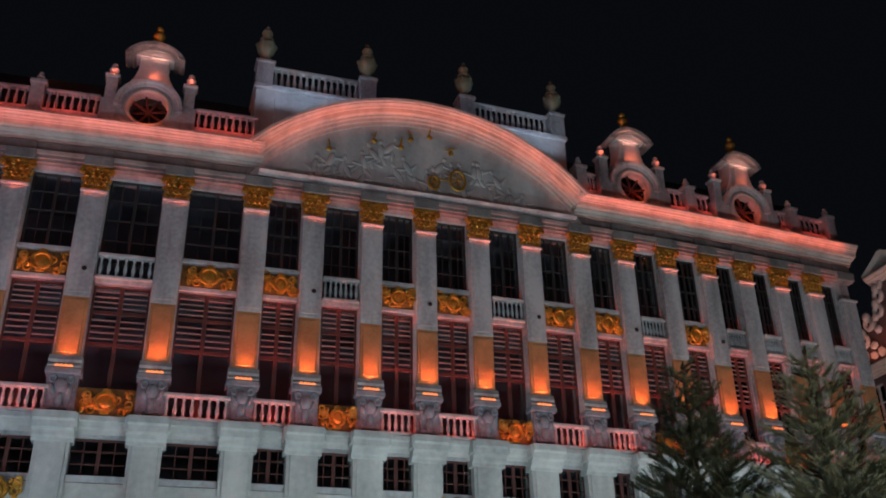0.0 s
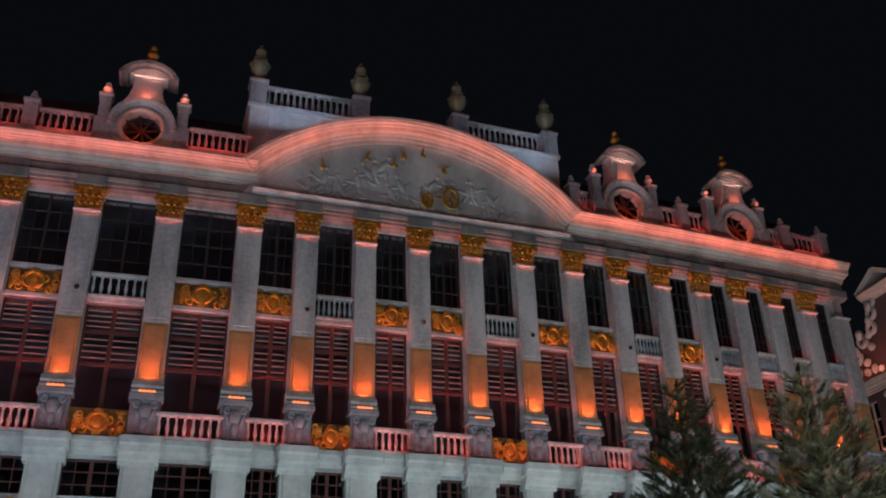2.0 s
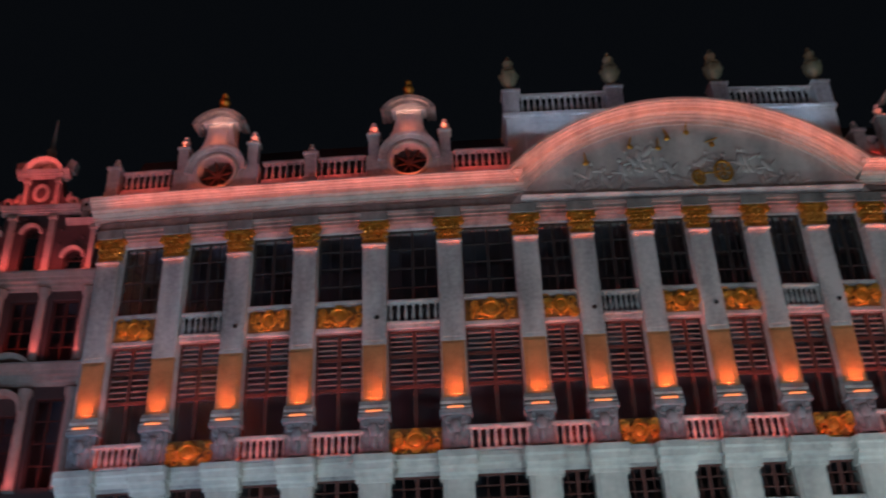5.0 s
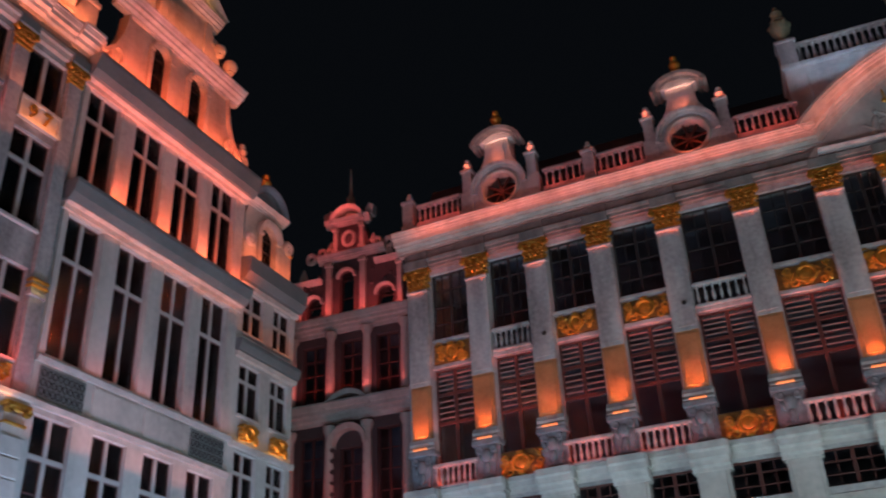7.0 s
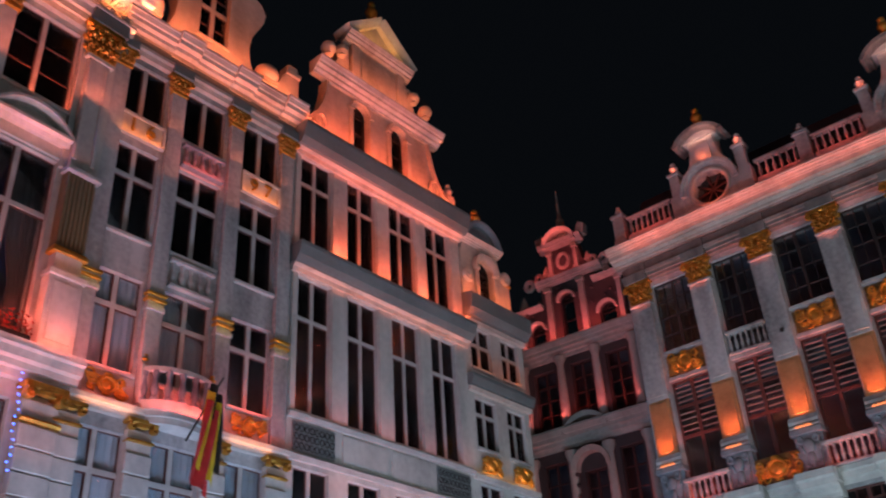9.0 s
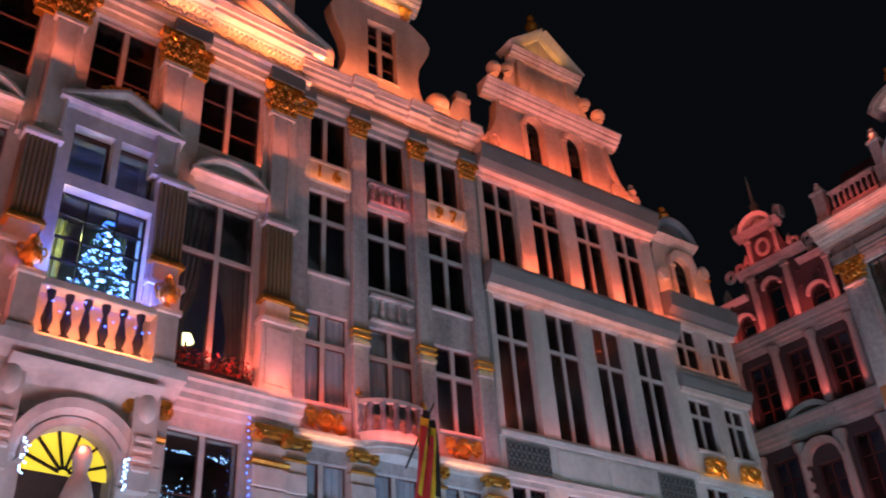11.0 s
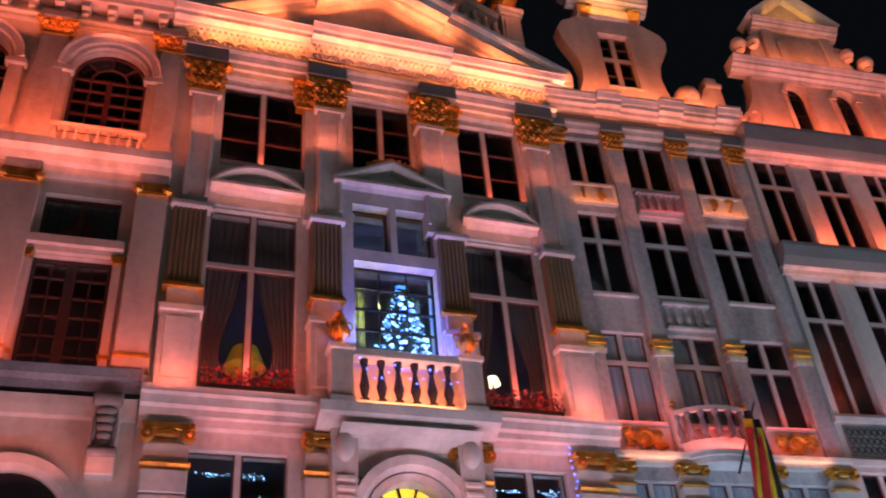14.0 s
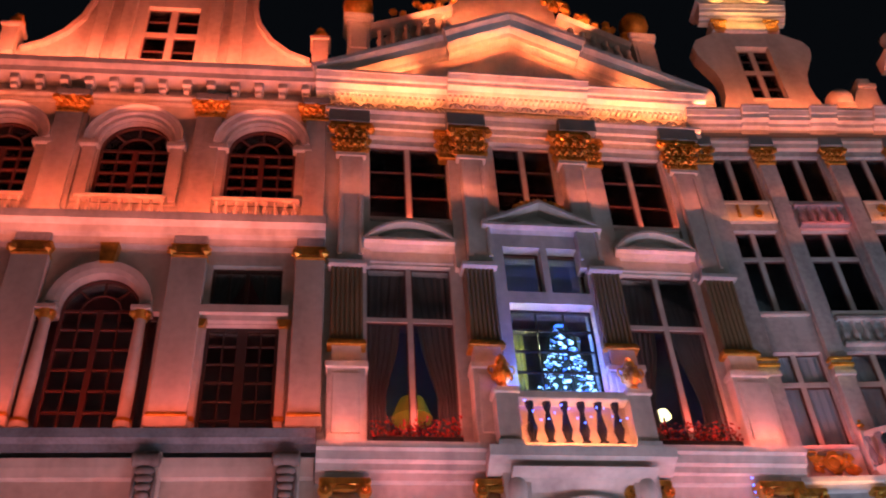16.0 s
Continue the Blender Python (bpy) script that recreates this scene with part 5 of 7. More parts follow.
# gable
bm = bmesh.new()
side = [(10.0, 23.7), (10.0, 24.6), (9.5, 24.7), (8.9, 25.0), (8.35, 25.55), (7.95, 26.3), (7.75, 27.2), (7.7, 30.5)]
left = [(10.55 - x, z) for x, z in side]
def gable_half(bm, pts, inner, y0, y1):
    extr(bm, [(inner, pts[0][1]), *pts, (inner, pts[-1][1])], y0, y1)
gable_half(bm, side, 6.05, 0, 0.45)
gable_half(bm, left, 4.45, 0, 0.45)
bx(bm, 4.45, 6.05, 0, 0.45, 27.1, 30.5)
bx(bm, 4.45, 6.05, 0, 0.45, 23.7, 24.4)
for x in (2.95, 3.7, 6.35, 7.05):
    bx(bm, x, x + 0.42, -0.12, 0, 23.7, 30.4, 0.02)
part("gable", bm, CREAM, hall, ML)
bm = bmesh.new()
for pts in (side, left):
    sweep(bm, [(-0.4, -0.1), (0.16, -0.1), (0.16, 0.06), (-0.4, 0.06)], [(x, 0, z, 0, -1, 0, *(Vector((1 if pts is side else -1, 0, 0.8)).normalized())) for x, z in pts[2:]])
part("gable_coping", bm, CREAM, hall, ML)
mullioned(hall, ML, 4.45, 6.05, 24.45, 27.1, 25.85, rows=(2, 2), mat=CREAM, bar=0.2)
for x in (9.85, 0.7):
    bm = bmesh.new()
    bx(bm, x - 0.24, x + 0.24, -0.26, 0.22, 24.4, 25.5)
    bx(bm, x - 0.32, x + 0.32, -0.34, 0.3, 25.5, 25.66, 0.03)
    post = part("gable_post", bm, CREAM, hall, ML)
    put("finial", shared(("gable ball",), finial_shape(0.24, 0.7), GOLD, True), post, ML @ Matrix.Translation((x, 0, 25.66)), "gilded ball")
# lower floor
window(hall, ML, 7.42, 9.16, 15.4, 16.75, 4, 1, DARKFRAME, 0.22, curtain=CURTAIN)
window(hall, ML, 7.42, 9.16, 11.95, 14.95, 4, 6, DARKFRAME, 0.2, 0.09, 0.24, rail=0.04)
for x in (7.3, 9.27):
    bm = bmesh.new()
    bx(bm, x - 0.1, x + 0.1, -0.14, 0, 12.1, 14.76, 0.015)
    half = part("half_pilaster", bm, CREAM, hall, ML)
    bm = bmesh.new()
    extr(bm, [(x - 0.1, 14.76), (x + 0.1, 14.76), (x + 0.17, 14.97), (x - 0.17, 14.97)], -0.22, 0)
    part("capital", bm, GOLD, half, ML, "small gilded capital")
    bm = bmesh.new()
    bx(bm, x - 0.13, x + 0.13, -0.18, 0, 12.26, 12.38, 0.02)
    part("gilded_band", bm, GOLD, half, ML)
window(hall, ML, 0.3, 2.0, 11.95, 16.75, 2, 6, DARKFRAME, 0.2, 0.08, 0.14)
bm = bmesh.new()
mould(bm, [(0, 14.97), (0.14, 14.97), (0.18, 15.1), (0.26, 15.14), (0.26, 15.36), (0, 15.38)], 7.2, 9.36)
part("transom", bm, CREAM, hall, ML)
arched_window(hall, ML, 3.97, 5.8, 12.1, 15.45, 4, 6)
for x0, x1 in ((3.1, 3.5), (5.98, 6.3)):
    window(hall, ML, x0, x1, 12.1, 15.3, 1, 1, FRAME, 0.25)
for x in (3.72, 5.9):
    bm = bmesh.new()
    lathe(bm, [(0.2, 12.1), (0.2, 12.25), (0.15, 12.35), (0.16, 13.2), (0.13, 15.0)], 14, (x, -0.02, 0))
    bx(bm, x - 0.24, x + 0.24, -0.26, 0.2, 15.2, 15.34, 0.02)
    col = part("column", bm, CREAM, hall, ML, smooth=True)
    bm = bmesh.new()
    lathe(bm, [(0.15, 15.0), (0.24, 15.2)], 10, (x, -0.02, 0))
    lathe(bm, [(0.21, 12.24), (0.19, 12.34)], 14, (x, -0.02, 0))
    for sx in (-1, 1):
        blob(bm, (x + sx * 0.18, -0.14, 15.12), (0.09, 0.12, 0.09))
    part("capital", bm, GOLD, col, ML, "gilded column capital", True)
bm = bmesh.new()
arc_mould(bm, [(0, 0), (0.1, 0), (0.16, 0.12), (0.2, 0.3), (0, 0.32)], 4.885, 15.45, 0.92, 0, 180, 18)
part("arch_surround", bm, CREAM, hall, ML)
bm = bmesh.new()
extr(bm, [(4.72, 16.6), (5.06, 16.6), (5.12, 17.2), (4.66, 17.2)], -0.28, 0)
part("keystone", bm, GOLD, hall, ML, "gilded keystone", True)
bm = bmesh.new()
mould(bm, [(0, 11.45), (0.25, 11.45), (0.3, 11.62), (0.45, 11.7), (0.5, 11.9), (0, 11.95)], -1, 10.12)
part("sill_course", bm, DARKSTONE, hall, ML)
bm = bmesh.new()
mould(bm, [(0, 10.9), (0.2, 10.9), (0.26, 11.1), (0.3, 11.3), (0, 11.35)], -1, 10.1)
for x in (3.2, 6.62, 9.52):
    bx(bm, x - 0.28, x + 0.28, -0.34, 0, 9.6, 11.45, 0.03)
part("lower_course", bm, CREAM, hall, ML)
for x in (3.2, 6.62, 9.52):
    bm = bmesh.new()
    # an upright scroll: rolls at head and foot with a ribbed leaf between
    for z, r in ((11.2, 0.17), (10.05, 0.11)):
        lathe(bm, [(r * 0.5, -0.3), (r, -0.26), (r, 0.26), (r * 0.5, 0.3)], 12)
        for v in bm.verts[-48:]:
            v.co = Vector((x + v.co.z, -0.42 + v.co.x * 0.9, z + v.co.y))
    for k in range(5):
        w = 0.22 - 0.018 * k
        blob(bm, (x, -0.4 + 0.012 * k, 10.95 - 0.18 * k), (w, 0.1, 0.12), 2)
    for sx in (-1, 1):
        blob(bm, (x + sx * 0.2, -0.36, 10.55), (0.06, 0.08, 0.42), 1)
    part("carved_console", bm, DARKGREY, hall, ML, smooth=True)
bm = bmesh.new()
arc_mould(bm, [(0, 0), (0.12, 0), (0.18, 0.14), (0.2, 0.34), (0, 0.36)], 7.9, 8.6, 1.1, 0, 180, 20)
part("door_arch", bm, CREAM, hall, ML)
bm = bmesh.new()
extr(bm, [(7.9 + 1.08 * math.cos(radians(a)), 8.6 + 1.08 * math.sin(radians(a))) for a in range(0, 181, 10)], -0.02, 0.1)
part("door_tympanum", bm, IRON, hall, ML)
# lights of the front
strip(ML @ at(4.6, 1.0, 17.98), 10.5, 0.08, 310, (1, 0.15, 0.07), 6)
strip(ML @ at(5.3, 0.8, 23.72), 9.5, 0.1, 760, (1, 0.16, 0.075), 12)
strip(ML @ at(4.8, 0.85, 11.95), 10.2, 0.08, 160, (1, 0.13, 0.08), 4)
strip(ML @ at(4.8, 0.7, 9.5), 10.2, 0.1, 60, (1, 0.2, 0.15), 5)

# ---- narrow guild house with the gilded date and the flag ----
dated = thing("guild_house", MB, "grey guild house with gilded date panels and round balcony", "house", "guild houses")
COLS = ((10.15, 11.56), (12.25, 13.7), (14.45, 15.83))
holes = []
for x0, x1 in COLS:
    holes += [(x0, x1, 19.65, 21.55), (x0, x1, 15.75, 18.6), (x0, x1, 11.85, 14.52), (x0, x1, 7.4, 10.3)]
bm = bmesh.new()
wall_with_openings(bm, 9.85, 16.55, 0, 22.3, holes)
part("wall", bm, STONE, dated, MB)
rooms(dated, MB, 9.85, 16.55, 23, (11.2, 15.0, 19.2, 22.3), 4)
for k, (x0, x1) in enumerate(COLS):
    mullioned(dated, MB, x0, x1, 19.65, 21.55, None, backing=True)
    mullioned(dated, MB, x0, x1, 15.75, 18.6, 17.65, backing=True)
    mullioned(dated, MB, x0, x1, 11.85, 14.52, 13.62, backing=True)
    mullioned(dated, MB, x0, x1, 7.4, 10.3, 9.3, backing=True)
    if k == 1:
        balustrade(dated, MB, x0, x1, 18.68, 19.5, 5, DARKSTONE, -0.08, 0.11)
        balustrade(dated, MB, x0, x1, 14.66, 15.55, 5, STONE, -0.02, 0.11)
        continue
    bm = bmesh.new()
    bx(bm, x0 - 0.04, x1 + 0.04, -0.08, 0, 18.9, 19.55, 0.02)
    plate = part("date_panel", bm, CREAM, dated, MB)
    bm = bmesh.new()
    wall_with_openings(bm, x0 - 0.06, x1 + 0.06, 18.84, 19.62, [(x0 + 0.03, x1 - 0.03, 18.93, 19.53)], -0.14, -0.02)
    part("panel_frame", bm, CREAM, plate, MB)
    for ch, x in zip(("16", "97")[k // 2], (x0 + 0.42, x1 - 0.42)):
        cu = bpy.data.curves.new("numeral", "FONT")
        cu.body, cu.size, cu.extrude, cu.align_x, cu.align_y = ch, 0.62, 0.04, "CENTER", "CENTER"
        cu.materials.append(GOLD)
        put("numeral", cu, plate, MB @ Matrix.Translation((x, -0.12, 19.22)) @ Matrix.Rotation(math.pi / 2, 4, "X"), "gilded numeral")
    bm = bmesh.new()
    bx(bm, x0 - 0.08, x1 + 0.08, -0.06, 0, 10.98, 11.72, 0.02)
    panel = part("relief_panel", bm, CREAM, dated, MB)
    put("cartouche", GILT[k], panel, MB @ Matrix.Translation(((x0 + x1) / 2, -0.06, 11.35)) @ Matrix.Diagonal((0.9, 1, 0.7, 1)), "gilded relief")
    strip(MB @ at((x0 + x1) / 2, 0.36, 10.72), 1.4, 0.06, 5, (1, 0.36, 0.13), 6)
    strip(MB @ at((x0 + x1) / 2, 0.16, 11.8), 1.3, 0.05, 8, RED, 3)
    strip(MB @ at((x0 + x1) / 2, 0.3, 18.82), 1.4, 0.05, 7, (1, 0.27, 0.09), 10)
for x in (9.98, 11.9, 14.08, 16.12):
    bm = bmesh.new()
    bx(bm, x - 0.24, x + 0.24, -0.16, 0, 11.0, 21.05, 0.015)
    pil = part("pilaster", bm, STONE, dated, MB)
    bm = bmesh.new()
    bx(bm, x - 0.28, x + 0.28, -0.22, 0, 13.72, 13.86, 0.015)
    part("collar", bm, STONE, pil, MB)
    put("capital", shared(("dated capital",), capital_shape(0.72, 0.7, 0.18), GOLD), pil, MB @ Matrix.Translation((x, 0, 21.05)), "small gilded capital")
    bm = bmesh.new()
    bx(bm, x - 0.3, x + 0.3, -0.24, 0, 13.98, 14.06, 0.01)
    bx(bm, x - 0.3, x + 0.3, -0.24, 0, 14.16, 14.24, 0.01)
    part("gilded_band", bm, GOLD, pil, MB)
    bm = bmesh.new()
    bx(bm, x - 0.42, x + 0.42, -0.3, 0, 10.56, 10.68, 0.02)
    for sx in (-1, 1):
        ring(bm, (x + sx * 0.3, -0.26, 10.46), 0.07, 0.07, 0.045, 10, 5, 0.1)
    blob(bm, (x, -0.26, 10.5), (0.22, 0.08, 0.09))
    bx(bm, x - 0.36, x + 0.36, -0.26, 0, 10.1, 10.16, 0.01)
    part("ionic_capital", bm, GOLD, dated, MB, "gilded scroll capital", True)
    bm = bmesh.new()
    bx(bm, x - 0.34, x + 0.34, -0.15, 0, 0, 10.4)
    ashlar(part("ground_floor_pier", bm, PALE, dated, MB), MB, x, 0.36, 0.21)
    bm = bmesh.new()
    bx(bm, x - 0.36, x + 0.36, -0.3, 0, 21.75, 22.1, 0.02)
    part("entablature_block", bm, ZINC, dated, MB)
    bulb(MB @ at(x, 0.4, 13.9), 1.6, (1, 0.6, 0.12), 0.04)
bm = bmesh.new()
mould(bm, [(0, 10.66), (0.16, 10.66), (0.2, 10.78), (0.3, 10.82), (0.32, 10.94), (0, 10.98)], 9.85, 16.5)
part("string_course", bm, CREAM, dated, MB)
bm = bmesh.new()
mould(bm, [(0, 21.75), (0.16, 21.75), (0.2, 21.9), (0.26, 21.96), (0.26, 22.08), (0, 22.1)], 9.85, 16.55)
part("string_course", bm, CREAM, dated, MB)
bm = bmesh.new()
bx(bm, 9.85, 16.55, -0.12, 0.4, 22.1, 22.45)
part("frieze", bm, ZINC, dated, MB)
bm = bmesh.new()
mould(bm, cornice_profile(0.55, 22.42, 23.12), 9.75, 16.7)
part("cornice", bm, CREAM, dated, MB)
for x in (11.9, 14.08, 16.12):
    bm = bmesh.new()
    mould(bm, cornice_profile(0.7, 22.4, 23.14), x - 0.42, x + 0.42)
    part("cornice_break", bm, CREAM, dated, MB)
# gable with scrolls
bm = bmesh.new()
outer = [(15.05, 23.1), (14.62, 23.6), (14.42, 24.2), (14.36, 24.75), (14.46, 25.3), (14.7, 25.8), (14.9, 26.25), (14.96, 26.65), (14.78, 27.0), (14.4, 27.22), (14.1, 27.4)]
for sx in (-1, 1):
    pts = outer if sx > 0 else [(25.86 - x, z) for x, z in outer]
    inner = 13.5 if sx > 0 else 12.36
    extr(bm, [(inner, pts[0][1]), *pts, (inner, pts[-1][1])], -0.06, 0.4)
bx(bm, 12.36, 13.5, -0.05, 0.4, 26.7, 27.4)
bx(bm, 12.36, 13.5, -0.05, 0.4, 23.1, 24.02)
part("gable", bm, CREAM, dated, MB)
bm = bmesh.new()
bx(bm, 11.75, 14.1, -0.2, 0.4, 27.4, 27.9, 0.03)
part("gable_attic", bm, CREAM, dated, MB)
bm = bmesh.new()
mould(bm, cornice_profile(0.5, 27.9, 28.5), 11.4, 14.45)
part("gable_cornice", bm, CREAM, dated, MB)
bm = bmesh.new()
for a, b in (((11.4, 28.5), (12.93, 29.5)), ((12.93, 29.5), (14.45, 28.5))):
    slope_mould(bm, [(-0.4, -0.1), (0.35, -0.1), (0.5, 0.05), (0.5, 0.15), (-0.4, 0.15)], *a, *b)
extr(bm, [(11.6, 28.5), (14.25, 28.5), (12.93, 29.4)], -0.1, 0.4)
part("gable_pediment", bm, CREAM, dated, MB)
for x in (10.3, 15.7):
    bm = bmesh.new()
    bx(bm, x - 0.35, x + 0.35, -0.1, 0.4, 23.1, 24.0, 0.04)
    part("gable_block", bm, CREAM, dated, MB)
bm = bmesh.new()
extr(bm, [(15.55, 23.1), (16.5, 23.1), (16.5, 24.6), (16.0, 24.6), (15.8, 24.4), (15.6, 23.9)], -0.12, 0.4)
bx(bm, 15.9, 16.55, -0.2, 0.45, 24.55, 24.75, 0.03)
bx(bm, 16.0, 16.45, -0.14, 0.4, 24.75, 25.05, 0.05)
part("gable_post", bm, CREAM, dated, MB)
mullioned(dated, MB, 12.36, 13.5, 24.1, 26.65, 25.55, mat=CREAM, bar=0.16, rows=(2, 2))
for x in (10.6, 15.15):
    put("finial", shared(("gable ball low",), lambda b: (blob(b, (0, 0, 0.5), (0.44, 0.44, 0.44), 3), bx(b, -0.3, 0.3, -0.3, 0.3, 0, 0.2)), CREAM, True), dated, MB @ Matrix.Translation((x, 0, 23.5)), "stone ball")
for x in (12.0, 13.85):
    put("capital", shared(("gable capital",), capital_shape(0.5, 0.5, 0.24), GOLD), dated, MB @ Matrix.Translation((x, 0, 27.4)), "small gilded capital")
strip(MB @ at(13.1, 0.6, 23.2), 6.2, 0.1, 150, ORANGE, 10)
strip(MB @ at(12.93, 0.4, 27.45), 2.0, 0.06, 24, AMBER, 5)
strip(MB @ at(12.93, 0.4, 28.55), 1.8, 0.06, 24, AMBER, 5)
strip(MB @ at(13.1, 0.36, 22.14), 6.3, 0.05, 45, ORANGE, -28)
strip(MB @ at(13.1, 0.4, 19.7), 6, 0.05, 16, ORANGE, 1)
strip(MB @ at(13.1, 0.6, 18.0), 6, 0.06, 18, ORANGE, 4)
strip(MB @ at(12.97, 0.4, 18.6), 1.4, 0.05, 9, (1, 0.1, 0.09), 24)
strip(MB @ at(13.1, 0.8, 10.9), 6, 0.08, 70, RED, 4)
# round balcony with its flag
bm = bmesh.new()
def half_round(bm, r, z0, z1, cx=12.82, n=16, k=0.62):
    extr_pts = [(cx + r * math.cos(math.pi * i / n), -k * r * math.sin(math.pi * i / n)) for i in range(n + 1)]
    a = [bm.verts.new((x, y, z0)) for x, y in extr_pts]
    b = [bm.verts.new((x, y, z1)) for x, y in extr_pts]
    bm.faces.new(a)
    bm.faces.new(b[::-1])
    for i in range(len(a)):
        j = (i + 1) % len(a)
        bm.faces.new((a[i], a[j], b[j], b[i]))
half_round(bm, 0.95, 10.62, 10.78)
half_round(bm, 1.08, 10.78, 10.92)
half_round(bm, 1.15, 10.92, 11.1)
slab = part("balcony_slab", bm, PALE, dated, MB)
bm = bmesh.new()
for z0, z1 in ((11.1, 11.18), (11.95, 12.08)):
    for i in range(18):
        a, b = math.pi * i / 18, math.pi * (i + 1) / 18
        lo = []
        extr2 = [(12.82 + r * math.cos(t), -0.62 * r * math.sin(t)) for r, t in ((1.0, a), (1.14, a), (1.14, b), (1.0, b))]
        p = [bm.verts.new((x, y, z0)) for x, y in extr2]
        q = [bm.verts.new((x, y, z1)) for x, y in extr2]
        bm.faces.new(p)
        bm.faces.new(q[::-1])
        for k in range(4):
            bm.faces.new((p[k], p[(k + 1) % 4], q[(k + 1) % 4], q[k]))
for x in (11.8, 13.86):
    bx(bm, x - 0.12, x + 0.12, -0.24, 0, 11.1, 12.15)
rail = part("balcony_rail", bm, PALE, dated, MB)
# darker stone than the rail puts the backlit silhouette into the colour
me = shared(("round balcony baluster",), baluster_shape(0.78, 0.115), DARKSTONE, True)
for i in range(8):
    t = math.pi * (i + 0.9) / 8.8
    put("baluster", me, rail, MB @ Matrix.Translation((12.82 + 1.07 * math.cos(t), -0.62 * 1.07 * math.sin(t), 11.18)))
for x in (11.8, 13.86):
    put("finial", shared(("balcony ball",), finial_shape(0.11, 0.34), GOLD, True), rail, MB @ Matrix.Translation((x, -0.12, 12.15)), "gilded ball")
strip(MB @ at(12.82, 0.3, 11.25), 1.4, 0.06, 9, RED, 14)
flag = thing("flag", MB @ Matrix.Translation((13.1, -0.9, 10.5)), "hanging black, yellow and red flag on a pole", "flag")
bm = bmesh.new()
d = Vector((0.35, -0.9, 1.5))
bmesh.ops.create_cone(bm, segments=8, radius1=0.03, radius2=0.025, depth=d.length, cap_ends=True, matrix=Matrix.Translation(Vector((13.1, -1.0, 11.05)) ) @ d.to_track_quat("Z", "Y").to_matrix().to_4x4())
part("pole", bm, IRON, flag, MB)
for k, mat in enumerate((FLAGBLACK, FLAGGOLD, FLAGRED)):
    bm = bmesh.new()
    rows_ = []
    for j in range(13):
        z = 11.7 - k * 0.28 - 0.175 * j
        r = []
        for i in range(7):
            x = 13.15 + (-0.02 - 0.05 * k) + (i / 6 - 0.5) * (0.3 + 0.025 * j) - 0.012 * j * k
            r.append((x, -1.38 + 0.1 * math.sin(i * 1.7 + j * 0.25 + k) - 0.05 * k, z - 0.06 * i))
        rows_.append(r)
    for off in (0.0, 0.012):
        g = [[bm.verts.new((x, y + off, z)) for x, y, z in r] for r in rows_]
        for a, b in zip(g, g[1:]):
            for i in range(6):
                bm.faces.new((a[i], a[i + 1], b[i + 1], b[i]))
    part("stripe", bm, mat, flag, MB, smooth=True)

# ---- wide plain house with the double ledges and the scrolled gable ----
ledged = thing("guild_house", MB, "plain stone house with deep grey ledges and scrolled gable", "house", "guild houses")
XS = ((16.84, 18.18), (18.94, 20.28), (20.99, 22.3), (22.94, 24.24))
holes = [(x0, x1, z0, z1) for x0, x1 in XS for z0, z1 in ((18.1, 21.55), (12.35, 16.85), (7.8, 10.7))]
bm = bmesh.new()
wall_with_openings(bm, 16.56, 24.85, 0, 22.0, holes)
part("wall", bm, PALE, ledged, MB)
rooms(ledged, MB, 16.56, 24.85, 23, (11.5, 17.4, 22.2), 4)
for x0, x1 in XS:
    mullioned(ledged, MB, x0, x1, 18.1, 21.55, 20.5, bar=0.12, backing=True)
    mullioned(ledged, MB, x0, x1, 12.35, 16.85, 15.45, bar=0.12, backing=True)
    mullioned(ledged, MB, x0, x1, 7.8, 10.7, 9.6, rows=(2, 1), backing=True)
for k, (a, b) in enumerate(((16.56, 16.82), (18.2, 18.92), (20.3, 20.97), (22.32, 22.92), (24.26, 24.85))):
    bm = bmesh.new()
    bx(bm, a + 0.02, b - 0.02, -0.06, 0, 12.3, 16.9, 0.01)
    bx(bm, a + 0.02, b - 0.02, -0.06, 0, 17.9, 21.6, 0.01)
    part("pier", bm, PALE, ledged, MB)
    c = (a + b) / 2
    if k:
        strip(MB @ at(c, 0.52, 17.8), b - a, 0.06, 52 if k < 4 else 24, (1, 0.14, 0.06), 5)
for z0, z1, o in ((17.1, 17.75, 0.6), (21.7, 22.5, 0.7)):
    bm = bmesh.new()
    mould(bm, [(0, z0 - 0.22), (0.12, z0 - 0.22), (0.16, z0 - 0.08), (0.3, z0 - 0.02), (0, z0)], 16.5, 24.9)
    part("ledge_moulding", bm, CREAM, ledged, MB)
    bm = bmesh.new()
    mould(bm, [(0, z0), (o * 0.55, z0), (o * 0.8, z0 + 0.2), (o, z1 - 0.12), (o, z1), (0, z1)], 16.45, 24.95)
    part("ledge", bm, ZINC, ledged, MB, "deep grey ledge")
bm = bmesh.new()
mould(bm, [(0, 12.1), (0.1, 12.1), (0.14, 12.24), (0, 12.3)], 16.56, 24.85)
mould(bm, [(0, 10.85), (0.1, 10.85), (0.14, 11.0), (0, 11.05)], 16.56, 24.85)
part("sill_course", bm, MULLION, ledged, MB)
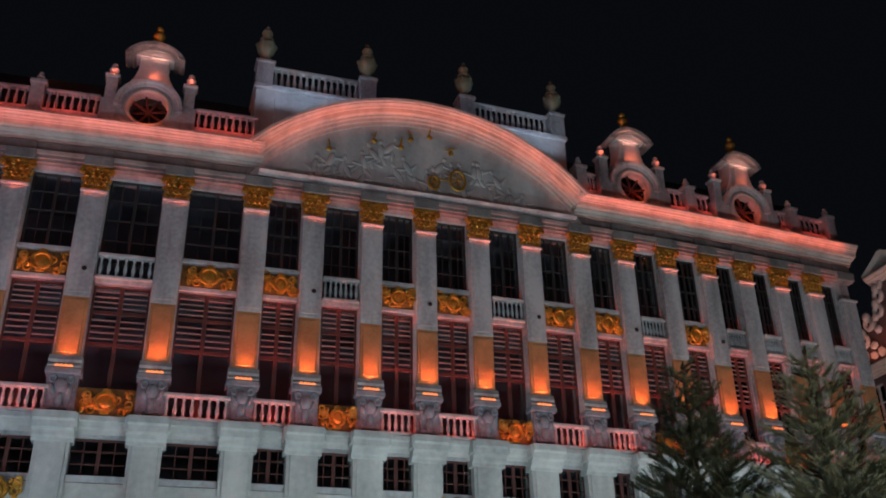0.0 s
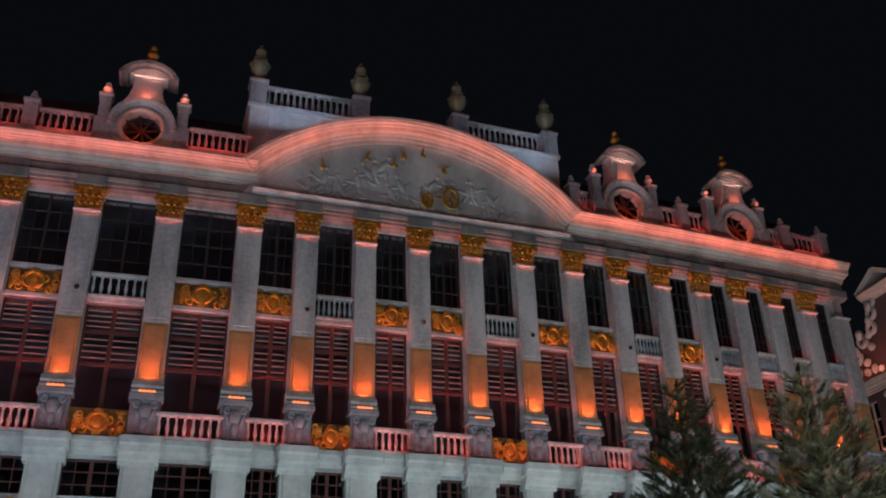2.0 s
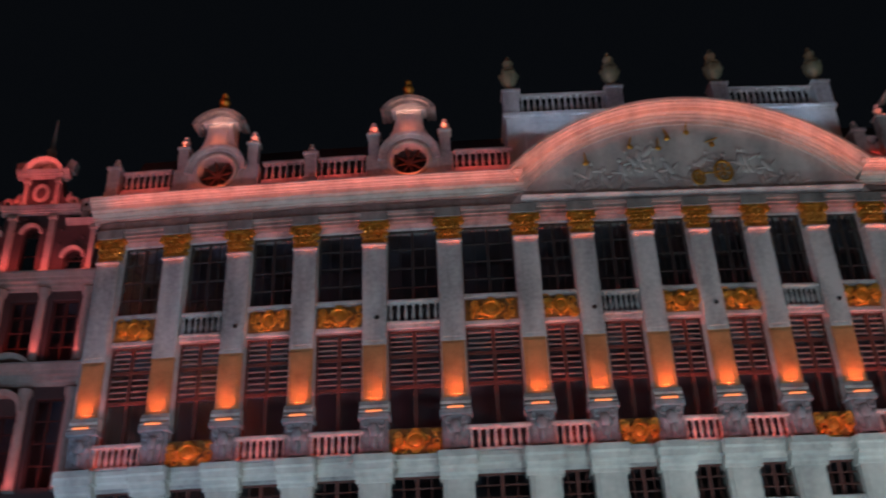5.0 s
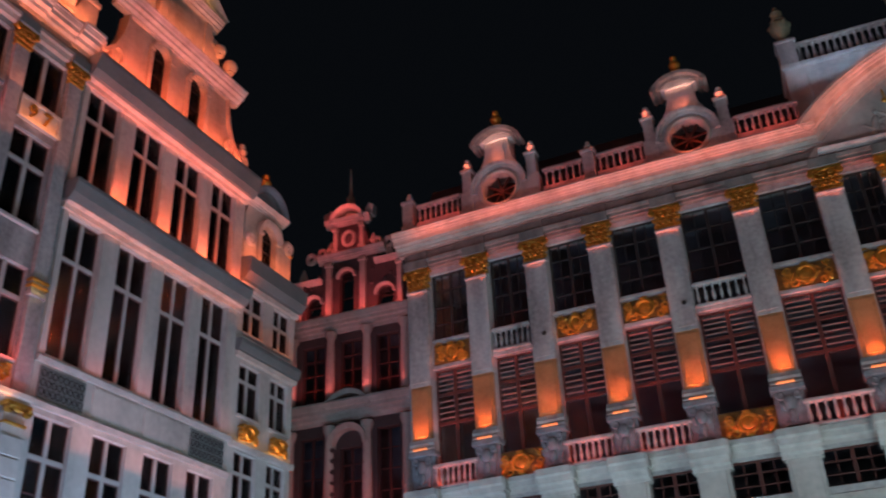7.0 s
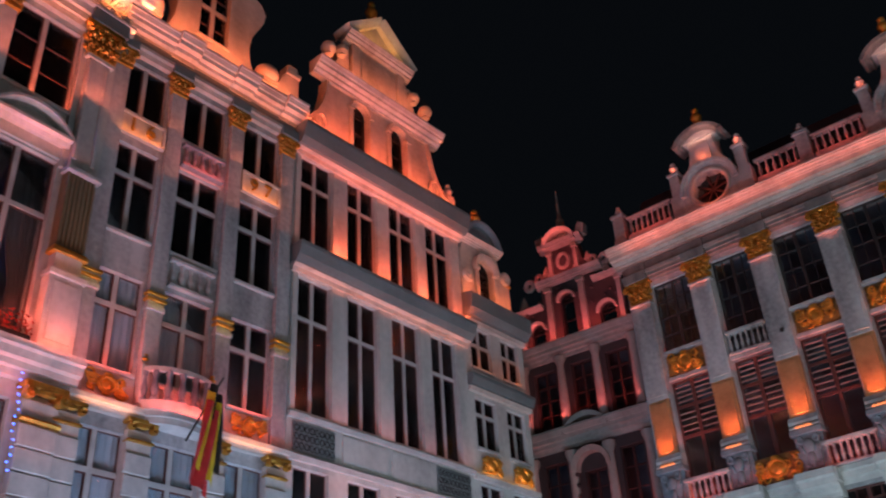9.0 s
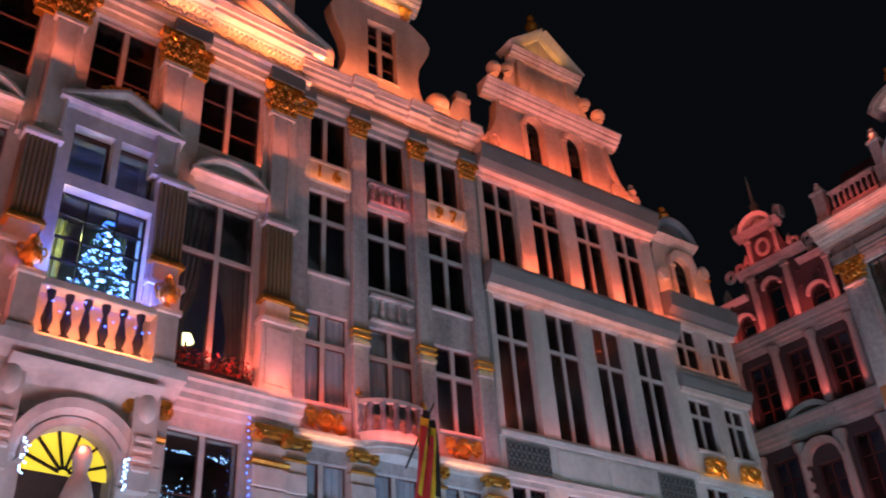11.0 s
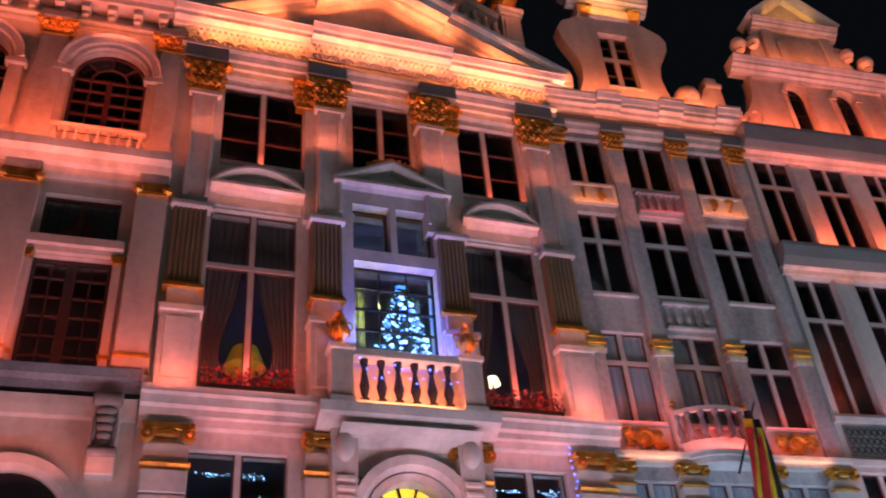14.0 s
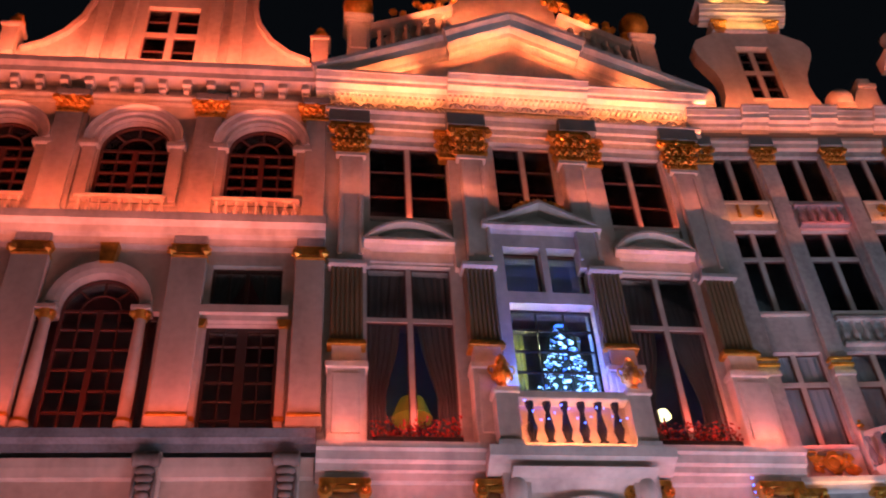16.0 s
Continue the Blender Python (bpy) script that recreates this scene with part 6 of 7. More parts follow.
for a, b, mat in ((16.75, 18.4, ZINC), (18.7, 20.6, PALE), (20.8, 22.7, PALE), (22.9, 24.6, ZINC)):
    bm = bmesh.new()
    bx(bm, a, b, -0.05, 0, 11.12, 12.02, 0.02)
    pan = part("parapet_panel", bm, mat, ledged, MB)
    if mat is ZINC:
        bm = bmesh.new()
        for k in range(8):
            for j in range(3):
                ring(bm, (a + 0.14 + (b - a - 0.28) * k / 7, -0.06, 11.3 + 0.26 * j), 0.08, 0.1, 0.018, 8, 4)
        part("lattice", bm, IRON, pan, MB)
strip(MB @ at(20.7, 0.26, 16.7), 8, 0.04, 13, ORANGE, 6)
strip(MB @ at(20.7, 0.35, 12.32), 8, 0.05, 14, RED, 4)
# hidden strip added before the upper windows to brighten the ledge moulding
strip(MB @ at(20.7, 0.26, 21.3), 8, 0.05, 24, (1, 0.14, 0.07), 8)
strip(MB @ at(20.7, 0.5, 10.0), 8, 0.08, 30, (1, 0.28, 0.22), 6)
# gable: concave flanks under a broad cornice, then a narrow attic with volutes and a pediment
GX = 20.6
flank = [(24.8, 22.4), (24.8, 22.95), (24.5, 23.1), (24.1, 23.35), (23.75, 23.75), (23.5, 24.3), (23.36, 24.9), (23.32, 25.5)]


def mirrored(pts, sx):
    return pts if sx > 0 else [(max(2 * GX - x, 16.56), z) for x, z in pts]


bm = bmesh.new()
for sx in (-1, 1):
    pts = mirrored(flank, sx)
    inner = 22.05 if sx > 0 else 19.2
    extr(bm, [(inner, pts[0][1]), *pts, (inner, pts[-1][1])], 0.0, 0.4)
bx(bm, 20.02, 21.18, 0, 0.4, 22.4, 25.5)
for x0, x1 in ((19.2, 20.02), (21.18, 22.05)):
    arch_spandrel(bm, x0, x1, 24.95, 25.5, 0, 0.4, 10)
part("gable", bm, CREAM, ledged, MB)
for sx in (-1, 1):
    bm = bmesh.new()
    sweep(bm, [(-0.2, -0.08), (0.14, -0.08), (0.14, 0.06), (-0.2, 0.06)], [(x, 0, z, 0, -1, 0, *Vector((sx, 0, 0.7)).normalized()) for x, z in mirrored(flank, sx)[1:]])
    part("gable_coping", bm, CREAM, ledged, MB)
bm = bmesh.new()
mould(bm, cornice_profile(0.6, 25.46, 26.02), 17.15, 23.85)
part("gable_cornice", bm, CREAM, ledged, MB)
AX = 20.5
bm = bmesh.new()
bx(bm, AX - 1.4, AX + 1.4, -0.1, 0.4, 26.0, 28.1)
for x in (AX - 1.24, AX + 1.24):
    bx(bm, x - 0.2, x + 0.2, -0.2, -0.08, 26.0, 28.1, 0.02)
extr(bm, [(AX - 0.9, 26.3), (AX + 0.9, 26.3), (AX + 0.9, 27.6), (AX + 0.5, 27.8), (AX - 0.5, 27.8), (AX - 0.9, 27.6)], -0.15, -0.08)
part("gable_attic", bm, CREAM, ledged, MB)
volute = [(1.5, 26.02), (2.9, 26.02), (3.02, 26.3), (2.9, 26.62), (2.62, 26.72), (2.36, 26.6), (2.16, 26.74), (2.02, 27.1), (1.94, 27.5), (1.7, 27.86), (1.5, 27.95)]
for sx in (-1, 1):
    bm = bmesh.new()
    extr(bm, [(AX + sx * x, z) for x, z in volute], -0.04, 0.35)
    ring(bm, (AX + sx * 2.66, -0.06, 26.36), 0.2, 0.2, 0.08, 14, 6)
    ring(bm, (AX + sx * 1.78, -0.06, 27.56), 0.14, 0.14, 0.06, 12, 6)
    part("scroll", bm, CREAM, ledged, MB, smooth=True)
    for x, z, r in ((2.66, 26.66, 0.3), (1.98, 27.05, 0.26)):
        bm = bmesh.new()
        lathe(bm, [(r * 0.6, 0), (r * 0.4, 0.1), (r * 0.9, r * 0.7), (r, r * 1.1), (r * 0.8, r * 1.7), (r * 0.3, r * 2.0), (0.02, r * 2.1)], 14, (AX + sx * x, -0.16, z))
        part("stone_ball", bm, CREAM, ledged, MB, smooth=True)
    bm = bmesh.new()
    ring(bm, (GX + sx * 3.0, -0.06, 23.4), 0.24, 0.36, 0.09, 16, 6)
    blob(bm, (GX + sx * 3.0, 0.02, 23.4), (0.26, 0.1, 0.38), 2)
    part("oval_boss", bm, CREAM, ledged, MB, smooth=True)
bm = bmesh.new()
bx(bm, 24.4, 24.84, -0.06, 0.36, 22.9, 23.5, 0.03)
post = part("gable_post", bm, CREAM, ledged, MB)
put("finial", shared(("ledged post finial",), finial_shape(0.2, 0.75), CREAM, True), post, MB @ Matrix.Translation((24.62, 0.12, 23.5)))
bm = bmesh.new()
mould(bm, cornice_profile(0.5, 28.05, 28.5), AX - 1.8, AX + 1.8)
part("gable_cornice", bm, CREAM, ledged, MB)
bm = bmesh.new()
for a, b in (((AX - 1.85, 28.52), (AX, 30.1)), ((AX, 30.1), (AX + 1.85, 28.52))):
    slope_mould(bm, [(-0.4, -0.16), (0.3, -0.16), (0.45, 0.02), (0.52, 0.14), (-0.4, 0.14)], *a, *b)
extr(bm, [(AX - 1.55, 28.48), (AX + 1.55, 28.48), (AX, 29.92)], -0.08, 0.4)
part("gable_pediment", bm, CREAM, ledged, MB)
for x0, x1 in ((19.2, 20.02), (21.18, 22.05)):
    arched_window(ledged, MB, x0, x1, 22.5, 24.95, 1, 3, IRON, 0.25)
    bm = bmesh.new()
    arc_mould(bm, [(0, 0), (0.1, 0), (0.14, 0.12), (0, 0.14)], (x0 + x1) / 2, 24.95, (x1 - x0) / 2 + 0.02, 0, 180, 12)
    for x in (x0 - 0.1, x1 + 0.1):
        bx(bm, x - 0.08, x + 0.08, -0.1, 0, 22.5, 24.95)
        bx(bm, x - 0.12, x + 0.12, -0.14, 0, 24.86, 24.98)
    part("arch_surround", bm, CREAM, ledged, MB)
put("finial", shared(("tall finial",), finial_shape(0.26, 1.3), GOLD, True), ledged, MB @ Matrix.Translation((20.42, 0.1, 30.25)), "gilded finial")
strip(MB @ at(20.7, 0.55, 22.55), 7.6, 0.1, 240, (1, 0.145, 0.06), 12)
strip(MB @ at(20.42, 0.45, 26.1), 5.4, 0.08, 85, ORANGE, 12)
strip(MB @ at(20.42, 0.3, 28.6), 1.3, 0.06, 20, AMBER, 5)

# ---- low corner house at the end of the row ----
low = thing("guild_house", MB, "small stone corner house with gilded panels and ball gable", "house", "guild houses")
XS = ((25.2, 26.4), (27.05, 28.12))
holes = [(x0, x1, z0, z1) for x0, x1 in XS for z0, z1 in ((16.3, 18.0), (13.2, 15.1), (9.6, 11.9))]
bm = bmesh.new()
wall_with_openings(bm, 24.86, 28.45, 0, 18.4, holes)
bx(bm, 28.3, 28.45, 0.45, 8, 0, 18.4)
part("wall", bm, PALE, low, MB)
rooms(low, MB, 24.86, 28.3, 18, (12.2, 15.7, 18.3), 4)
for x0, x1 in XS:
    mullioned(low, MB, x0, x1, 16.3, 18.0, 17.3, bar=0.12, backing=True)
    mullioned(low, MB, x0, x1, 13.2, 15.1, 14.5, bar=0.12, backing=True)
    mullioned(low, MB, x0, x1, 9.6, 11.9, 11.2, bar=0.12, backing=True)
    put("cartouche", GILT[1], low, MB @ Matrix.Translation(((x0 + x1) / 2, -0.05, 12.6)) @ Matrix.Diagonal((0.95, 1, 0.75, 1)), "gilded carved panel")
    strip(MB @ at((x0 + x1) / 2, 0.3, 12.15), 1.2, 0.05, 5, AMBER, 10)
    strip(MB @ at((x0 + x1) / 2, 0.2, 16.25), 1.2, 0.05, 4, ORANGE, 5)
bm = bmesh.new()
mould(bm, [(0, 18.25), (0.3, 18.25), (0.5, 18.5), (0.55, 19.1), (0, 19.2)], 24.8, 28.5)
part("ledge", bm, ZINC, low, MB, "deep grey ledge")
bm = bmesh.new()
mould(bm, [(0, 15.45), (0.25, 15.45), (0.35, 15.7), (0.35, 15.85), (0, 15.9)], 24.8, 28.5)
part("ledge", bm, ZINC, low, MB, "deep grey ledge")
for z in (18.05, 15.25, 11.98):
    bm = bmesh.new()
    mould(bm, [(0, z), (0.15, z), (0.2, z + 0.15), (0, z + 0.2)], 24.84, 28.48)
    part("string_course", bm, CREAM, low, MB)
bm = bmesh.new()
bx(bm, 24.95, 25.95, 0, 0.4, 19.2, 21.3)
bx(bm, 26.85, 28.0, 0, 0.4, 19.2, 20.6)
arch_spandrel(bm, 25.95, 26.85, 20.75, 21.75, 0, 0.4, 10)
extr(bm, [(26.85, 20.6), (27.9, 20.6), (27.62, 20.9), (27.4, 21.35), (27.3, 21.75), (26.85, 21.75)], 0, 0.4)
extr(bm, [(25.95, 21.3), (25.95, 21.75), (25.1, 21.75), (25.02, 21.3)], 0, 0.4)
part("gable", bm, CREAM, low, MB)
bm = bmesh.new()
arc_mould(bm, [(0, 0), (0.12, 0), (0.18, 0.12), (0.22, 0.26), (0, 0.28)], 26.4, 20.75, 0.47, 0, 180, 14)
for x in (25.84, 26.96):
    bx(bm, x - 0.1, x + 0.1, -0.12, 0, 19.2, 20.7, 0.01)
    bx(bm, x - 0.15, x + 0.15, -0.18, 0, 20.66, 20.8, 0.02)
part("arch_surround", bm, CREAM, low, MB)
bm = bmesh.new()
mould(bm, cornice_profile(0.35, 21.7, 21.95), 25.05, 27.4)
part("gable_cornice", bm, CREAM, low, MB)
bm = bmesh.new()
lr = (1.02 ** 2 + 0.85 ** 2) / (2 * 0.85)
lh = math.degrees(math.asin(1.02 / lr))
arc_mould(bm, [(-0.35, -0.14), (0.22, -0.14), (0.34, 0), (0.36, 0.1), (-0.35, 0.12)], 26.2, 21.95 + 0.85 - lr, lr, 90 - lh, 90 + lh, 16)
part("curved_coping", bm, DARKSTONE, low, MB)
bm = bmesh.new()
extr(bm, [(26.2 + lr * math.cos(radians(t)), 21.85 + 0.85 - lr + lr * math.sin(radians(t))) for t in np.linspace(90 - lh, 90 + lh, 14)], -0.06, 0.35)
part("gable_tympanum", bm, DARKSTONE, low, MB)
for x, z in ((25.15, 22.05), (27.7, 20.9), (25.3, 20.2)):
    bm = bmesh.new()
    ring(bm, (x, -0.06, z), 0.2, 0.22, 0.1, 14, 6)
    blob(bm, (x, -0.04, z), (0.14, 0.12, 0.16), 2)
    part("scroll", bm, CREAM, low, MB, smooth=True)
arched_window(low, MB, 25.95, 26.85, 19.2, 20.75, 1, 3, IRON, 0.2)
for x, z, r in ((26.2, 22.8, 0.26), (25.0, 21.95, 0.16), (27.85, 20.6, 0.22)):
    put("finial", shared(("low finial", r), finial_shape(r, r * 3.6), GOLD, True), low, MB @ Matrix.Translation((x, 0.1, z)), "gilded ball")
strip(MB @ at(26.65, 0.42, 19.25), 3.3, 0.08, 40, ORANGE, 14)

# ---- dark ornate house in the corner behind ----
# walls dark, mouldings pale: their lit edges are put into the colour
corner = thing("guild_house", MC, "dark ruddy house with ornate stepped gable and spire", "house", "guild houses")
WX = ((4.0, 5.2), (6.05, 7.15), (7.9, 9.05))
holes = [(x0, x1, z0, z1) for x0, x1 in WX for z0, z1 in ((17.65, 20.6), (12.2, 16.0 if x0 != 6.05 else 15.3))]
bm = bmesh.new()
wall_with_openings(bm, 1.5, 11.5, 0, 21.6, holes)
part("wall", bm, RUDDY, corner, MC)
rooms(corner, MC, 1.5, 11.5, 21.5, (12.0, 17.2, 21.4), 3.5)
for x0, x1, z0, z1 in holes:
    window(corner, MC, x0, x1, z0, z1, 2, 4, FRAME, 0.22)
for x in (3.6, 5.62, 7.52, 9.45):
    bm = bmesh.new()
    lathe(bm, [(0.26, 17.55), (0.2, 17.75), (0.21, 18.6), (0.17, 20.6), (0.28, 20.85), (0.3, 21.0)], 12, (x, -0.22, 0))
    lathe(bm, [(0.26, 12.0), (0.22, 12.2), (0.22, 13.6), (0.18, 15.8), (0.3, 16.1), (0.3, 16.3)], 12, (x, -0.22, 0))
    part("column", bm, CREAM, corner, MC, smooth=True)
bm = bmesh.new()
mould(bm, cornice_profile(0.6, 21.0, 21.8), 2.5, 10.5)
part("cornice", bm, CREAM, corner, MC)
bm = bmesh.new()
mould(bm, cornice_profile(0.65, 16.5, 17.4), 2.5, 10.5)
part("cornice", bm, CREAM, corner, MC)
bm = bmesh.new()
arc_mould(bm, [(0, 0), (0.4, 0), (0.5, 0.25), (0, 0.3)], 6.6, 15.3, 0.75, 0, 180, 16)
arc_mould(bm, [(0, 0), (0.5, 0), (0.6, 0.2), (0, 0.25)], 6.6, 16.6, 1.1, 20, 160, 14)
part("hood_mould", bm, CREAM, corner, MC)
bm = bmesh.new()
rnd = random.Random(8)
for k in range(70):
    x, z = 3.7 + 5.6 * rnd.random(), 21.9 + 3.2 * rnd.random()
    if not any(x0 - 0.2 < x < x1 + 0.2 and z < s0 + 0.7 for x0, x1, s0 in ((4.15, 4.95, 22.8), (5.95, 6.72, 24.0), (8.0, 8.85, 22.7))) and z < 25.4 - 0.55 * abs(x - 6.4):
        blob(bm, (x, -0.06, z), (0.12, 0.08, 0.12), 1, k)
for k in range(14):
    blob(bm, (5.8 + (0 if k % 2 else 1.6), -0.28, 12.4 + 0.25 * k), (0.12, 0.12, 0.14), 1, k)
tagged(part("carving", bm, RUDDY, corner, MC, smooth=True), kind="stuff")
bm, trim = bmesh.new(), bmesh.new()
bx(bm, 3.6, 4.15, 0, 0.5, 21.8, 23.9)
bx(bm, 4.95, 5.95, 0, 0.5, 21.8, 25.0)
bx(bm, 6.72, 8.0, 0, 0.5, 21.8, 25.2)
bx(bm, 8.85, 9.4, 0, 0.5, 21.8, 24.4)
for x0, x1, spring, top in ((4.15, 4.95, 22.8, 23.9), (5.95, 6.72, 24.0, 25.0), (8.0, 8.85, 22.7, 24.4)):
    arch_spandrel(bm, x0, x1, spring, top, 0, 0.5, 10)
    arc_mould(trim, [(0, 0), (0.16, 0), (0.2, 0.12), (0, 0.15)], (x0 + x1) / 2, spring, (x1 - x0) / 2, 0, 180, 12)
mould(trim, cornice_profile(0.3, 23.9, 24.15), 3.5, 5.0)
mould(trim, cornice_profile(0.35, 25.0, 25.4), 4.8, 8.5)
mould(trim, cornice_profile(0.3, 24.4, 24.65), 7.9, 9.5)
extr(bm, [(5.2, 25.4), (7.9, 25.4), (7.5, 26.0), (7.3, 27.0), (5.6, 27.0), (5.5, 26.0)], 0, 0.5)
mould(trim, cornice_profile(0.4, 27.0, 27.35), 5.2, 7.7)
arc_mould(trim, [(-0.4, 0), (0.35, 0), (0.45, 0.2), (-0.4, 0.24)], 6.45, 27.1, 0.75, 0, 180, 14)
spire = bmesh.new()
lathe(spire, [(0.3, 27.3), (0.34, 27.6), (0.26, 27.75), (0.26, 28.0), (0.38, 28.12), (0.24, 28.34), (0.2, 28.6), (0.24, 28.72), (0.1, 28.9), (0.07, 29.6), (0.02, 30.6)], 12, (6.45, 0.2, 0))
part("spire", spire, CREAM, corner, MC, smooth=True)
for x0, x1, z0, z1 in ((5.25, 5.55, 21.8, 25.0), (7.1, 7.4, 21.8, 25.0), (3.65, 3.9, 21.8, 23.9), (9.1, 9.35, 21.8, 24.4), (5.62, 5.82, 25.4, 27.0), (7.1, 7.3, 25.4, 27.0)):
    bx(trim, x0, x1, -0.16, 0, z0, z1, 0.02)
    bx(trim, x0 - 0.06, x1 + 0.06, -0.24, 0, z1 - 0.3, z1 - 0.1, 0.02)
    bx(trim, x0 - 0.06, x1 + 0.06, -0.24, 0, z0, z0 + 0.25, 0.02)
for sx in (-1, 1):
    for x, z, r in ((2.15, 25.55, 0.36), (1.55, 25.75, 0.3), (1.05, 27.5, 0.2), (2.6, 24.4, 0.26)):
        ring(trim, (6.45 + sx * x, 0.1, z), r * 0.6, r * 0.7, r * 0.35, 12, 6)
    extr(trim, [(6.45 + sx * x, z) for x, z in ((1.0, 27.35), (1.35, 27.35), (1.42, 27.9), (1.2, 28.0), (0.98, 27.8))], -0.1, 0.3)
for x, z in ((3.85, 24.1), (8.6, 24.6), (9.2, 24.6), (5.35, 25.4), (7.75, 25.4), (5.3, 27.3), (7.5, 27.3)):
    pin = bmesh.new()
    lathe(pin, [(0.16, z), (0.1, z + 0.2), (0.22, z + 0.45), (0.14, z + 0.7), (0.03, z + 0.95)], 8, (x, 0.15, 0))
    part("finial", pin, CREAM, corner, MC, smooth=True)
ring(trim, (6.45, -0.06, 26.2), 0.32, 0.42, 0.1, 14, 6)
part("gable", bm, RUDDY, corner, MC)
part("gable_trim", trim, CREAM, corner, MC)
for x0, x1, z0, spring in ((4.15, 4.95, 21.8, 22.8), (5.95, 6.72, 21.9, 24.0), (8.0, 8.85, 21.8, 22.7)):
    arched_window(corner, MC, x0, x1, z0, spring, 1, 2, IRON, 0.25)
strip(MC @ at(6.5, 0.7, 21.9), 6, 0.1, 80, (1, 0.12, 0.11), 16)
strip(MC @ at(6.5, 0.62, 17.9), 6, 0.1, 44, (1, 0.13, 0.11), 0)
strip(MC @ at(6.5, 0.7, 25.5), 3, 0.1, 30, (1, 0.11, 0.1), 14)
strip(MC @ at(6.45, 0.75, 27.4), 1.6, 0.08, 9, (1, 0.14, 0.12), 20)
strip(MC @ at(6.5, 0.75, 12.0), 6, 0.1, 50, (1, 0.12, 0.1), 0)

# ---- end of the neighbouring house beyond the palace ----
ME = pose(33.6, 36.5, -2.2, 0, 0, -90)
beyond = thing("guild_house", ME, "narrow house with pale carvings beyond the palace", "house", "guild houses")
holes = [(x0, x0 + 1.1, z0, z0 + 2.6) for x0 in (0.7, 2.5, 4.3, 6.1) for z0 in (8.5, 12.5, 16.0)]
bm = bmesh.new()
wall_with_openings(bm, 0, 8, 0, 19.2, holes)
extr(bm, [(0.3, 19.2), (7.7, 19.2), (6.8, 20.2), (6.2, 21.6), (5.2, 22.0), (5.0, 23.2), (3.0, 23.2), (2.8, 22.0), (1.8, 21.6), (1.2, 20.2)], 0, 0.5)
part("wall", bm, RUDDY, beyond, ME)
rooms(beyond, ME, 0, 8, 19, (11.7, 15.5, 19), 3)
for x0, x1, z0, z1 in holes:
    window(beyond, ME, x0, x1, z0, z1, 2, 3, MULLION, 0.2)
bm = bmesh.new()
for z in (11.4, 15.2, 18.9):
    mould(bm, cornice_profile(0.5, z, z + 0.5), 0, 8)
    part("cornice", bm, CREAM, beyond, ME)
    bm = bmesh.new()
mould(bm, cornice_profile(0.5, 23.2, 23.6), 2.6, 5.4)
for a, b in (((2.6, 23.6), (4, 24.4)), ((4, 24.4), (5.4, 23.6))):
    slope_mould(bm, [(-0.4, -0.1), (0.4, -0.1), (0.5, 0.12), (-0.4, 0.12)], *a, *b)
part("gable_pediment", bm, CREAM, beyond, ME)
bm = bmesh.new()
rnd = random.Random(2)
for k in range(50):
    blob(bm, (8 * rnd.random(), -0.3, rnd.choice((11.9, 15.0, 15.8, 18.7, 19.5)) + rnd.uniform(-0.3, 0.3)), (0.2, 0.14, 0.16), 1, k)
for k in range(26):
    x, z = 4 + 3.2 * rnd.uniform(-1, 1), 19.6 + 3.4 * rnd.random()
    if abs(x - 4) < 3.3 - 0.7 * (z - 19.6):
        blob(bm, (x, -0.12, z), (0.22, 0.16, 0.26), 1, k)
for x, z in ((0.6, 19.5), (1.1, 20.1), (1.4, 20.8), (1.9, 21.5), (2.7, 21.9), (2.9, 22.6), (3.0, 23.2)):
    for xx in (x, 8 - x):
        ring(bm, (xx, -0.1, z), 0.22, 0.26, 0.12, 12, 6)
        blob(bm, (xx, -0.15, z + 0.35), (0.2, 0.2, 0.28), 2)
tagged(part("carving", bm, PALE, beyond, ME, smooth=True), "pale carved scrolls and ornaments", kind="stuff")
for z, e in ((15.8, 30), (19.5, 60), (11.9, 16)):
    strip(ME @ at(4, 0.8, z), 7, 0.08, e, (1, 0.3, 0.2), 12)

# ---- decorated tree in the balcony window ----
xmas = thing("christmas_tree", MP @ Matrix.Translation((6.2, 0.75, 12.95)), "small fir tree covered in blue-white fairy lights", "christmas tree")
MX = MP @ Matrix.Translation((6.2, 0.75, 12.95)) @ Matrix.Diagonal((1.42, 0.95, 1.26, 1))
bm = bmesh.new()
bmesh.ops.create_cone(bm, segments=8, radius1=0.06, radius2=0.02, depth=2.2, cap_ends=True, matrix=Matrix.Translation((0, 0, 1.1)))
part("trunk", bm, BARK, xmas, MX)


def needle_spray(bm, rnd, base, d, length, wide, count, size):
    """A twig with needles to both sides, drooping at its end."""
    side = d.cross(Vector((0, 0, 1)))
    if side.length < 0.05:
        side = Vector((1, 0, 0))
    side.normalize()
    prev = None
    for k in range(count):
        f = (k + 1) / count
        p = base + d * (length * f) + Vector((0, 0, -0.12 * length * f * f))
        for sx in (-1, 1):
            tip = p + (side * sx * 0.75 + d * 0.75 + Vector((0, 0, rnd.uniform(-0.3, 0.45)))) * size * rnd.uniform(0.7, 1.15)
            w = Vector((0, 0, wide))
            try:
                bm.faces.new((bm.verts.new(p - w), bm.verts.new(tip), bm.verts.new(p + w)))
            except ValueError:
                pass


rnd = random.Random(21)
bm = bmesh.new()
bulbs = [bmesh.new(), bmesh.new()]
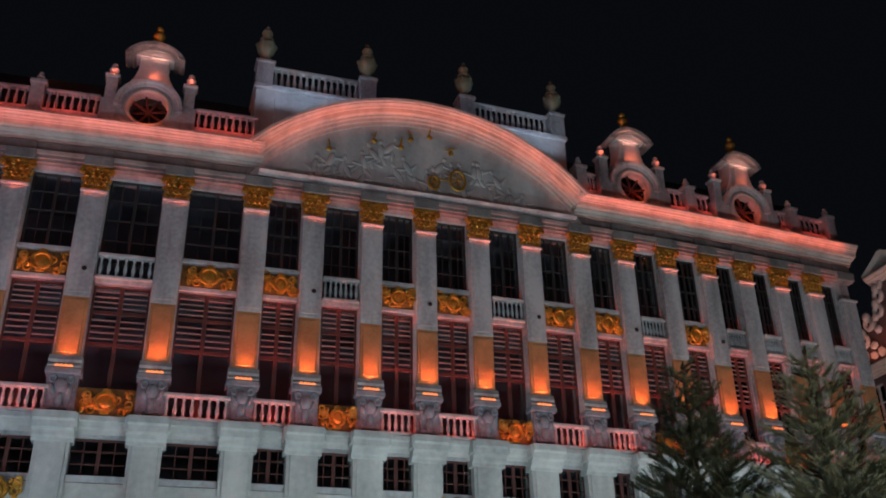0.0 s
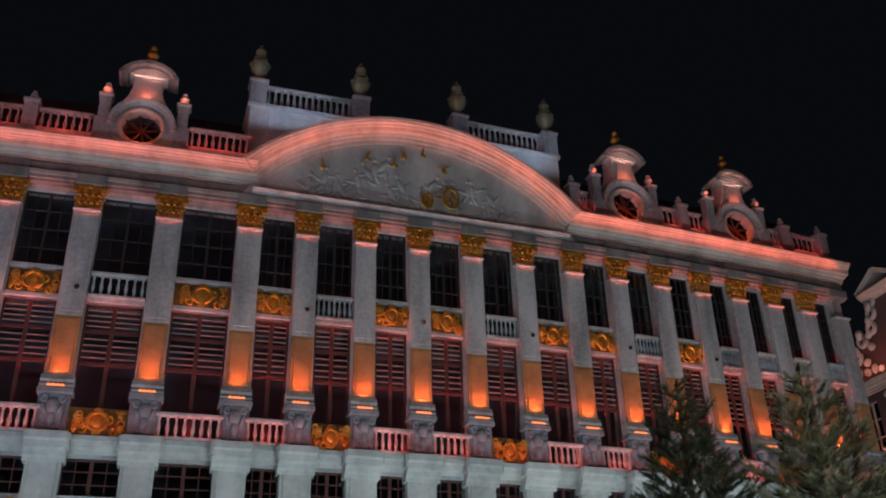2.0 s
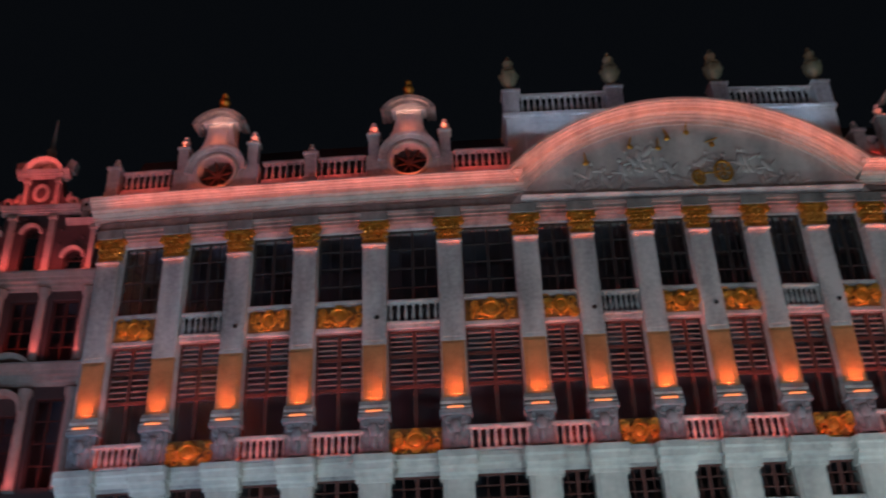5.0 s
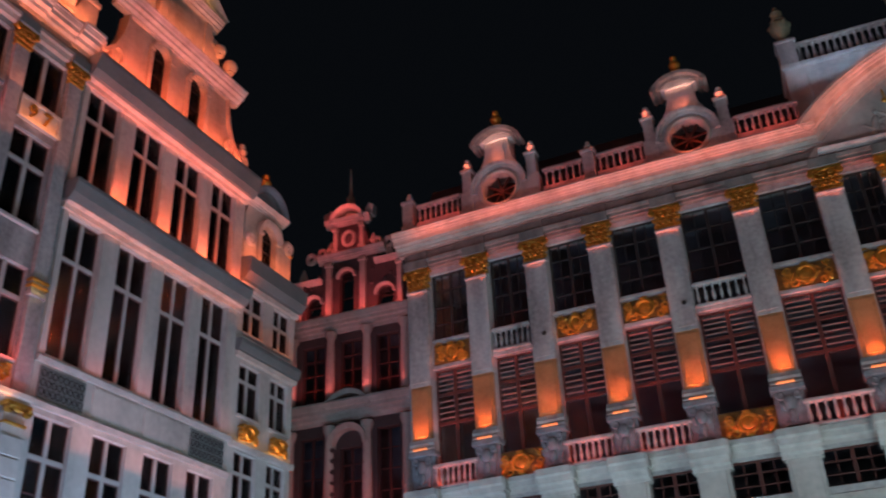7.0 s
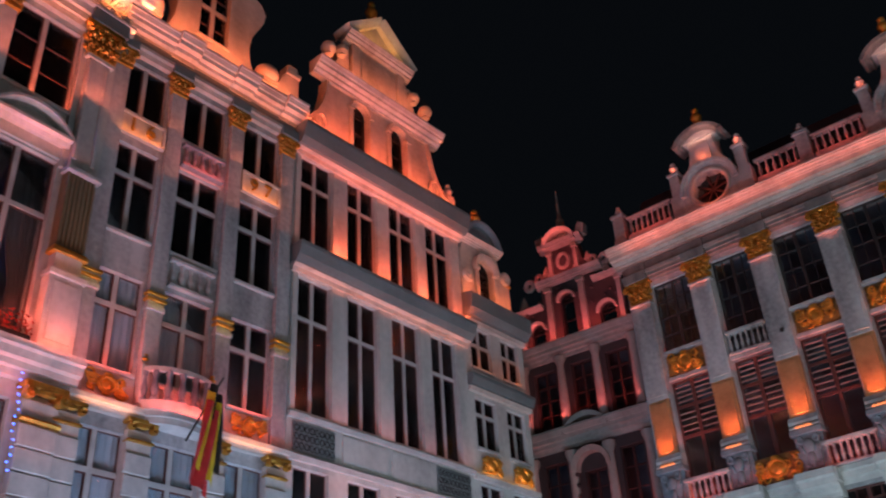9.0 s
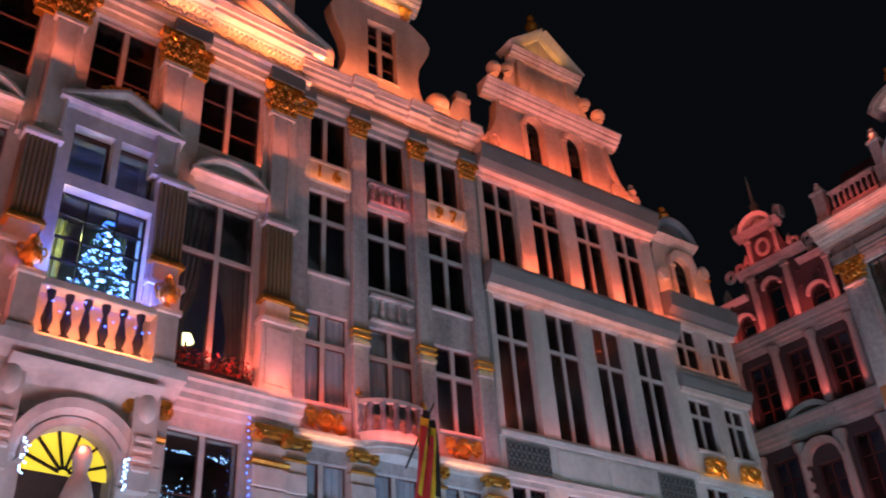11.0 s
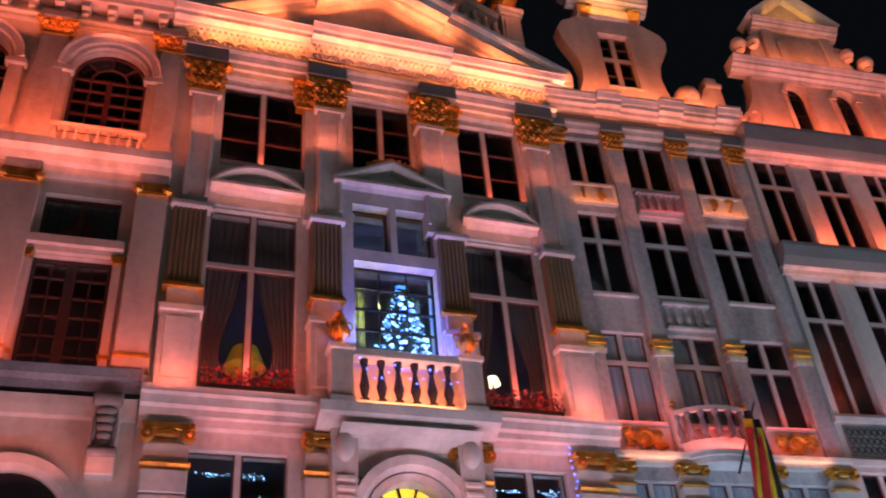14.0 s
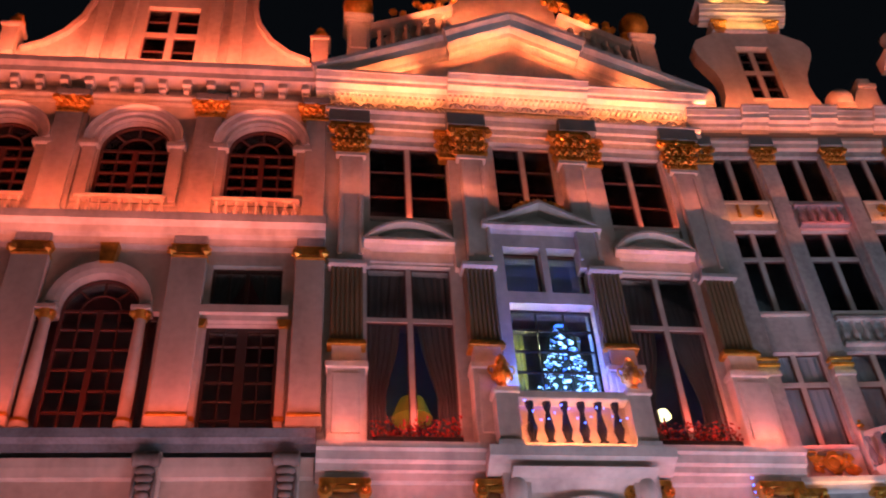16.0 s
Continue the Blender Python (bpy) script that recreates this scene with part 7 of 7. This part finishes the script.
for k in range(420):
    f = rnd.random() ** 0.7
    z = 2.15 * (1 - f) + 0.05
    r = 0.06 + 0.62 * f
    a = rnd.random() * 6.283
    d = Vector((math.cos(a), math.sin(a), 0.15)).normalized()
    needle_spray(bm, rnd, Vector((0, 0, z + 0.08)), d, r, 0.012, 9, 0.1)
    if k < 400:
        p = d * r * rnd.uniform(0.75, 1.02) + Vector((0, 0, z))
        bmesh.ops.create_icosphere(bulbs[k % 3 == 0], subdivisions=1, radius=rnd.choice((0.016, 0.022, 0.03, 0.046)), matrix=Matrix.Translation(p))
part("crown", bm, NEEDLE, xmas, MX)
part("white_lights", bulbs[0], BULBS, xmas, MX, "blue-white fairy lights")
part("blue_lights", bulbs[1], BLUEBULBS, xmas, MX, "deep blue fairy lights")
# bright curtains behind the tree
bm = bmesh.new()
for x0 in (4.72, 6.25):
    v = [[bm.verts.new((x0 + 0.6 * i / 12, 1.25 + 0.05 * math.sin(i * 1.9), z)) for i in range(13)] for z in (12.9, 15.72)]
    for i in range(12):
        bm.faces.new((v[0][i], v[0][i + 1], v[1][i + 1], v[1][i]))
tagged(part("curtain", bm, material("yellow_curtain", (0.55, 0.5, 0.22), 0.9, grain=14, stain=3), None, MP, smooth=True), "pale yellow curtains hanging behind the balcony window", "curtain")
# fairy lights along the balcony
bm = bmesh.new()
for k in range(15):
    x = 4.6 + 2.3 * k / 14
    bmesh.ops.create_icosphere(bm, subdivisions=1, radius=0.024, matrix=Matrix.Translation((x, -0.95 + rnd.uniform(-0.02, 0.02), 12.42 - 0.5 * abs(math.sin(k * 0.6)) + rnd.uniform(-0.04, 0.04))))
tagged(part("fairy_lights", bm, BLUEBULBS, None, MP), "string of blue fairy lights wound along the balcony rail", "fairy lights")
bm = bmesh.new()
for k in range(30):
    side = 1 if k % 2 else -1
    bmesh.ops.create_icosphere(bm, subdivisions=1, radius=0.022, matrix=Matrix.Translation((5.9 + side * (1.04 + rnd.uniform(-0.08, 0.05)), -0.55, 8.55 + 0.05 * (k // 2) + rnd.uniform(-0.03, 0.03))))
tagged(part("fairy_lights", bm, BULBS, None, MP), "white fairy lights beside the door arch", "fairy lights")
bm = bmesh.new()
for x0 in (1.2, 8.05):
    for k in range(110):
        cx, cz, sx, sz = ((0.45, 10.02, 0.3, 0.04), (1.35, 10.0, 0.3, 0.06), (0.4, 9.0, 0.24, 0.34), (1.35, 8.95, 0.24, 0.4))[k % 4]
        bmesh.ops.create_icosphere(bm, subdivisions=1, radius=rnd.choice((0.006, 0.009, 0.013)), matrix=Matrix.Translation((x0 + cx + rnd.gauss(0, sx * 0.6), 0.36, cz + rnd.gauss(0, sz * 0.6))))
tagged(part("fairy_lights", bm, BULBS, None, MP), "scattered tiny fairy lights inside the lower windows", "fairy lights")
bm = bmesh.new()
for k in range(16):
    bmesh.ops.create_icosphere(bm, subdivisions=1, radius=0.022, matrix=Matrix.Translation((9.86 + rnd.uniform(-0.06, 0.06), -0.3, 8.7 + 0.17 * k)))
tagged(part("fairy_lights", bm, BLUEBULBS, None, MP), "string of blue fairy lights hanging beside a window", "fairy lights")


# gilded lanterns on the balcony posts
def lantern(bm):
    lathe(bm, [(0.17, 0), (0.17, 0.06), (0.1, 0.12), (0.09, 0.22), (0.19, 0.34), (0.23, 0.5), (0.17, 0.66), (0.09, 0.72), (0.14, 0.8), (0.1, 0.92), (0.02, 1.02)], 12)
    for k in range(7):
        a = k * 0.898
        blob(bm, (0.21 * math.cos(a), 0.21 * math.sin(a), 0.4 + 0.05 * (k % 2)), (0.06, 0.06, 0.13), 1)
        blob(bm, (0.15 * math.cos(a + 0.4), 0.15 * math.sin(a + 0.4), 0.7), (0.05, 0.05, 0.06), 1)
    for sx in (-1, 1):
        ring(bm, (sx * 0.24, 0, 0.58), 0.07, 0.11, 0.03, 10, 5)


me = shared(("urn_ornament",), lantern, GOLD, True)
for x in (4.2, 7.3):
    ob = put("urn_ornament", me, None, MP @ Matrix.Translation((x, -0.72, 12.78)))
    tagged(ob, "gilded urn ornament on the balcony post", "urn", "balcony urns")
    bulb(MP @ at(x, 1.05, 12.9), 5, ORANGE, 0.05)

# window boxes with red flowers
for x0, x1 in ((1.2, 3.25), (7.85, 9.8)):
    box = thing("window_box", MP @ Matrix.Translation(((x0 + x1) / 2, -0.2, 11.56)), "window box full of red flowers and leaves", "window box", "window boxes")
    bm = bmesh.new()
    bx(bm, x0, x1, -0.42, -0.1, 11.57, 11.78, 0.02)
    part("trough", bm, IRON, box, MP)
    bm = bmesh.new()
    for k in range(520):
        p = Vector((x0 + (x1 - x0) * rnd.random(), -0.26 + rnd.uniform(-0.2, 0.2), 11.78 + 0.5 * rnd.random() ** 1.6))
        u = Vector((rnd.uniform(-1, 1), rnd.uniform(-1, 1), rnd.uniform(-1, 1))).normalized() * 0.045
        v = u.cross(Vector((rnd.uniform(-1, 1), rnd.uniform(-1, 1), 1))).normalized() * 0.035
        bm.faces.new([bm.verts.new(p + q) for q in (u, v, -u, -v)])
    part("flower_row", bm, FLOWER, box, MP)

# table lamps that show through the windows
for x, z, e, r in ((2.28, 12.98, 3, 0.5), (8.62, 13.15, 10, 0.2)):
    lamp = thing("table_lamp", MP @ Matrix.Translation((x, 1.0, z - 1.7)), "table lamp with a bright pale shade" if e > 5 else "wide table lamp with a dim yellow shade", "lamp", "table lamps")
    bm = bmesh.new()
    lathe(bm, [(0.16, -1.65), (0.12, -1.58), (0.03, -1.5), (0.03, 0.1)], 10, (x, 1.0, z))
    part("stand", bm, IRON, lamp, MP)
    bm = bmesh.new()
    lathe(bm, [(r, 0.0), (r * 0.98, 0.03), (r * 0.62, r * 1.05), (r * 0.6, r * 1.05)], 20, (x, 1.0, z))
    part("shade", bm, WARMLAMP if e > 5 else glowing("dim_lamp_shade", (0.5, 0.5, 0.06), 0.08), lamp, MP, "bright pale lamp shade" if e > 5 else "dim yellow lamp shade")
    bulb(MP @ at(x, -0.7, z - 0.12), e * 0.3, (1, 0.85, 0.35), 0.03)

# ---- fir trees in the square ----
def fir(x, y, height, seed, label, leaf=NEEDLE):
    rnd = random.Random(seed)
    m = Matrix.Translation((x, y, 0))
    tree = thing("fir_tree", m, label, "tree", "fir trees in the square")
    bm = bmesh.new()
    bmesh.ops.create_cone(bm, segments=10, radius1=0.09, radius2=0.012, depth=height, cap_ends=True, matrix=Matrix.Translation((0, 0, height / 2)))
    for k in range(60):
        f = rnd.random()
        a = rnd.random() * 6.283
        d = Vector((math.cos(a), math.sin(a), 0.35 - 0.25 * f)).normalized()
        ln = (0.1 + 0.42 * f * height * 0.55)
        bmesh.ops.create_cone(bm, segments=5, radius1=0.022, radius2=0.006, depth=ln, cap_ends=False, matrix=Matrix.Translation(Vector((0, 0, height * (1 - f * 0.92))) + d * ln / 2) @ d.to_track_quat("Z", "Y").to_matrix().to_4x4())
    part("trunk", bm, BARK, tree, m)
    verts, faces = [], []
    for k in range(330):
        f = ((k + rnd.random()) / 330) ** 0.62
        z = height * (1 - 0.93 * f)
        ln = min(1.25, 0.14 + 2.0 * f) * rnd.uniform(0.55, 1.15)
        a = k * 2.4 + rnd.uniform(-0.3, 0.3)
        d = Vector((math.cos(a), math.sin(a), 0.95 - 0.7 * min(1, f * 1.4) + rnd.uniform(-0.1, 0.12))).normalized()
        side = d.cross(Vector((0, 0, 1))).normalized()
        base = Vector((0, 0, z))
        twigs = [(base, d, ln, 1.0)]
        for j in range(int(4 + ln * 9)):
            g = rnd.uniform(0.3, 0.95)
            sx = 1 if j % 2 else -1
            dd = (d * 0.8 + side * sx * 0.7 + Vector((0, 0, rnd.uniform(0, 0.3)))).normalized()
            twigs.append((base + d * ln * g, dd, ln * (1.05 - g) * 0.6 + 0.07, 0.8))
        for b, t, l2, sc in twigs:
            s2 = t.cross(Vector((0, 0, 1))).normalized()
            u2 = s2.cross(t)
            n = max(8, int(l2 / 0.007))
            for i in range(n):
                p = b + t * l2 * (i + 1) / n
                ang = i * 2.1 + rnd.random()
                o = s2 * math.cos(ang) + u2 * math.sin(ang)
                tip = p + (o * 0.7 + t * 0.7) * 0.06 * rnd.uniform(0.8, 1.3) * sc
                w = t.cross(o) * 0.005
                c = len(verts)
                verts += [p - w, p + w, tip]
                faces.append((c, c + 1, c + 2))
    me = bpy.data.meshes.new("crown")
    me.from_pydata([tuple(v) for v in verts], [], faces)
    me.update(calc_edges=True)
    me.materials.append(leaf)
    put("crown", me, tree, m)


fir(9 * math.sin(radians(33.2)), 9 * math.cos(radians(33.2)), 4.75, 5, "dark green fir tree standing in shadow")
fir(8.6 * math.sin(radians(40.3)), 8.6 * math.cos(radians(40.3)), 4.6, 6, "green fir tree with upturned pale twigs", LITNEEDLE)
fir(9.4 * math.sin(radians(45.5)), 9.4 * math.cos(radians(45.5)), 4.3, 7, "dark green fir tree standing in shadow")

# ---- ground ----
bm = bmesh.new()
bx(bm, -120, 120, -120, 120, -0.5, 0)
g = new("ground", finish("ground", bm, COBBLE))
tagged(g, "dark worn stone paving of the square", "paving", kind="structure")
# white floodlights that stand low in the square and wash the fronts
for s, k in ((-6, 0.3), (9, 0.96), (24, 0.98)):
    strip(MA(s, 19.0) @ Matrix.Translation((0, 0, 0.6)), 5, 0.5, 660 * k, WHITE, 48)
    # unseen reddish strip added to warm the palace front
    strip(MA(s, 19.0) @ Matrix.Translation((5.5, 0, 0.6)), 5, 0.5, 190 * k, (1, 0.32, 0.22), 48)
    strip(MA(s, 8.0) @ Matrix.Translation((0, 0, 0.6)), 5, 0.5, 620 * (0.5 + 0.5 * k), (0.66, 0.92, 0.98), 34)
for y, e in ((-6, 230), (3, 320), (12, 600), (21, 620)):
    strip(MB @ at(y, 5.0, 0.6), 4, 0.5, e, (0.42, 0.62, 1), 20)
# unseen coloured floodlights added in front of the two brightest guild houses
strip(ML @ at(5, 6.5, 0.6), 5, 0.5, 430, (1, 0.2, 0.15), 28)
strip(MP @ at(5.5, 6.5, 0.6), 5, 0.5, 400, (1, 0.52, 0.47), 28)
# added unseen lamp beside the viewer: stands for street lamps, fills from the front
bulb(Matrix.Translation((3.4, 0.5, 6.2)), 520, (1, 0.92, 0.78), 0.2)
